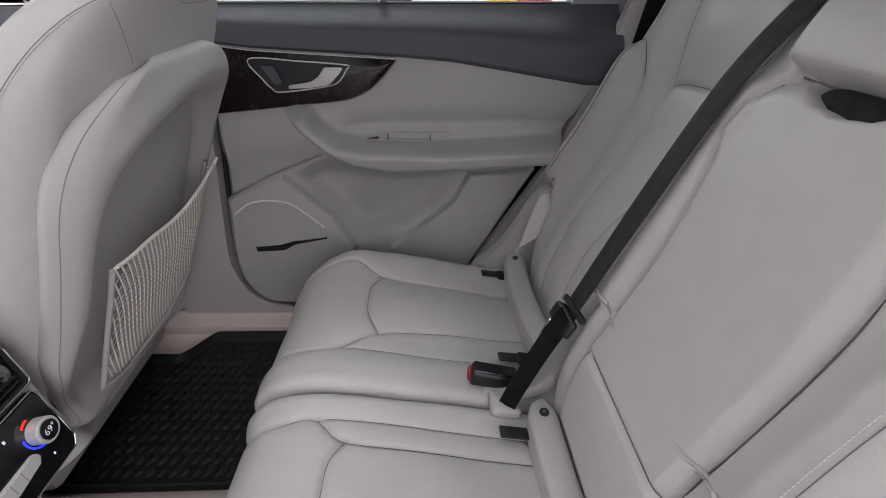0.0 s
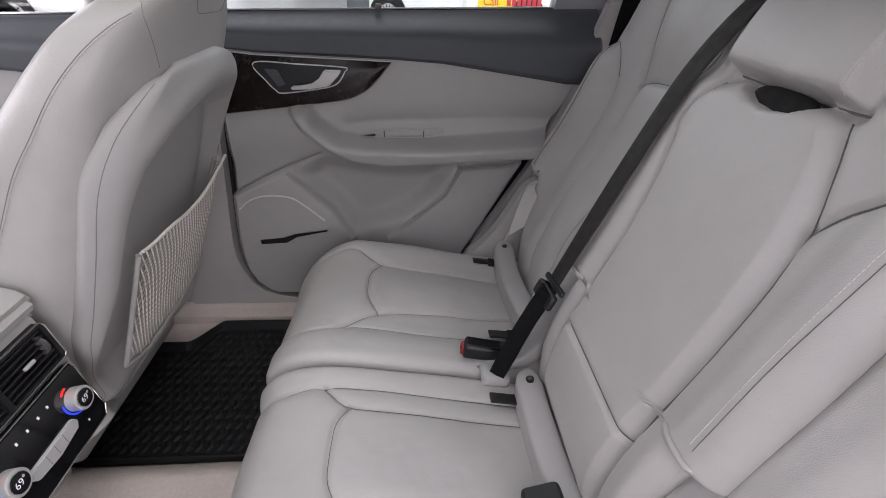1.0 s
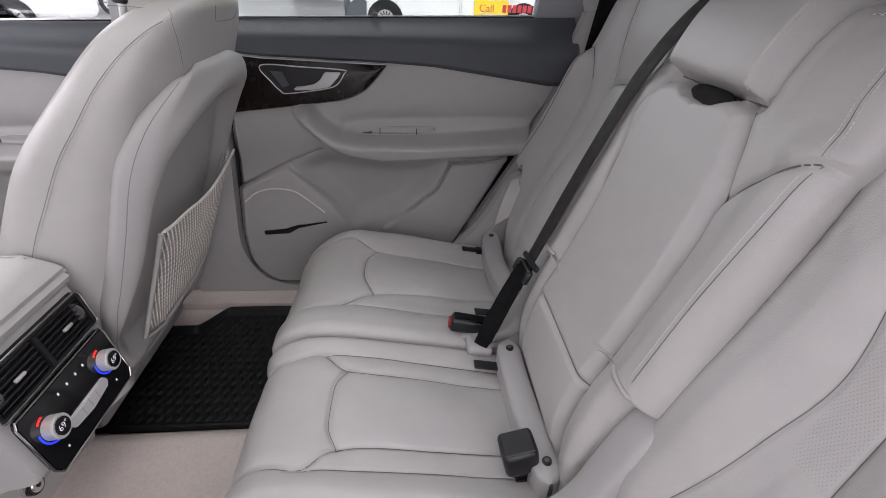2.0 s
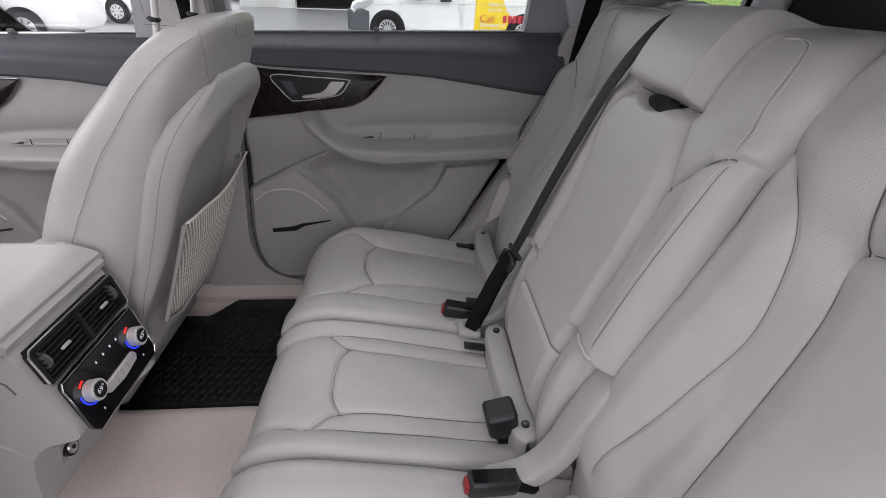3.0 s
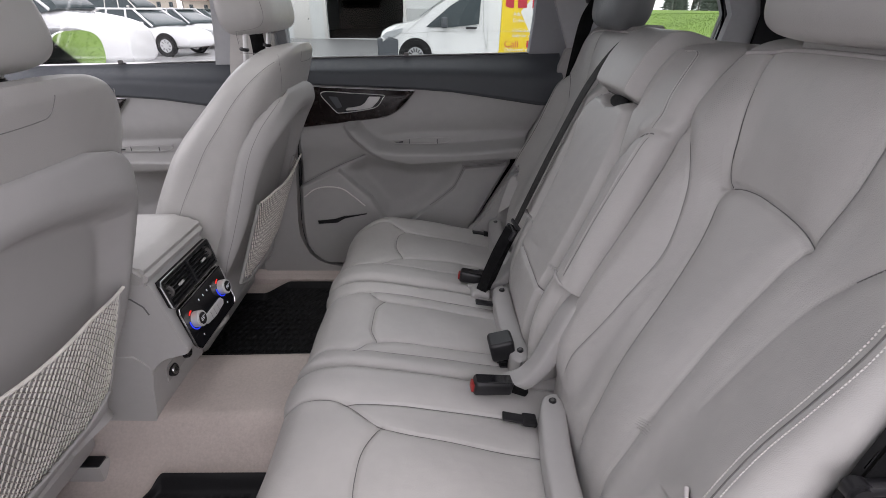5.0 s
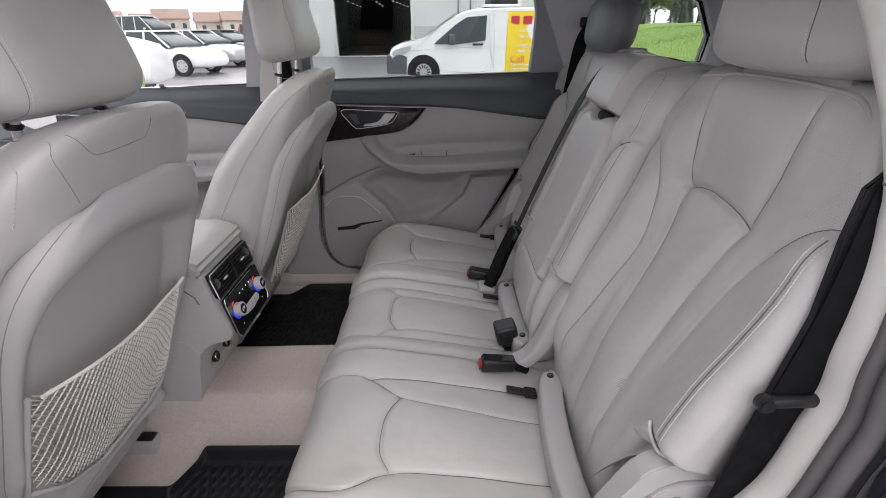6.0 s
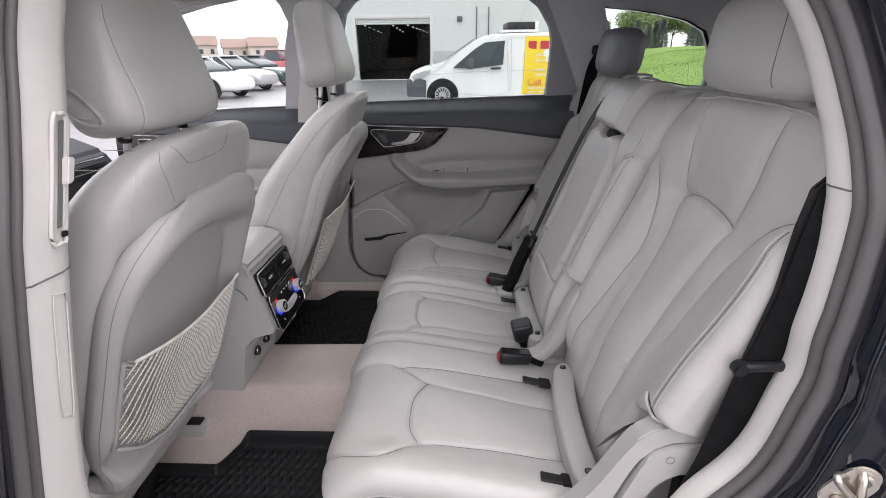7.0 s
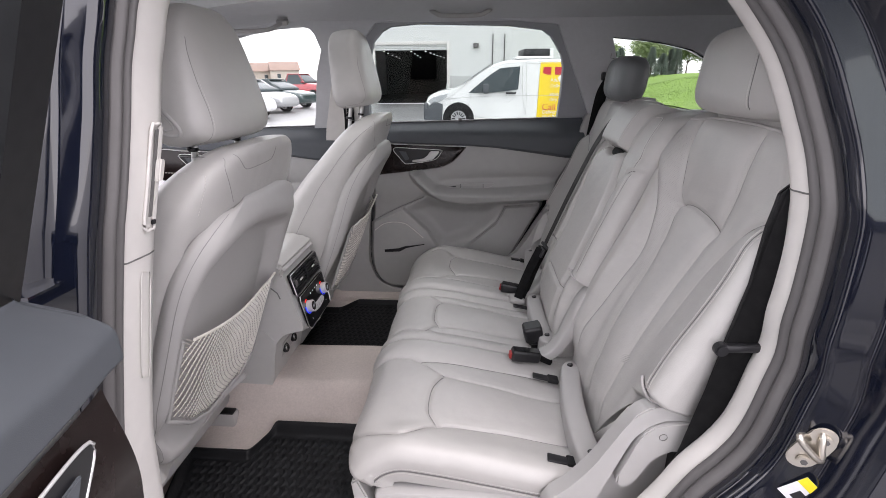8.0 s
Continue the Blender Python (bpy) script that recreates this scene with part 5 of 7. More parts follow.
    xa, xb = min(c[0] for c in lo_edge), max(c[0] for c in lo_edge)
    xs = np.linspace(xa, xb, 30)
    part("window_strip", tube("window_strip", place(xs, np.full(30, 0.852), SILL(xs) + 0.006), 0.004, 6), CHROME, ob, "bright window waist strip")
    if "open rear" not in label:
        part("blind_hook", rbox(0.016, 0.012, 0.014, 0.003, 2, Matrix.Translation(Vector(np.array(to3d(-0.33, 0.842, SILL(-0.33) + 0.012)).ravel()))), RUBBER, ob, "small grey blind hook")
    sx = -0.735 if ajar else -0.80
    shell = [(sx, 0.40), (0.0, 0.40), (0.20, 0.80), (0.24, 1.18), (sx, 1.18)]
    part("door_shell", prism(shell, lambda a, b, d: tuple(np.array(to3d(a, 0.850 + d, b)).ravel()), 0.085, 0.012), NAVY, ob, "navy painted outer door shell")
    return ob


FRAME_OUT = [(-0.80, 1.17), (-0.80, 1.40), (-0.765, 1.56), (-0.70, 1.63), (-0.52, 1.65), (-0.12, 1.64), (0.05, 1.625), (0.13, 1.53), (0.19, 1.38), (0.25, 1.25), (0.262, 1.17)]
car_door("closed rear passenger door with grey panel and walnut inlay", lambda x, v, z: (x + 0 * v, v + 0 * x, z + 0 * x), REAR_WIN, FRAME_OUT)

FRONT_WIN = [(-1.02, 1.170), (-0.99, 1.27), (-0.942, 1.426), (-0.906, 1.517), (-0.921, 1.571), (-0.945, 1.595), (-0.985, 1.607), (-1.10, 1.600), (-1.225, 1.581), (-1.347, 1.554), (-1.60, 1.46), (-1.88, 1.30), (-2.02, 1.18), (-2.0, 1.145), (-1.40, 1.150)]
FRONT_OUT = [(-0.90, 1.14), (-0.865, 1.42), (-0.845, 1.60), (-0.90, 1.64), (-1.25, 1.63), (-1.45, 1.58), (-1.70, 1.47), (-2.0, 1.28), (-2.12, 1.14), (-2.0, 1.12)]


def shifted(x, v, z):
    return (x - 1.035 + 0 * v, v + 0 * x, z - 0.034 + 0 * x)


unshift = lambda loop: [(a + 1.035, b + 0.034) for a, b in loop]
car_door("closed front passenger door with grey panel and walnut inlay", shifted, unshift(FRONT_WIN), unshift(FRONT_OUT), True)


def mirrored(x, v, z):
    return (x - 1.035 + 0 * v, -v + 0 * x, z - 0.034 + 0 * x)


car_door("closed driver door with grey panel, seen past the seat", mirrored, unshift(FRONT_WIN), unshift(FRONT_OUT), True)


def opened(x, v, z):
    """Swung out about its hinge at the pillar."""
    a = radians(81)
    u, w = x + 0.735, v - 0.765
    return (-0.617 + u * math.cos(a) - w * math.sin(a), -1.005 - u * math.sin(a) - w * math.cos(a), z - 0.001 + 0 * x)


car_door("wide open rear door with dark upper trim and walnut inlay", opened, [(max(a, -0.69), b) for a, b in REAR_WIN if a > -0.70 or b < 1.2] , [(max(a, -0.735), b) for a, b in FRAME_OUT])


# ---- body shell and trim ----
def wall_plate(name, outer, holes, s, inset, thick, material, label, category="trim"):
    bm = plate(outer, holes, lambda a, b, d: (a, s * (GLASS(b) - inset + d), b), thick)
    return tagged(part(name, bm, material), label, category, kind="structure")


QUARTER = [(0.285, 1.555), (0.315, 1.48), (0.40, 1.262), (0.78, 1.262), (0.775, 1.36), (0.70, 1.468), (0.62, 1.505), (0.48, 1.535)]
REAR_HOLE = [(-0.79, 1.16), (-0.775, 1.40), (-0.735, 1.55), (-0.67, 1.615), (-0.50, 1.628), (-0.12, 1.618), (0.02, 1.606), (0.065, 1.600), (0.124, 1.485), (0.194, 1.349), (0.252, 1.235), (0.258, 1.16)]
FRONT_HOLE = [(-1.03, 1.16), (-1.0, 1.25), (-0.955, 1.426), (-0.915, 1.517), (-0.93, 1.575), (-0.95, 1.603), (-0.99, 1.616), (-1.10, 1.610), (-1.25, 1.590), (-1.37, 1.558), (-1.62, 1.46), (-1.90, 1.30), (-2.04, 1.16)]
TOP = [(-2.15, 1.15), (-1.93, 1.34), (-1.62, 1.53), (-1.35, 1.625), (-0.9, 1.68), (0.4, 1.68), (1.3, 1.60), (1.5, 1.15)]
wall_plate("trim_right", [(a, b) for a, b in TOP] + [(0.30, 1.15), (0.30, 1.149)], [REAR_HOLE, FRONT_HOLE, QUARTER], 1, 0.035, 0.03, HEAD, "grey pillar and roof side trim round the windows")
for s in (1, -1):
    q = tagged(part("window_2" if s > 0 else "window_3", prism(QUARTER, lambda a, b, d: (a, s * (GLASS(b) + 0.012 + d), b), 0.004), PRIVACY), "fixed rear quarter window pane", "window", kind="structure")
    q.visible_shadow = False
    rim = spline(QUARTER, 80, True)
    tagged(part("window_rim", tube("window_rim", [(a, s * (GLASS(b) + 0.0), b) for a, b in rim], 0.006, 6, True), BLACK), "black rim of the quarter window", "window rim", kind="structure")
tagged(part("rear_pillar_lining", prism([(0.90, 1.15), (0.87, 1.36), (0.79, 1.50), (1.30, 1.56), (1.48, 1.15)], lambda a, b, d: (a, GLASS(b) - 0.052 + d, b), 0.012, 0.002), BLACK), "black lining of the rear pillar beside the tailgate", "pillar trim", kind="structure")
NEAR_REAR = [(0.30, 1.15), (0.29, 1.28), (0.24, 1.45), (0.17, 1.58), (0.10, 1.68), (0.4, 1.68), (1.3, 1.60), (1.5, 1.15)]
wall_plate("trim_left", NEAR_REAR, [QUARTER], -1, 0.11, 0.03, HEAD, "grey roof side trim behind the open door")
tagged(part("trim_left_low", box(0.30, 1.5, -0.835, -0.80, 0.45, 1.16, 0.01), BLACK), "dark luggage bay side trim", "trim", kind="structure")
tagged(part("trim_right_low", box(0.27, 1.5, 0.80, 0.835, 0.45, 1.16, 0.01), BLACK), "dark luggage bay side trim", "trim", kind="structure")
NEAR_FRONT = [(-2.15, 1.15), (-1.93, 1.34), (-1.62, 1.53), (-1.35, 1.625), (-0.9, 1.68), (-0.70, 1.68), (-0.80, 1.50), (-0.84, 1.30), (-0.86, 1.15)]
wall_plate("trim_left_front", NEAR_FRONT, [FRONT_HOLE], -1, 0.10, 0.03, HEAD, "grey front pillar trim on the driver side")

# painted outside
LOWER = [(0.30, 0.35), (0.30, 1.17), (1.55, 1.17), (1.62, 0.80), (1.55, 0.35)]
for s in (1, -1):
    k = "right" if s > 0 else "left"
    tagged(part("body_rear_" + k, prism(LOWER, lambda a, b, d: (a, s * (0.90 + d), b), 0.03, 0.01), NAVY), "navy painted rear wing", "car body", kind="structure")
    wall_plate("body_upper_" + k, NEAR_REAR, [QUARTER], s, -0.025, 0.02, NAVY, "navy painted rear pillar skin", "car body")
    wall_plate("body_front_" + k, NEAR_FRONT, [FRONT_HOLE], s, -0.025, 0.02, NAVY, "navy painted front pillar skin", "car body")
    tagged(part("rocker_" + k, box(-2.2, 0.1, s * 0.86, s * 0.94, 0.25, 0.42, 0.02), NAVY), "navy painted rocker panel", "car body", kind="structure")
    tagged(part("body_wing_" + k, box(-3.1, -2.15, s * 0.84, s * 0.93, 0.35, 1.02, 0.03), NAVY), "navy painted front wing", "car body", kind="structure")
tagged(part("bonnet", box(-3.1, -2.2, -0.86, 0.86, 0.98, 1.03, 0.02), NAVY), "navy painted bonnet", "car body", kind="structure")

# headliner with two glass roof panels, unseen and added for light from above
PANELS = ((-1.30, -0.725), (-0.65, -0.05))
rx = np.linspace(-1.55, 1.4, 119)[:, None]
ry = np.linspace(-0.70, 0.70, 57)[None]
rz = 1.672 - 0.055 * np.abs(ry / 0.68) ** 3.2 - 0.05 * smooth(-1.0, -1.55, rx) - 0.08 * smooth(0.7, 1.4, rx)
RP = np.stack([rx + 0 * ry, ry + 0 * rx, rz], -1)


def roof_layer(name, lift, thick, keep):
    """One layer of the roof, kept only where keep(x, y) holds."""
    bm = bmesh.new()
    vs = [bm.verts.new((*p[:2], p[2] + lift)) for p in RP.reshape(-1, 3)]
    flat = RP.reshape(-1, 3)
    for f in grid_faces(*RP.shape[:2]):
        c = flat[list(f)].mean(0)
        if keep(c[0], c[1]):
            bm.faces.new([vs[i] for i in f])
    bmesh.ops.delete(bm, geom=[v for v in bm.verts if not v.link_faces], context="VERTS")
    ext = bmesh.ops.extrude_face_region(bm, geom=bm.faces[:])
    bmesh.ops.translate(bm, vec=(0, 0, thick), verts=[v for v in ext["geom"] if isinstance(v, bmesh.types.BMVert)])
    return bm


solid = lambda x, y: abs(y) > 0.40 or not any(p < x < q for p, q in PANELS)
tagged(part("ceiling", roof_layer("ceiling", 0, 0.045, solid), HEAD), "grey fabric headliner of the car", "ceiling", kind="structure")
tagged(part("roof_skin", roof_layer("roof_skin", 0.056, 0.004, lambda x, y: solid(x, y) and -1.45 < x < 1.35), NAVY), "navy painted car roof", "car body", kind="structure")
for k, (p, q) in enumerate(PANELS):
    tagged(part("window_%d" % (4 + k), roof_layer("roof_glass", 0.050, 0.004, lambda x, y: abs(y) < 0.42 and p - 0.03 < x < q + 0.03), ROOFGLASS), "tinted glass roof panel, unseen, added for light from above", "roof window", kind="structure")


def grab_handle(xa, xb, yc, up, label):
    ob = thing("grab_handle", label, "grab handle", "roof grab handles")
    pts = spline([(xa, yc + 0.03, up + 0.034), (xa + 0.02, yc, up + 0.014), (xa + 0.06, yc - 0.02, up), (xb - 0.06, yc - 0.02, up), (xb - 0.02, yc, up + 0.014), (xb, yc + 0.03, up + 0.034)], 40)
    part("grip", tube("grip", pts, 0.011, 12, flat=0.75), GREY, ob)
    for q in (xa, xb):
        part("mount", rbox(0.045, 0.03, 0.02, 0.006, 2, pose(q, yc + 0.03, up + 0.034, 30)), GREY, ob)


grab_handle(-1.29, -1.03, 0.57, 1.582, "grey folding grab handle over the front passenger door")
grab_handle(-0.44, -0.20, 0.55, 1.622, "grey folding grab handle over the closed rear door")

# belt and pillar parts on the far side
fb = thing("outer_seat_belt", "black outer seat belt running down the far rear pillar", "seat belt", "outer rear belts")
part("webbing", flat_band("webbing", [(0.30, 0.70, 1.40), (0.27, 0.705, 1.34), (0.255, 0.71, 1.24), (0.24, 0.72, 1.10), (0.22, 0.735, 0.95)], (0.046, 0.046, 0.046), 0.003, (1, 0, 0.3)), BELTD, fb)
part("belt_guide", rbox(0.07, 0.03, 0.035, 0.008, 2, pose(0.30, 0.725, 1.405)), BLACK, fb)
tagged(part("pillar_trim_right", prism([(0.23, 1.25), (0.262, 1.25), (0.30, 1.10), (0.30, 0.48), (-0.13, 0.48), (-0.053, 0.60), (0.086, 0.838), (0.150, 1.00)], lambda a, b, d: (a, 0.772 + d, b), 0.03, 0.004), GREY), "grey lower pillar trim behind the closed door", "pillar trim", kind="structure")
tagged(part("pillar_right", prism([(-0.975, 1.02), (-0.79, 1.02), (-0.785, 1.20), (-0.775, 1.34), (-0.80, 1.40), (-0.87, 1.42), (-0.905, 1.36), (-0.945, 1.20)], lambda a, b, d: (a, min(GLASS(b) - 0.052, 0.775) + d, b), 0.03, 0.010), TRIM), "pale middle pillar trim between the right doors", "pillar trim", kind="structure")
tagged(part("pillar_right_low", prism([(-0.95, 1.17), (-0.738, 1.17), (-0.752, 0.95), (-0.768, 0.75), (-0.780, 0.60), (-0.780, 0.54), (-0.774, 0.49), (-0.755, 0.447), (-0.722, 0.413), (-0.675, 0.392), (-0.60, 0.384), (0.27, 0.384), (0.27, 0.33), (-0.95, 0.33)], lambda a, b, d: (a, 0.762 + 0.02 * max(0, b - 0.6) + d, b), 0.06, 0.008), GREY), "grey lower middle pillar trim sweeping into the sill", "pillar trim", kind="structure")
fb2 = thing("front_seat_belt", "black front seat belt on the middle pillar", "seat belt")
part("webbing", flat_band("webbing", [(-0.83, 0.735, 1.36), (-0.83, 0.76, 1.22), (-0.84, 0.74, 1.08), (-0.86, 0.72, 0.95)], (0.046, 0.046), 0.003, (1, 0, 0)), BELTD, fb2)
tagged(part("sill_right", box(-1.9, 0.3, 0.70, 0.84, 0.33, 0.366, 0.01), CARPET), "carpeted door sill on the closed side", "sill", kind="structure")

# door opening on the near side: trim, seals and painted body
OPEN = [(-0.81, 0.45), (-0.808, 0.62), (-0.80, 0.80), (-0.793, 0.94), (-0.775, 1.12), (-0.757, 1.24), (-0.747, 1.34), (-0.738, 1.45), (-0.70, 1.56), (-0.52, 1.622), (-0.20, 1.625), (0.03, 1.60), (0.155, 1.465), (0.203, 1.33), (0.215, 1.236), (0.216, 1.17), (0.212, 1.10), (0.208, 1.055), (0.209, 1.005), (0.200, 0.96), (0.180, 0.87), (0.156, 0.82), (0.117, 0.765), (0.08, 0.695), (0.03, 0.62), (-0.05, 0.54), (-0.18, 0.465), (-0.32, 0.437), (-0.5, 0.43), (-0.74, 0.43)]
ring = spline(OPEN, 240, True)
tan = np.roll(ring, -1, 0) - np.roll(ring, 1, 0)
tan /= np.linalg.norm(tan, axis=1)[:, None]
outw = np.stack([-tan[:, 1], tan[:, 0]], 1)
front_k = smooth(-0.45, -0.72, ring[:, 0])
rear_y = np.interp(ring[:, 1], (0.4, 0.9, 1.0, 1.1, 1.236, 1.40, 1.5, 1.63), (0.725, 0.725, 0.720, 0.714, 0.700, 0.632, 0.592, 0.540))
front_y = np.interp(ring[:, 1], (0.45, 0.685, 0.83, 0.938, 1.136, 1.204, 1.334, 1.5, 1.62), (0.810, 0.805, 0.797, 0.772, 0.733, 0.722, 0.687, 0.640, 0.59))
base_y = rear_y + (front_y - rear_y) * front_k


def ring_at(off, dy_rear, dy_front):
    dy = dy_rear + (dy_front - dy_rear) * front_k
    return np.stack([ring[:, 0] + outw[:, 0] * off, -(base_y + dy), ring[:, 1] + outw[:, 1] * off], 1)


def ring_band(name, rows, material, label, category):
    P = np.array([ring_at(*r) for r in rows])
    P = np.concatenate([P, P[:, :1]], 1)
    return tagged(part(name, sheet(name, P.transpose(1, 0, 2)), material), label, category, kind="structure")


TRIM_ROWS = [(0.04, -0.03, -0.008), (0.012, -0.012, -0.006), (0.0, 0.0, 0.0), (-0.002, 0.010, 0.014), (0.002, 0.032, 0.058), (0.008, 0.040, 0.066), (0.02, 0.041, 0.067)]
ring_band("opening_trim", TRIM_ROWS, TRIM, "pale plastic trim round the open doorway", "pillar trim")
ring_band("opening_seal", [(0.012, 0.038, 0.064), (0.001, 0.041, 0.067), (-0.002, 0.046, 0.071), (0.001, 0.053, 0.076), (0.012, 0.057, 0.079)], RUBBER, "grey rubber seal round the open doorway", "door seal")
ring_band("opening_seal_outer", [(0.016, 0.055, 0.077), (0.004, 0.060, 0.080), (0.001, 0.067, 0.085), (0.005, 0.074, 0.090), (0.016, 0.078, 0.093)], RUBBER, "second grey rubber lip round the open doorway", "door seal")
ring_band("body_side", [(0.030, 0.065, 0.082), (0.012, 0.082, 0.096), (0.014, 0.105, 0.116), (0.024, 0.128, 0.132), (0.045, 0.138, 0.137), (0.052, 0.153, 0.147), (0.056, 0.188, 0.167), (0.075, 0.208, 0.182), (0.10, 0.218, 0.192), (0.16, 0.223, 0.20), (0.30, 0.208, 0.20)], NAVY, "glossy navy painted body round the open doorway", "car body")
bp = thing("belt_height_adjuster", "pale belt height adjuster on the middle pillar", "belt adjuster")
ADJ = lambda y, z, d=0.0: (np.interp(z, (1.19, 1.335), (-0.764, -0.7445)) + 0.003 + d, y + np.interp(z, (1.19, 1.335), (-0.744, -0.706)), z)
adj = spline([(-0.011, 1.186), (-0.011, 1.26), (-0.011, 1.332), (0.0, 1.337), (0.011, 1.332), (0.011, 1.26), (0.011, 1.186), (0.0, 1.181)], 60, True)
part("slot_rim", tube("slot_rim", [ADJ(y, z) for y, z in adj], 0.0028, 6, True), TRIM, bp, "raised rim of the adjuster slot")
part("slot", prism([(-0.001, 1.20), (0.005, 1.20), (0.005, 1.33), (-0.001, 1.33)], lambda a, b, d: ADJ(a, b, d - 0.001), 0.002), SEAM, bp)
part("slot_inner", prism([(0.006, 1.196), (0.009, 1.196), (0.009, 1.334), (0.006, 1.334)], lambda a, b, d: ADJ(a, b, d - 0.001), 0.004), TRIM, bp)
part("adjuster_knob", prism([(0.002, 1.252), (0.014, 1.254), (0.015, 1.284), (0.002, 1.287)], lambda a, b, d: ADJ(a, b, d), 0.010, 0.002), TRIM, bp)
part("adjuster_bolt", prism([(0.003, 1.187), (0.012, 1.187), (0.012, 1.194), (0.003, 1.194)], lambda a, b, d: ADJ(a, b, d), 0.004, 0.001), BLACK, bp)


def trim_joint(z, rear):
    """Fine gap where two pieces of the doorway trim meet."""
    side = ring[:, 0] > -0.2 if rear else ring[:, 0] < -0.6
    i = int(np.argmin(np.abs(ring[:, 1] - z) + np.where(side, 0, 9)))
    pts = np.array([ring_at(*r)[i] for r in TRIM_ROWS[1:-1]])
    tagged(part("trim_gap", tube("trim_gap", pts, 0.0014, 6), SEAM), "fine gap between pieces of the doorway trim", "trim gap", kind="structure")


trim_joint(1.138, False)
trim_joint(1.238, True)
panel = [(-0.772, -0.770, 1.118), (-0.772, -0.750, 1.112), (-0.789, -0.786, 0.935), (-0.789, -0.803, 0.945)]
tagged(part("pillar_cover", tube("pillar_cover", [p for i in range(4) for p in np.linspace(panel[i], panel[(i + 1) % 4], 12)[1:-1]], 0.0010, 6, True), TRIM), "outline of a cover on the middle pillar", "pillar trim", kind="structure")

# near belt with its anchor bracket, in the dark gap beside the bolster
nb = thing("outer_seat_belt", "black outer seat belt beside the open doorway", "seat belt", "outer rear belts")
part("webbing", flat_band("webbing", [(0.30, -0.635, 1.46), (0.280, -0.655, 1.33), (0.222, -0.706, 1.19), (0.204, -0.718, 1.10), (0.185, -0.721, 1.0), (0.175, -0.721, 0.947), (0.156, -0.721, 0.849), (0.136, -0.721, 0.72), (0.13, -0.720, 0.58)], (0.048, 0.048, 0.048), 0.003, (1, 0, -0.3)), BELTD, nb)
br = part("belt_stop", rbox(0.064, 0.013, 0.015, 0.005, 2, pose(0.182, -0.728, 0.990, 0, -2, 0)), BLACK, nb, "black plastic belt stop")
part("stop_eye", cyl(0.0115, 0.016, pose(0.149, -0.728, 0.987, 90), 20, 0.003), BLACK, br)
# near-black sheet across the gap; its colour holds the shade beside the bolster
tagged(part("pillar_lining", prism([(0.255, 1.27), (0.208, 1.235), (0.194, 1.185), (0.181, 1.095), (0.163, 0.995), (0.149, 0.895), (0.134, 0.80), (0.10, 0.66), (0.09, 0.60), (0.17, 0.60), (0.22, 0.74), (0.26, 0.86), (0.28, 1.0), (0.285, 1.15), (0.275, 1.30)], lambda a, b, d: (a, -0.716 + 0.25 * max(0, b - 1.12) + d, b), 0.008, 0.002), VOID), "near-black pillar lining sheet behind the belt, coloured for the gap's shade", "trim", kind="structure")
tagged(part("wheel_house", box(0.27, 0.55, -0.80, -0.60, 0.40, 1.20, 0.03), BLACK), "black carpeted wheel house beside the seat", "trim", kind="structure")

# added filler boxes stop stray light; black stands for the near gap's shade
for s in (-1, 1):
    tagged(part("seat_gap_fill_left" if s < 0 else "seat_gap_fill_right", box(0.13, 0.55, s * 0.50, s * (0.680 if s < 0 else 0.78), 0.40, 0.79, 0.02), BLACK if s < 0 else GREY), "added box that fills the gap behind the seat", "trim", kind="structure")

# striker, label and drain details on the painted body
st = thing("door_striker", "steel door latch striker bolted to the body", "striker")
ax, nz = Vector((0.91, -0.41, 0.0)), Vector((-0.41, -0.91, 0.0))
facing = Matrix(((ax.x, 0, nz.x, 0), (ax.y, 0, nz.y, 0), (0, 1, 0, 0), (0, 0, 0, 1)))
m0 = Matrix.Translation((0.2235, -0.861, 0.914)) @ facing @ pose(0, 0, 0, 0, 0, -22) @ Matrix.Scale(0.84, 4)
pl = [(-0.030, -0.012), (-0.026, -0.036), (-0.008, -0.046), (0.014, -0.040), (0.024, -0.02), (0.026, 0.02), (0.016, 0.042), (-0.006, 0.046), (-0.024, 0.034)]
part("base_plate", prism([(p[0] * 0.78, p[1]) for p in spline(pl, 36, True)], lambda a, b, d: tuple(m0 @ Vector((a, b, d))), 0.005, 0.0015), STEEL, st)
for b in (-0.026, 0.026):
    part("bolt_head", cyl(0.0105, 0.007, m0 @ pose(0.002, b, 0.008), 24, 0.0015), STEEL, st)
    part("bolt_socket", cyl(0.0055, 0.0075, m0 @ pose(0.002, b, 0.0082), 6), RUBBER, st)
loop = spline([(-0.006, 0.034, 0.0), (-0.004, 0.028, 0.010), (0.004, 0.012, 0.014), (0.014, -0.004, 0.014), (0.006, -0.004, 0.018), (-0.016, 0.006, 0.024), (-0.034, 0.016, 0.028), (-0.036, 0.020, 0.024), (-0.026, 0.018, 0.012), (-0.014, 0.012, 0.0)], 50)
part("loop", tube("loop", [tuple(m0 @ Vector(p)) for p in loop], 0.0046, 10), STEEL, st, "bent steel loop")
lb = thing("warning_label", "yellow and white warning label on the body", "label")
m1 = Matrix.Translation((0.230, -0.8775, 0.834)) @ facing @ pose(0, 0, 0, 0, 0, -40) @ Matrix.Scale(0.9, 4)
part("sticker", rbox(0.075, 0.05, 0.001, 0.0004, 1, m1), LABEL, lb)
part("yellow_band", rbox(0.075, 0.016, 0.0012, 0.0004, 1, m1 @ pose(0, 0.017, 0.0004)), YELLOW, lb)
part("pictogram", rbox(0.02, 0.018, 0.0012, 0.0004, 1, m1 @ pose(-0.012, -0.008, 0.0004)), BLACK, lb)
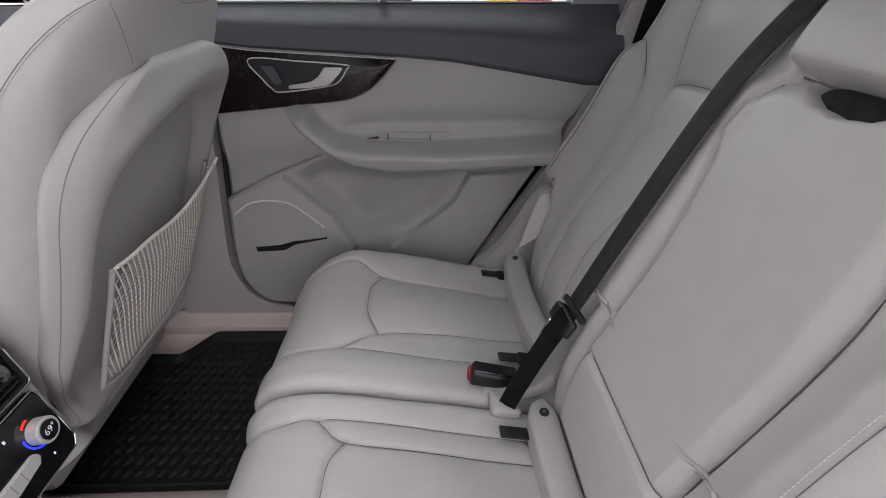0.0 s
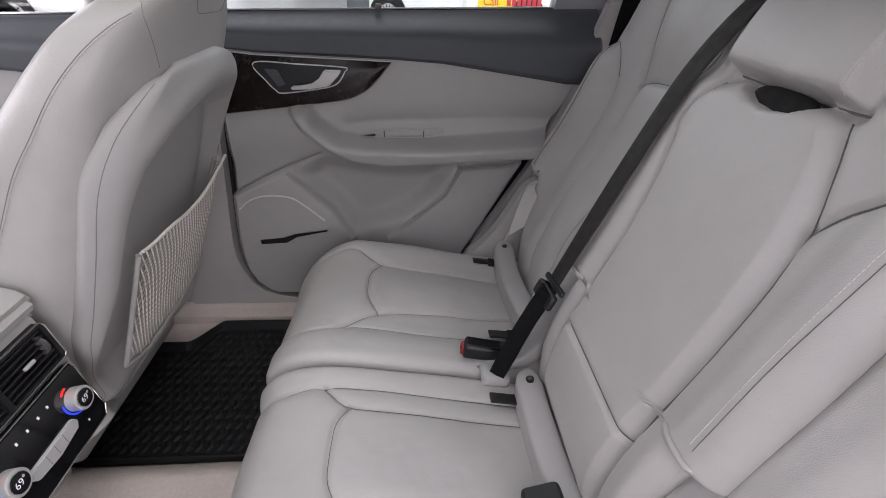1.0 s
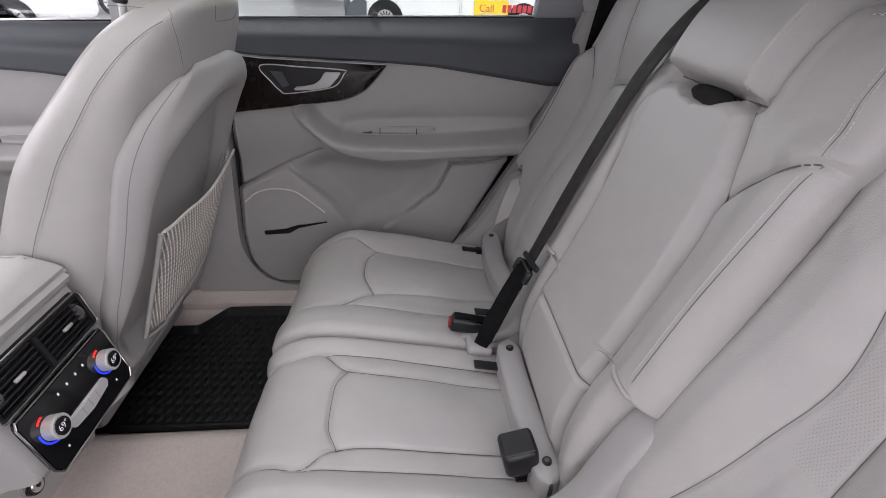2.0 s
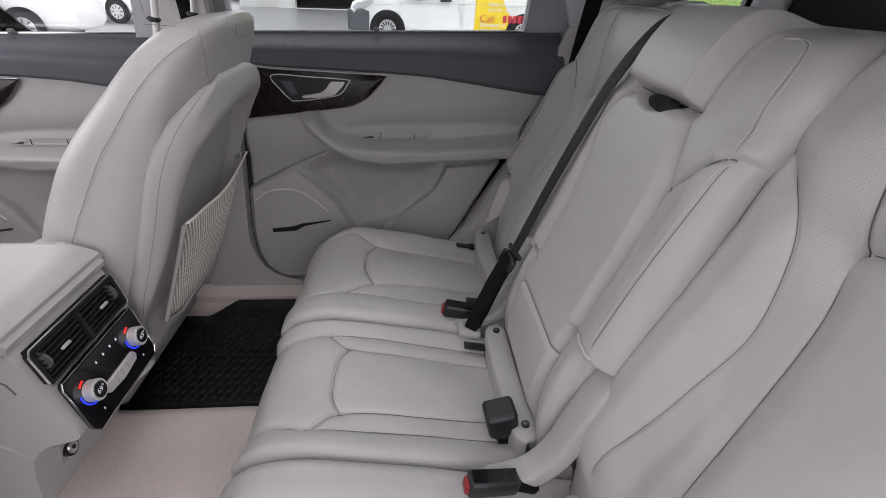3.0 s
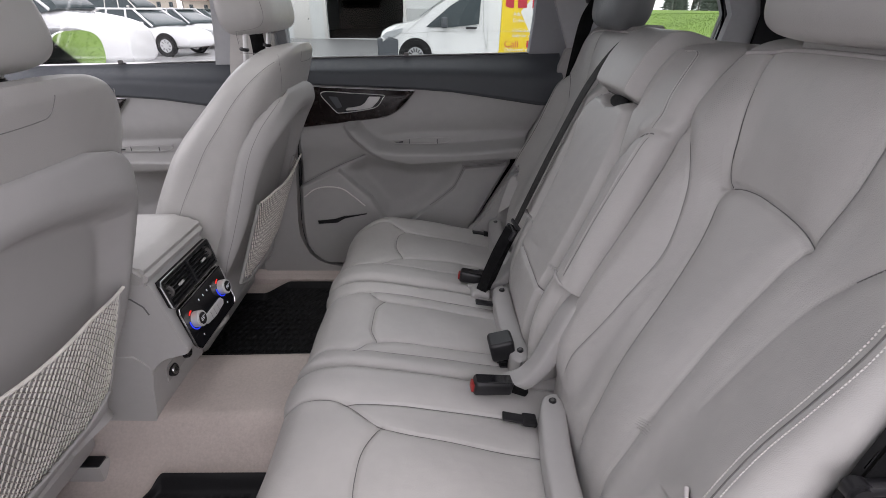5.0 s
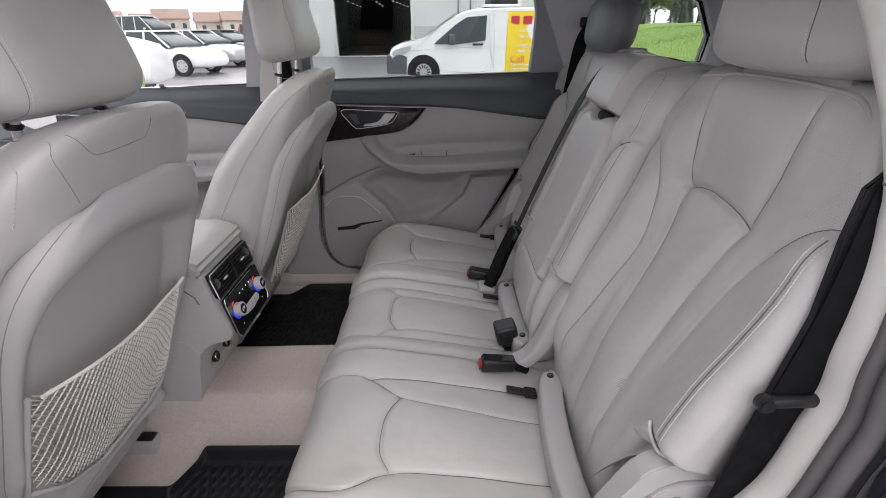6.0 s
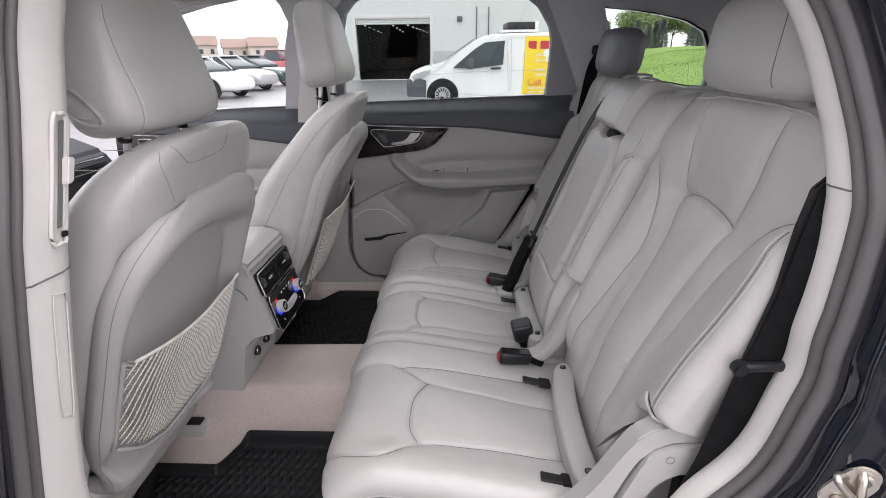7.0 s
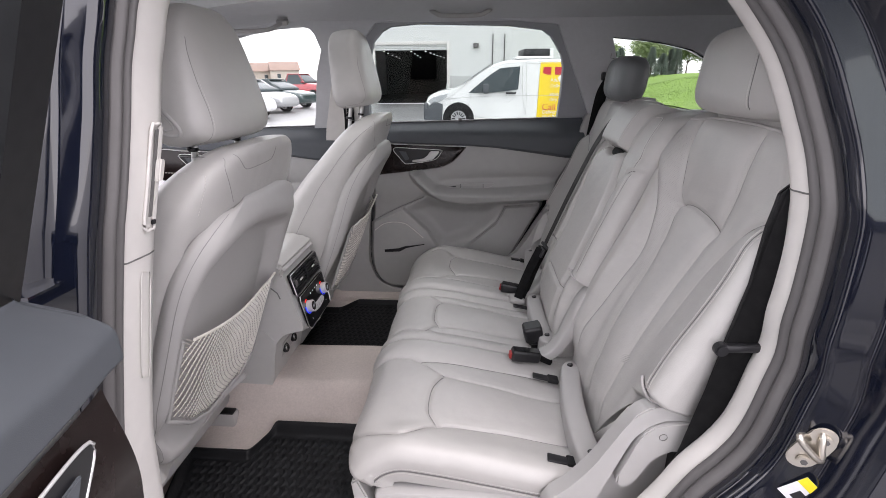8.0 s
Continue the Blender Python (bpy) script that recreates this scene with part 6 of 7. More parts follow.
for k in range(3):
    part("text_bar", rbox(0.03, 0.003, 0.0012, 0.0003, 1, m1 @ pose(0.018, -0.002 - 0.007 * k, 0.0004)), RUBBER, lb)

# luggage bay and tailgate close the car behind the seats
tagged(part("luggage_floor", box(0.25, 1.5, -0.80, 0.80, 0.62, 0.66, 0.01), BLACK), "dark luggage bay floor", "floor", kind="structure")
tg = [(-0.80, 0.40), (0.80, 0.40), (0.80, 1.15), (0.66, 1.62), (-0.66, 1.62), (-0.80, 1.15)]
tagged(part("tailgate", plate(tg, [[(-0.68, 1.18), (0.68, 1.18), (0.58, 1.54), (-0.58, 1.54)]], lambda a, b, d: (1.52 - 0.35 * max(0, b - 1.1) + d, a, b), 0.05), DARK), "dark tailgate with its window opening", "tailgate", kind="structure")

# dashboard and firewall close the car in front
dash = thing("dashboard", "grey and black dashboard with air vents", "dashboard")
dp = [(-2.25, 0.35), (-1.95, 0.35), (-1.86, 0.70), (-1.82, 0.95), (-1.86, 1.02), (-2.0, 1.08), (-2.30, 1.12)]
part("dash_body", prism(dp, lambda a, b, d: (a, -0.80 + d, b), 1.6, 0.02), DARK, dash)
for k in range(4):
    part("vent_slat", box(-1.825, -1.812, -0.72, 0.72, 0.93 + 0.022 * k, 0.938 + 0.022 * k, 0.002), CHROME if k % 2 else BLACK, dash)


def side_mirror(s):
    ob = thing("wing_mirror", "black wing mirror with rain drops outside the front window", "mirror")
    c = np.array((-1.66, s * 1.04, 1.205))
    part("housing", blob("housing", c + np.array((-0.05, 0, 0)), (0.07, 0.160, 0.092), 0.6, 0.6, (0, 0, 0), 24, 40), GLOSSY, ob)
    pl = [(c[1] + 0.146 * np.sign(math.cos(t)) * abs(math.cos(t)) ** 0.7, c[2] + 0.080 * np.sign(math.sin(t)) * abs(math.sin(t)) ** 0.7) for t in np.linspace(0, 2 * np.pi, 40, endpoint=False)]
    part("mirror_glass", prism(pl, lambda a, b, d: (c[0] + 0.012 + d + 0.02 * s * (a - c[1]), a, b), 0.012), MIRROR, ob, "rounded mirror glass")
    part("mirror_arm", tube("mirror_arm", [(c[0] - 0.06, s * 0.86, 1.15), (c[0] - 0.06, s * 0.93, 1.16)], 0.03, 10), GLOSSY, ob)


side_mirror(1)


# ---- outside ----
ASPHALT = mat("wet_asphalt", (0.19, 0.19, 0.192), 0.34, vary=0.25, scales=(0.25, 6), bump=((40, 0.3, "noise"),))
GRASS = mat("grass", (0.15, 0.25, 0.035), 0.85, vary=0.35, scales=(0.35, 4), bump=((25, 0.8, "noise"),))
BLADE = mat("grass_blades", (0.16, 0.27, 0.04), 0.7, vary=0.3, scales=(0.4, 8))
SIDING = mat("pale_siding", (0.62, 0.63, 0.62), 0.6, vary=0.05, scales=(0.3, 3), bump=((8, 0.05, "noise"),))
BLOCK = mat("painted_block", (0.42, 0.43, 0.42), 0.7, vary=0.08, scales=(0.4, 5))
VANW = mat("white_van_paint", (0.78, 0.78, 0.77), 0.25, vary=0.03, coat=0.6)
VANY = mat("yellow_vinyl", (0.85, 0.62, 0.01), 0.35, vary=0.03)
VANR = mat("red_vinyl", (0.55, 0.03, 0.05), 0.4)
CARGLASS = mat("car_window_dark", (0.045, 0.06, 0.065), 0.12, vary=0.2, spec=0.25)
TYRE = mat("tyre_rubber", (0.018, 0.018, 0.019), 0.8)
RIM = mat("alloy_rim", (0.55, 0.55, 0.56), 0.35, 0.9)
LAMPG = mat("headlamp_glass", (0.45, 0.47, 0.48), 0.1, vary=0.2, coat=0.8)
SPRUCE = mat("spruce_needles", (0.16, 0.20, 0.165), 0.8, vary=0.3, scales=(0.6, 6))
LEAVES = mat("tree_leaves", (0.22, 0.28, 0.13), 0.75, vary=0.35, scales=(0.6, 6))
BARK = mat("bark", (0.12, 0.10, 0.085), 0.9, vary=0.2, bump=((30, 0.5, "noise"),))
CEILLAMP = glow("hall_lamps", (1, 1, 1), 0.7)

g = np.linspace(-1, 1, 121)
gx, gy = np.meshgrid(np.sign(g) * (np.abs(g) ** 2.2) * 900, np.sign(g) * (np.abs(g) ** 2.2) * 900, indexing="ij")
gz = 0.02 * np.sin(gx * 0.21 + 1) * np.sin(gy * 0.17) * smooth(8, 20, np.hypot(gx, gy)) - 0.012
tagged(part("ground", sheet("ground", np.stack([gx, gy, gz], -1)), ASPHALT), "wet grey asphalt of the car park", "ground", kind="structure")

# grassy bank
hx = np.linspace(0, 1, 150)[:, None]
hy = np.linspace(3.0, 75, 150)[None]
left = 3.4 + 0.05 * hy + 0.5 * np.sin(hy * 0.3) + 2.5 * smooth(22, 40, hy)
HX = left + hx ** 1.6 * 90
HY = hy + 0 * hx


def bank(X, Y):
    d = X - (3.4 + 0.05 * Y + 0.5 * np.sin(Y * 0.3) + 2.5 * smooth(22, 40, Y))
    return 1.30 * smooth(0, 9, d) * (0.75 + 0.012 * np.minimum(Y, 40)) + 0.010 * np.maximum(d - 6, 0) + 0.08 * np.sin(X * 0.6 + 1) * np.sin(Y * 0.43) * smooth(0, 3, d) - 0.03


tagged(part("grass_bank", sheet("grass_bank", np.stack([HX, HY, bank(HX, HY)], -1)), GRASS), "bright green grassy bank beside the car park", "grass bank", kind="structure")
rng = np.random.default_rng(5)
n = 26000
by = 4 + 30 * rng.random(n) ** 1.3
bd = 0.3 + 11 * rng.random(n)
bx = 3.4 + 0.05 * by + 0.5 * np.sin(by * 0.3) + 2.5 * smooth(22, 40, by) + bd
bz = bank(bx, by)
hgt = 0.03 + 0.04 * rng.random(n)
an = rng.random(n) * 6.28
wd = 0.008 + 0.012 * rng.random(n)
lean = rng.normal(0, 0.05, (n, 2))
V = np.empty((n, 3, 3))
V[:, 0] = np.stack([bx - wd * np.cos(an), by - wd * np.sin(an), bz - 0.02], 1)
V[:, 1] = np.stack([bx + wd * np.cos(an), by + wd * np.sin(an), bz - 0.02], 1)
V[:, 2] = np.stack([bx + lean[:, 0], by + lean[:, 1], bz + hgt], 1)
tagged(part("grass", to_mesh("grass", V.reshape(-1, 3), [(3 * i, 3 * i + 1, 3 * i + 2) for i in range(n)], False), BLADE), "long green grass on the bank", "grass", kind="stuff")


# warehouse
def warehouse():
    ob = thing("warehouse", "pale warehouse with an open dark roller door", "building")
    y = 28.0
    wall = [(-9.2, -0.02), (5.6, -0.02), (5.6, 7.0), (-9.2, 7.0)]
    hole = [(-6.30, 0.02), (-2.08, 0.02), (-2.08, 3.22), (-6.30, 3.22)]
    part("wall", plate(wall, [hole], lambda a, b, d: (a, y + d, b), 0.3), SIDING, ob)
    part("side_wall", box(5.3, 5.6, y + 0.3, y + 18, 0, 7.0, 0.02), SIDING, ob)
    part("side_wall", box(-9.2, -8.9, y + 0.3, y + 18, 0, 7.0, 0.02), SIDING, ob)
    part("roof", box(-9.4, 5.8, y - 0.2, y + 18, 7.0, 7.25, 0.05), BLOCK, ob)
    # hall back, ceiling and floor are near-black: indoor shade set by colour
    part("hall_shade_back", plate([(-9.0, -0.05), (5.3, -0.05), (5.3, 5.0), (-9.0, 5.0)], [], lambda a, b, d: (a, y + 17.5 + d, b), 0.1), VOID, ob)
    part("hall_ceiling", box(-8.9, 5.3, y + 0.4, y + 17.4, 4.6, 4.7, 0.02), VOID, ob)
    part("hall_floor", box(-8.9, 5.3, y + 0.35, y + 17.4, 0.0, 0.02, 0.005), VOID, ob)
    for x0, run, n in ((-6.5, -0.06, 5), (-4.7, -0.05, 4), (-3.75, 0.045, 6)):
        for k in range(n):
            q = 4.0 + 13.0 * k / n + 0.3 * math.sin(5 * k + x0)
            lamp = part("hall_lamp", rbox(0.11, 0.11, 0.06, 0.015, 1, pose(x0 + run * (q - 4), y + q, 3.1)), CEILLAMP, ob, "small bright hall lamp")
            part("rod", box(x0 + run * (q - 4) - 0.01, x0 + run * (q - 4) + 0.01, y + q - 0.01, y + q + 0.01, 3.13, 4.6, 0.002), VOID, lamp)
    d = part("roller_door", box(-6.30, -2.08, y + 0.05, y + 0.12, 2.95, 3.24, 0.01), BLOCK, ob, "rolled-up door curtain")
    for k in range(3):
        part("slat", box(-6.28, -2.10, y + 0.04, y + 0.06, 2.97 + 0.09 * k, 3.04 + 0.09 * k, 0.006), SIDING, d)
    for a, b, c, e in ((-6.48, -6.30, 0, 3.42), (-2.08, -1.90, 0, 3.42), (-6.299, -2.081, 3.24, 3.42)):
        part("door_frame", box(a, b, y - 0.04, y + 0.02, c, e, 0.01), TRIM, ob)
    part("base_course", box(-1.88, 5.6, y - 0.06, y - 0.002, 0, 1.55, 0.01), BLOCK, ob, "grey painted block base course")
    for x in (0.55, 1.22):
        part("conduit", tube("conduit", [(x, y - 0.05, 1.5), (x, y - 0.05, 3.75)], 0.028, 8), RUBBER, ob, "dark vertical conduit")
    part("wall_light", box(-0.55, -0.25, y - 0.15, y, 3.05, 3.3, 0.02), RUBBER, ob, "small dark wall light")
    dr = part("side_door", box(-8.2, -7.2, y - 0.03, y + 0.01, 0, 2.1, 0.01), TRIM, ob, "pale personnel door")
    part("door_knob", cyl(0.04, 0.06, pose(-7.3, y - 0.05, 1.0, 90), 12), RUBBER, dr)
    part("post", cyl(0.08, 1.1, pose(-2.0, y - 0.6, 0.55), 14), SIDING, ob)
    return ob


warehouse()


def wheel(parent, m, r=0.32, w=0.21, spokes=9):
    ty = part("wheel", cyl(r, w, m, 36, 0.03), TYRE, parent)
    part("rim", cyl(r * 0.68, w + 0.012, m, 32, 0.01), RIM, ty)
    for k in range(spokes):
        a = 2 * math.pi * k / spokes
        part("rim_slot", rbox(r * 0.30, r * 0.13, w + 0.018, 0.008, 1, m @ pose(0, 0, 0, 0, 0, math.degrees(a)) @ pose(r * 0.44, 0, 0)), BLACK, ty)
    part("hub", cyl(r * 0.16, w + 0.04, m, 16), RIM, ty)


def put_text(name, body, size, m, material, parent):
    c = bpy.data.curves.new(name, "FONT")
    c.body, c.size, c.extrude = body, size, 0.002
    c.materials.append(material)
    t = new(name, c)
    t.parent = parent
    t.matrix_local = m
    return t


def van():
    ob = thing("delivery_van", "white delivery van with a yellow lettered panel", "van")
    W = 1.93
    prof = [(0.02, 0.30), (0.0, 0.55), (0.04, 0.80), (0.12, 0.93), (0.45, 1.07), (1.02, 1.18), (1.45, 1.46), (1.85, 1.71), (2.2, 1.84), (2.6, 1.885), (3.6, 1.90), (4.95, 1.88), (5.08, 1.75), (5.13, 0.95), (5.12, 0.35), (4.6, 0.26), (1.4, 0.26)]
    n = 27
    ks = np.linspace(-1, 1, n)
    P = []
    for k in ks:
        e = (abs(k) ** 8)
        row = []
        for x, z in spline(prof, 110, True):
            tum = 0.11 * smooth(0.95, 1.9, z)
            yy = k * (W / 2 - tum)
            sx = x + (0.10 + 0.16 * max(0, 1 - x)) * abs(k) ** 4 * (x < 1.2) * (1 - x / 1.2)
            zz = z - 0.06 * e * smooth(1.5, 1.9, z)
            row.append((sx, yy, zz))
        P.append(row)
    part("body", sheet("body", np.array(P), True, True), VANW, ob)
    S = lambda z: -(W / 2 - 0.11 * smooth(0.95, 1.9, z)) - 0.004

    def on_side(poly, name, material, lift=0.006, label="", parent=None):
        return part(name, prism(poly, lambda a, b, d: (a, S(b) + 0.004 - d, b), lift), material, parent or ob, label)

    on_side([(1.24, 1.02), (1.50, 1.23), (1.85, 1.50), (2.12, 1.66), (2.66, 1.70), (2.62, 1.10), (1.90, 1.02)], "side_window", CARGLASS, 0.008, "dark cab side window")
    part("windscreen", prism([(-0.72, 0), (0.72, 0), (0.60, 0.92), (-0.60, 0.92)], lambda a, b, d: (1.10 + b * 0.86 - d * 0.5, a, 1.255 + 0.545 * b + 0.012 + d), 0.01), CARGLASS, ob)
    on_side([(0.0, 0.30), (0.06, 0.62), (0.28, 0.80), (0.52, 0.72), (0.50, 0.36), (0.50, 0.28)], "bumper", DARK, 0.02, "dark grey plastic bumper")
    part("grille", box(-0.035, 0.10, -0.80, 0.80, 0.30, 0.74, 0.03), DARK, ob)
    on_side([(0.10, 0.80), (0.22, 0.90), (0.66, 1.0), (0.62, 0.90), (0.42, 0.78), (0.20, 0.72)], "headlamp", LAMPG, 0.02, "clear headlamp")
    for cx in (0.96, 4.45):
        on_side([(cx + 0.44 * math.cos(a), 0.33 + 0.44 * math.sin(a)) for a in np.linspace(-0.15, math.pi + 0.15, 20)], "wheel_arch", VOID, 0.010)
        for s in (-1, 1):
            wheel(ob, pose(cx, s * (W / 2 - 0.10), 0.33, 90), 0.33, 0.22, 14)
    mi = part("door_mirror", rbox(0.16, 0.22, 0.26, 0.04, 3, pose(1.72, -W / 2 - 0.10, 1.13)), DARK, ob, "dark door mirror")
    part("mirror_stem", box(1.70, 1.80, -W / 2 - 0.02, -W / 2 + 0.05, 1.00, 1.06, 0.01), RUBBER, mi)
    for line in ([(1.30, 0.98), (1.34, 0.42), (2.70, 0.36), (2.74, 1.02), (2.72, 1.74)], [(2.83, 1.80), (2.86, 1.0), (2.86, 0.32)], [(2.86, 1.78), (4.9, 1.78)], [(0.62, 0.86), (1.6, 0.92), (2.8, 0.94), (5.0, 0.93)]):
        q = spline(line, 40)
        part("panel_gap", tube("panel_gap", [(a, S(b) - 0.001, b) for a, b in q], 0.005, 5), BLOCK, ob)
    on_side([(2.28, 0.98), (2.56, 0.98), (2.56, 1.03), (2.28, 1.03)], "door_handle", BLACK, 0.03)
    on_side([(3.22, 1.80), (5.02, 1.80), (5.02, 0.32), (3.16, 0.32), (3.20, 0.95)], "side_graphic", VANY, 0.007, "yellow vinyl side panel with print")
    ac = part("roof_unit", rbox(0.75, 1.1, 0.22, 0.03, 2, pose(3.15, 0, 2.06)), BLACK, ob, "black roof cooling unit")
    part("unit_base", rbox(1.0, 1.2, 0.07, 0.02, 2, pose(3.1, 0, 1.94)), VANW, ac)
    part("unit_side", rbox(0.10, 1.12, 0.24, 0.02, 2, pose(3.56, 0, 2.06)), VANW, ac)
    P0 = lambda x, z: pose(x, S(z) - 0.012, z, 90 - 4, 0, 0)
    for x, w in ((3.30, 0.22), (3.62, 0.24), (4.00, 0.20), (4.30, 0.5)):
        part("logo_bar", rbox(w, 0.004, 0.20, 0.004, 1, pose(x + w / 2, S(1.6) - 0.010, 1.58)), VANR, ob)
    put_text("sign_text", "Adult Day", 0.13, P0(3.50, 1.30), VANW, ob)
    put_text("sign_text", "Delivered Meals", 0.13, P0(3.50, 1.15), VANW, ob)
    put_text("sign_text", "FREE, fresh meals", 0.12, P0(3.50, 0.92), VANW, ob)
    put_text("sign_text", "daily for eligible", 0.12, P0(3.50, 0.80), VANW, ob)
    put_text("sign_text", "Call", 0.25, P0(3.30, 0.55), VANR, ob)
    for k in range(7):
        part("number_bar", rbox(0.10, 0.004, 0.17, 0.003, 1, pose(3.95 + 0.13 * k, S(0.6) - 0.010, 0.63)), VANR, ob)
    put_text("sign_text", "Delivered to", 0.13, P0(3.32, 0.45), VANW, ob)
    put_text("sign_text", "your home", 0.13, P0(3.32, 0.34), VANW, ob)
    ob.matrix_world = pose(-1.80, 13.35, 0, 0, 0, 3)
    return ob


van()


def parked_car(name, label, category, L, H, paint, m, boxy=0.0, pickup=False):
    ob = thing(name, label, category, "parked cars")
    W = 1.78
    hb = 0.66 * H
    low = [(-0.5, 0.30, hb * 0.80), (-0.48, 0.24, hb * 0.92), (-0.40, 0.22, hb * 0.98), (-0.2, 0.20, hb), (0.1, 0.20, hb), (0.25, 0.20, hb * 0.97), (0.42, 0.22, hb * 0.86), (0.485, 0.25, hb * 0.74), (0.5, 0.32, hb * 0.60)]
    r = spline(low, 50)
    ang = np.linspace(0, 2 * np.pi, 40, endpoint=False)
    pw = lambda x, e: np.sign(x) * np.abs(x) ** e
    P = [np.stack([np.full(40, t * L), pw(np.cos(ang), 0.35) * W / 2 * (1 - 0.18 * (abs(t) / 0.5) ** 6), (b + c) / 2 + pw(np.sin(ang), 0.4) * (c - b) / 2], 1) for t, b, c in r]
    part("body", sheet("body", np.array(P), True, True), paint, ob)
    x0, x1 = (-0.12, 0.2) if pickup else (-0.47 + 0.06 * (1 - boxy), 0.24)
    cab = [(x0, 0.0), (x0 + 0.05 + 0.10 * (1 - boxy), 0.86), (x0 + 0.22, 1.0), (0.02, 1.0), (0.08, 0.92), (x1, 0.0)]
    if pickup:
        cab = [(x0, 0.0), (x0 + 0.01, 0.95), (x0 + 0.05, 1.0), (0.06, 1.0), (0.09, 0.94), (x1, 0.0)]
    n = 21
    rows = []
    for k in np.linspace(-1, 1, n):
        rows.append([(a * L, k * (W / 2 - 0.05 - 0.16 * b), hb - 0.06 + b * (H - hb + 0.04) - 0.03 * abs(k) ** 6 * b) for a, b in spline(cab, 50, True)])
    part("cabin_glass", sheet("cabin_glass", np.array(rows), True, True), CARGLASS, ob, "dark car windows")
    top = [(a, b) for a, b in spline(cab, 90, True) if b > 0.90]
    rx0, rx1 = min(a for a, b in top) * L, max(a for a, b in top) * L
    part("roof", rbox(rx1 - rx0 + 0.05, W - 0.40, 0.06, 0.025, 3, pose((rx0 + rx1) / 2, 0, H - 0.01)), paint, ob)
    for s in (-1, 1):
        for a0, a1 in (((x0 + 0.01, x0 + 0.16), (0.235, 0.08), (0.02, 0.01), (-0.16, -0.15)) if not pickup else ((x0 + 0.005, x0 + 0.02), (0.19, 0.08))):
            part("pillar", tube("pillar", [(a0 * L, s * (W / 2 - 0.045), hb - 0.04), (a1 * L, s * (W / 2 - 0.205), H - 0.03)], 0.035, 8), paint, ob)
        for t in (-0.31, 0.32):
            wheel(ob, pose(t * L, s * (W / 2 - 0.09), 0.31, 90), 0.31, 0.2, 8)
            part("wheel_arch", cyl(0.37, 0.02, pose(t * L, s * (W / 2 - 0.012), 0.33, 90), 28), VOID, ob)
        part("headlamp", rbox(0.20, 0.34, 0.13, 0.04, 2, pose(0.462 * L, s * 0.58, hb * 0.66)), LAMPG, ob)
        part("door_mirror", rbox(0.12, 0.16, 0.12, 0.04, 2, pose(0.16 * L, s * (W / 2 + 0.05), hb + 0.04)), paint, ob)
        part("door_gap", tube("door_gap", [(0.0, s * (W / 2 + 0.001), hb - 0.08), (0.0, s * (W / 2 + 0.001), 0.30)], 0.008, 5), SEAM, ob)
    part("grille", rbox(0.06, 0.7, 0.16, 0.03, 2, pose(0.485 * L, 0, hb * 0.60)), BLACK, ob)
    ob.matrix_world = m
    return ob


CW = mat("white_car_paint", (0.75, 0.75, 0.76), 0.2, vary=0.02, coat=0.8)
CS = mat("silver_car_paint", (0.50, 0.51, 0.52), 0.28, 0.5, vary=0.03, coat=0.8)
CG = mat("green_car_paint", (0.045, 0.07, 0.07), 0.25, 0.2, vary=0.05, coat=0.8)
CR = mat("red_car_paint", (0.40, 0.05, 0.06), 0.25, vary=0.05, coat=0.8)
parked_car("parked_car", "white compact hatchback with alloy wheels on the asphalt", "car", 4.2, 1.40, CW, pose(-10.3, 16.95, 0, 0, 0, -8))
parked_car("parked_car", "silver sedan parked behind the white hatchback", "car", 4.4, 1.42, CS, pose(-10.8, 20.6, 0, 0, 0, -10))
parked_car("parked_car", "dark green sedan parked further back", "car", 4.6, 1.42, CG, pose(-11.1, 24.0, 0, 0, 0, -12))
parked_car("pickup_truck", "red pickup truck at the back of the car park", "pickup", 5.2, 1.80, CR, pose(-13.9, 36.0, 0, 0, 0, -14), 0.5, True)
parked_car("parked_van", "white delivery vehicle close to the passenger side", "van", 5.0, 2.1, CW, pose(-9.6, 10.8, 0, 0, 0, 8), 1.0)
parked_car("parked_van", "pale van standing far back", "van", 5.4, 2.3, TRIM, pose(-20.0, 33.0, 0, 0, 0, -10), 1.0)
parked_car("parked_car", "white car high up behind the grass bank", "car", 4.4, 1.45, CW, pose(14.0, 49, 1.72, 0, 0, 4))


def conifer(h, seed):
    r = np.random.default_rng(seed)
    ob = thing("spruce_tree", "blue-green spruce on the skyline of the bank", "tree", "spruces")
    part("trunk", cyl(0.12, h * 0.95, pose(0, 0, h * 0.475), 10, 0, 0.02), BARK, ob)
    verts, faces = [], []
    for i in range(3200):
        t = r.random() ** 0.8
        z = 0.06 * h + t * 0.93 * h
        rad = (0.30 * h * (1 - t) + 0.05) * (0.86 + 0.14 * math.sin(t * 60)) * (0.35 + 0.65 * r.random() ** 0.5)
        a = r.random() * 6.283
        c = np.array((rad * math.cos(a), rad * math.sin(a), z - 0.25 * rad))
        d = np.array((math.cos(a), math.sin(a), -0.35 + 0.3 * r.random()))
        w = np.cross(d, (0, 0, 1)) * 0.5 + r.normal(0, 0.2, 3)
        L = 0.17 + 0.15 * r.random()
        o = len(verts)
        verts += [c - w * L * 0.5, c + d * L * 1.6, c + w * L * 0.5, c + np.array((0, 0, 0.12 * L))]
        faces += [(o, o + 1, o + 3), (o + 1, o + 2, o + 3)]
    part("crown", to_mesh("crown", verts, faces, False), SPRUCE, ob)
    return ob


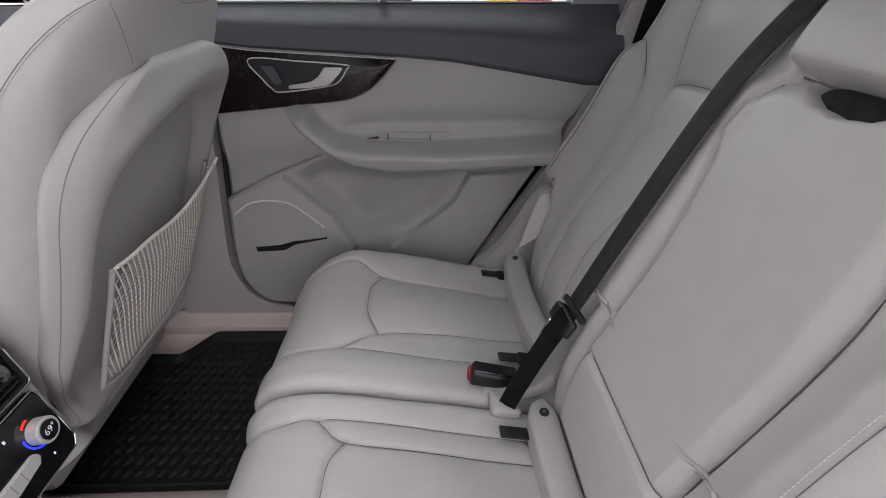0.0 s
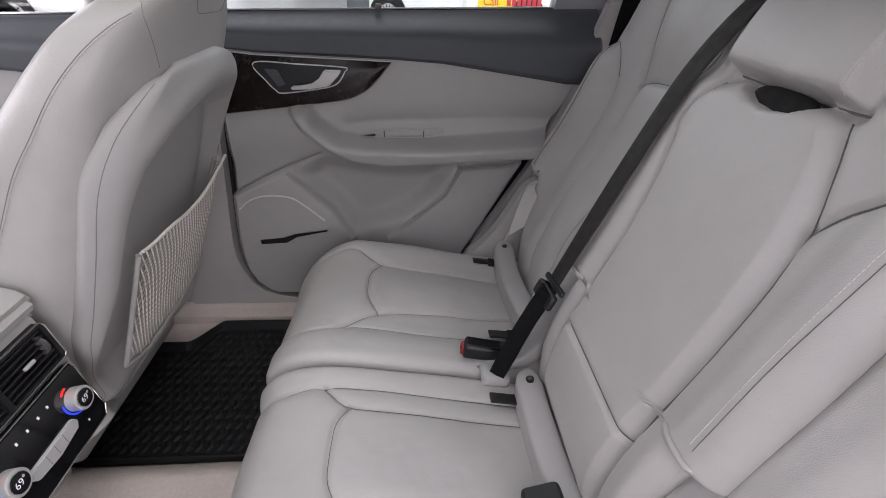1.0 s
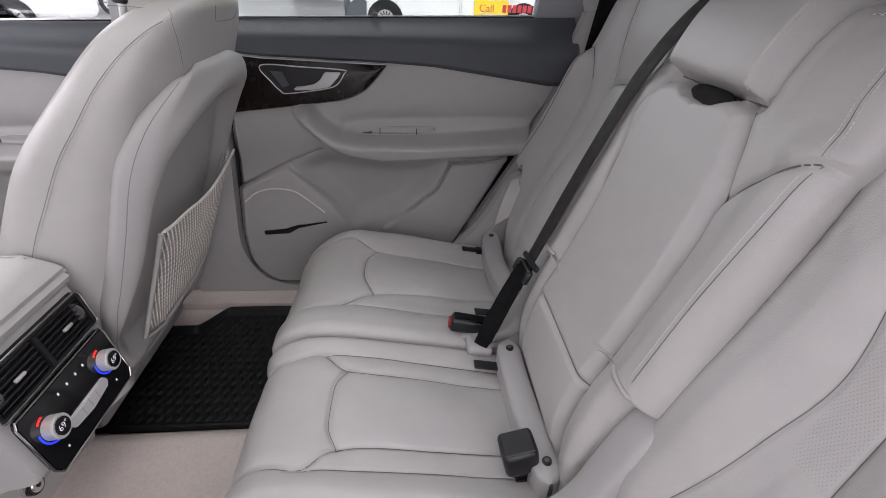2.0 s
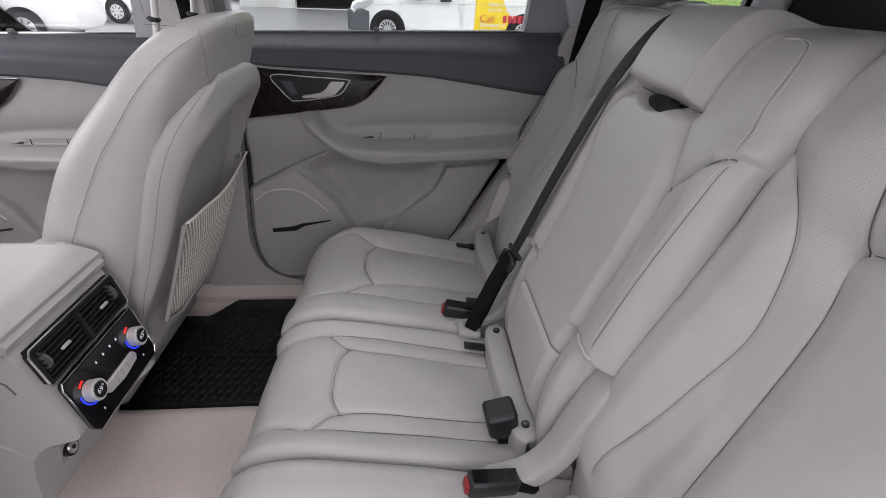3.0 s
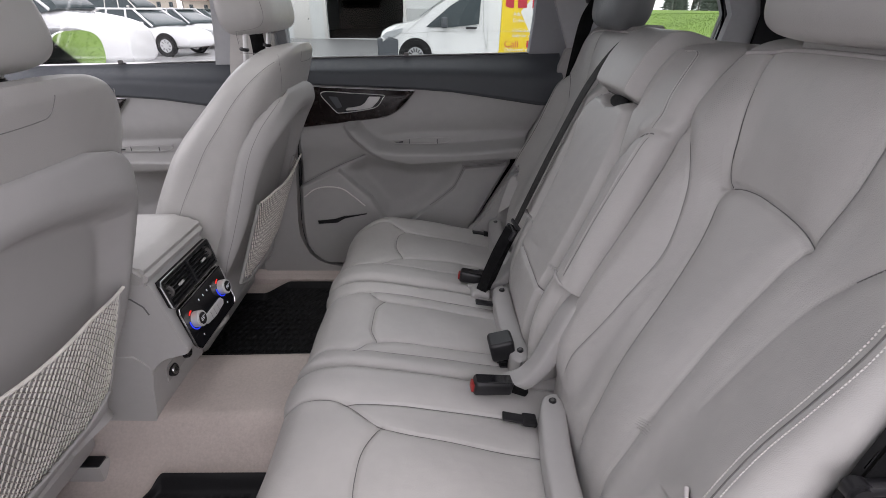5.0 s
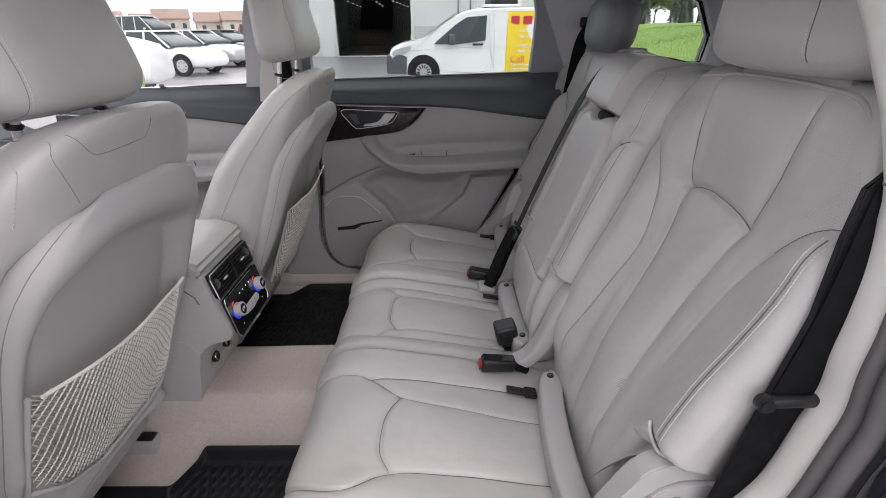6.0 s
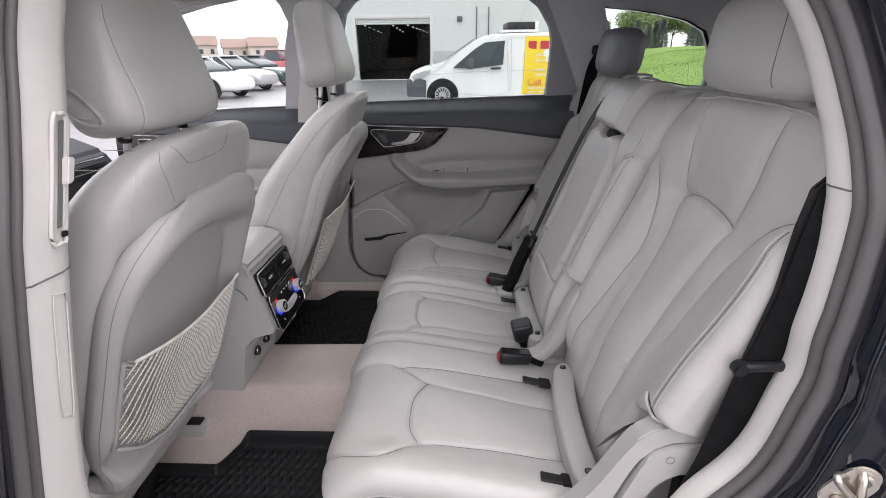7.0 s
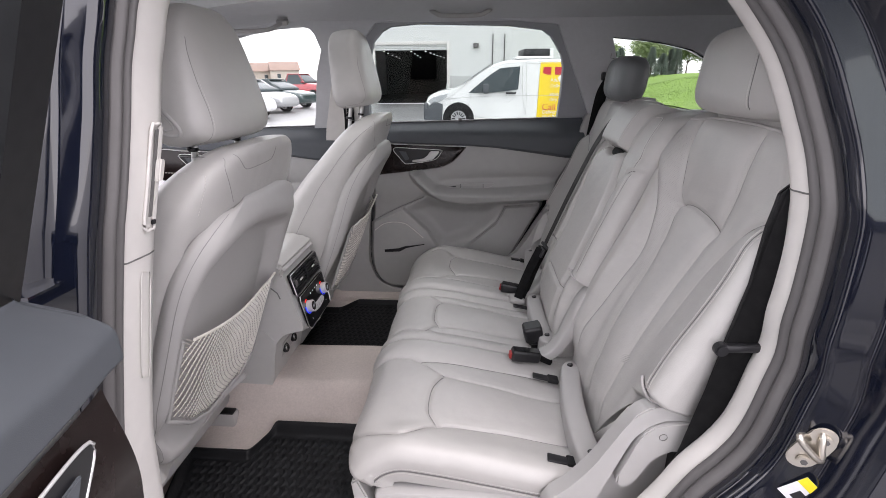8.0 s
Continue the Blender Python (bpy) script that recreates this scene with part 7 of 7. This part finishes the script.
def broadleaf(h, seed):
    r = np.random.default_rng(seed)
    ob = thing("broadleaf_tree", "light green broadleaf tree behind the grass bank", "tree", "broadleaf trees")
    tips = []
    part("trunk", cyl(0.16, h * 0.5, pose(0, 0, h * 0.25), 10, 0, 0.08), BARK, ob)
    for k in range(7):
        a = 6.283 * k / 7 + r.normal(0, 0.2)
        e = np.array((math.cos(a) * h * (0.14 + 0.16 * r.random()), math.sin(a) * h * (0.14 + 0.16 * r.random()), h * (0.55 + 0.33 * r.random())))
        tips.append(e)
        part("limb", tube("limb", spline([(0, 0, h * 0.36), tuple(e * (0.5, 0.5, 0.75)), tuple(e)], 8), np.linspace(0.07, 0.02, 8), 6), BARK, ob)
    tips.append(np.array((0, 0, h * 0.8)))
    verts, faces = [], []
    for i in range(2600):
        c = tips[r.integers(len(tips))] + np.clip(r.normal(0, 1, 3), -1.8, 1.8) * np.array((0.105, 0.105, 0.085)) * h
        u, w = r.normal(0, 1, 3), r.normal(0, 1, 3)
        u /= np.linalg.norm(u)
        w = np.cross(u, w / np.linalg.norm(w))
        L = 0.12 + 0.14 * r.random()
        o = len(verts)
        verts += [c - u * L, c + w * L * 0.6, c + u * L, c - w * L * 0.6]
        faces += [(o, o + 1, o + 2, o + 3)]
    part("crown", to_mesh("crown", verts, faces, False), LEAVES, ob)
    return ob


rt = np.random.default_rng(11)
sp, bl = [conifer(4.2, 1), conifer(4.8, 2)], [broadleaf(6.0, 3), broadleaf(5.4, 4)]
for k in range(34):
    x = 9.0 + 0.9 * k + rt.normal(0, 0.5)
    y = 52 + rt.normal(0, 2.0)
    src = sp[k % 2]
    m = pose(x, y, float(bank(x, y)) - 0.05, 0, 0, 50 * k) @ Matrix.Scale(0.62 + 0.28 * rt.random(), 4)
    if k < 2:
        src.matrix_world = m
    else:
        copy_thing(src, m)
for k in range(26):
    x = 5.0 + 1.4 * k + rt.normal(0, 0.8)
    y = 60 + rt.normal(0, 3.0)
    m = pose(x, y, float(bank(x, y)) - 0.05, 0, 0, 70 * k) @ Matrix.Scale(0.72 + 0.25 * rt.random(), 4)
    if k < 2:
        bl[k].matrix_world = m
    else:
        copy_thing(bl[k % 2], m)
copy_thing(bl[0], pose(-26, 42, -0.02, 0, 0, 30) @ Matrix.Scale(0.42, 4))



def far_house(x, y, w, h, label):
    ob = thing("distant_house", label, "house", "distant houses")
    part("wall", box(-w / 2, w / 2, -4, 4, -0.1, h, 0.05), BEIGE, ob)
    part("roof", prism([(-4.6, h), (4.6, h), (0, h + 2.6)], lambda a, b, d: (-w / 2 - 0.4 + d, a, b), w + 0.8), TILES, ob)
    n = max(2, int(w / 3))
    for k in range(n):
        wx = -w / 2 + (k + 0.5) * w / n
        win = part("window", box(wx - 0.5, wx + 0.5, -4.06, -3.98, 0.45 * h, 0.75 * h, 0.02), CARGLASS, ob)
        part("sill", box(wx - 0.6, wx + 0.6, -4.14, -3.98, 0.42 * h, 0.45 * h, 0.01), TRIM, win)
    ob.matrix_world = pose(x, y, 0, 0, 0, 28)
    return ob


BEIGE = mat("beige_render", (0.45, 0.40, 0.34), 0.8, vary=0.08, scales=(0.2, 3))
TILES = mat("brown_roof_tiles", (0.24, 0.17, 0.14), 0.8, vary=0.15, scales=(0.4, 5))
for k in range(5):
    far_house(-98 + 9.5 * k, 150 + 3 * (k % 2), (8.0, 7.0, 9.0, 7.5, 8.0)[k], (4.2, 3.6, 4.6, 3.8, 4.0)[k], "beige house with a brown roof far behind the car park")

# road wheels carry the car
for wx in (-2.35, 0.78):
    for s in (-1, 1):
        rw = thing("road_wheel", "black tyre on a silver alloy rim under the car", "wheel", "road wheels")
        wheel(rw, pose(wx, s * 0.80, 0.375, 90), 0.385, 0.25, 10)
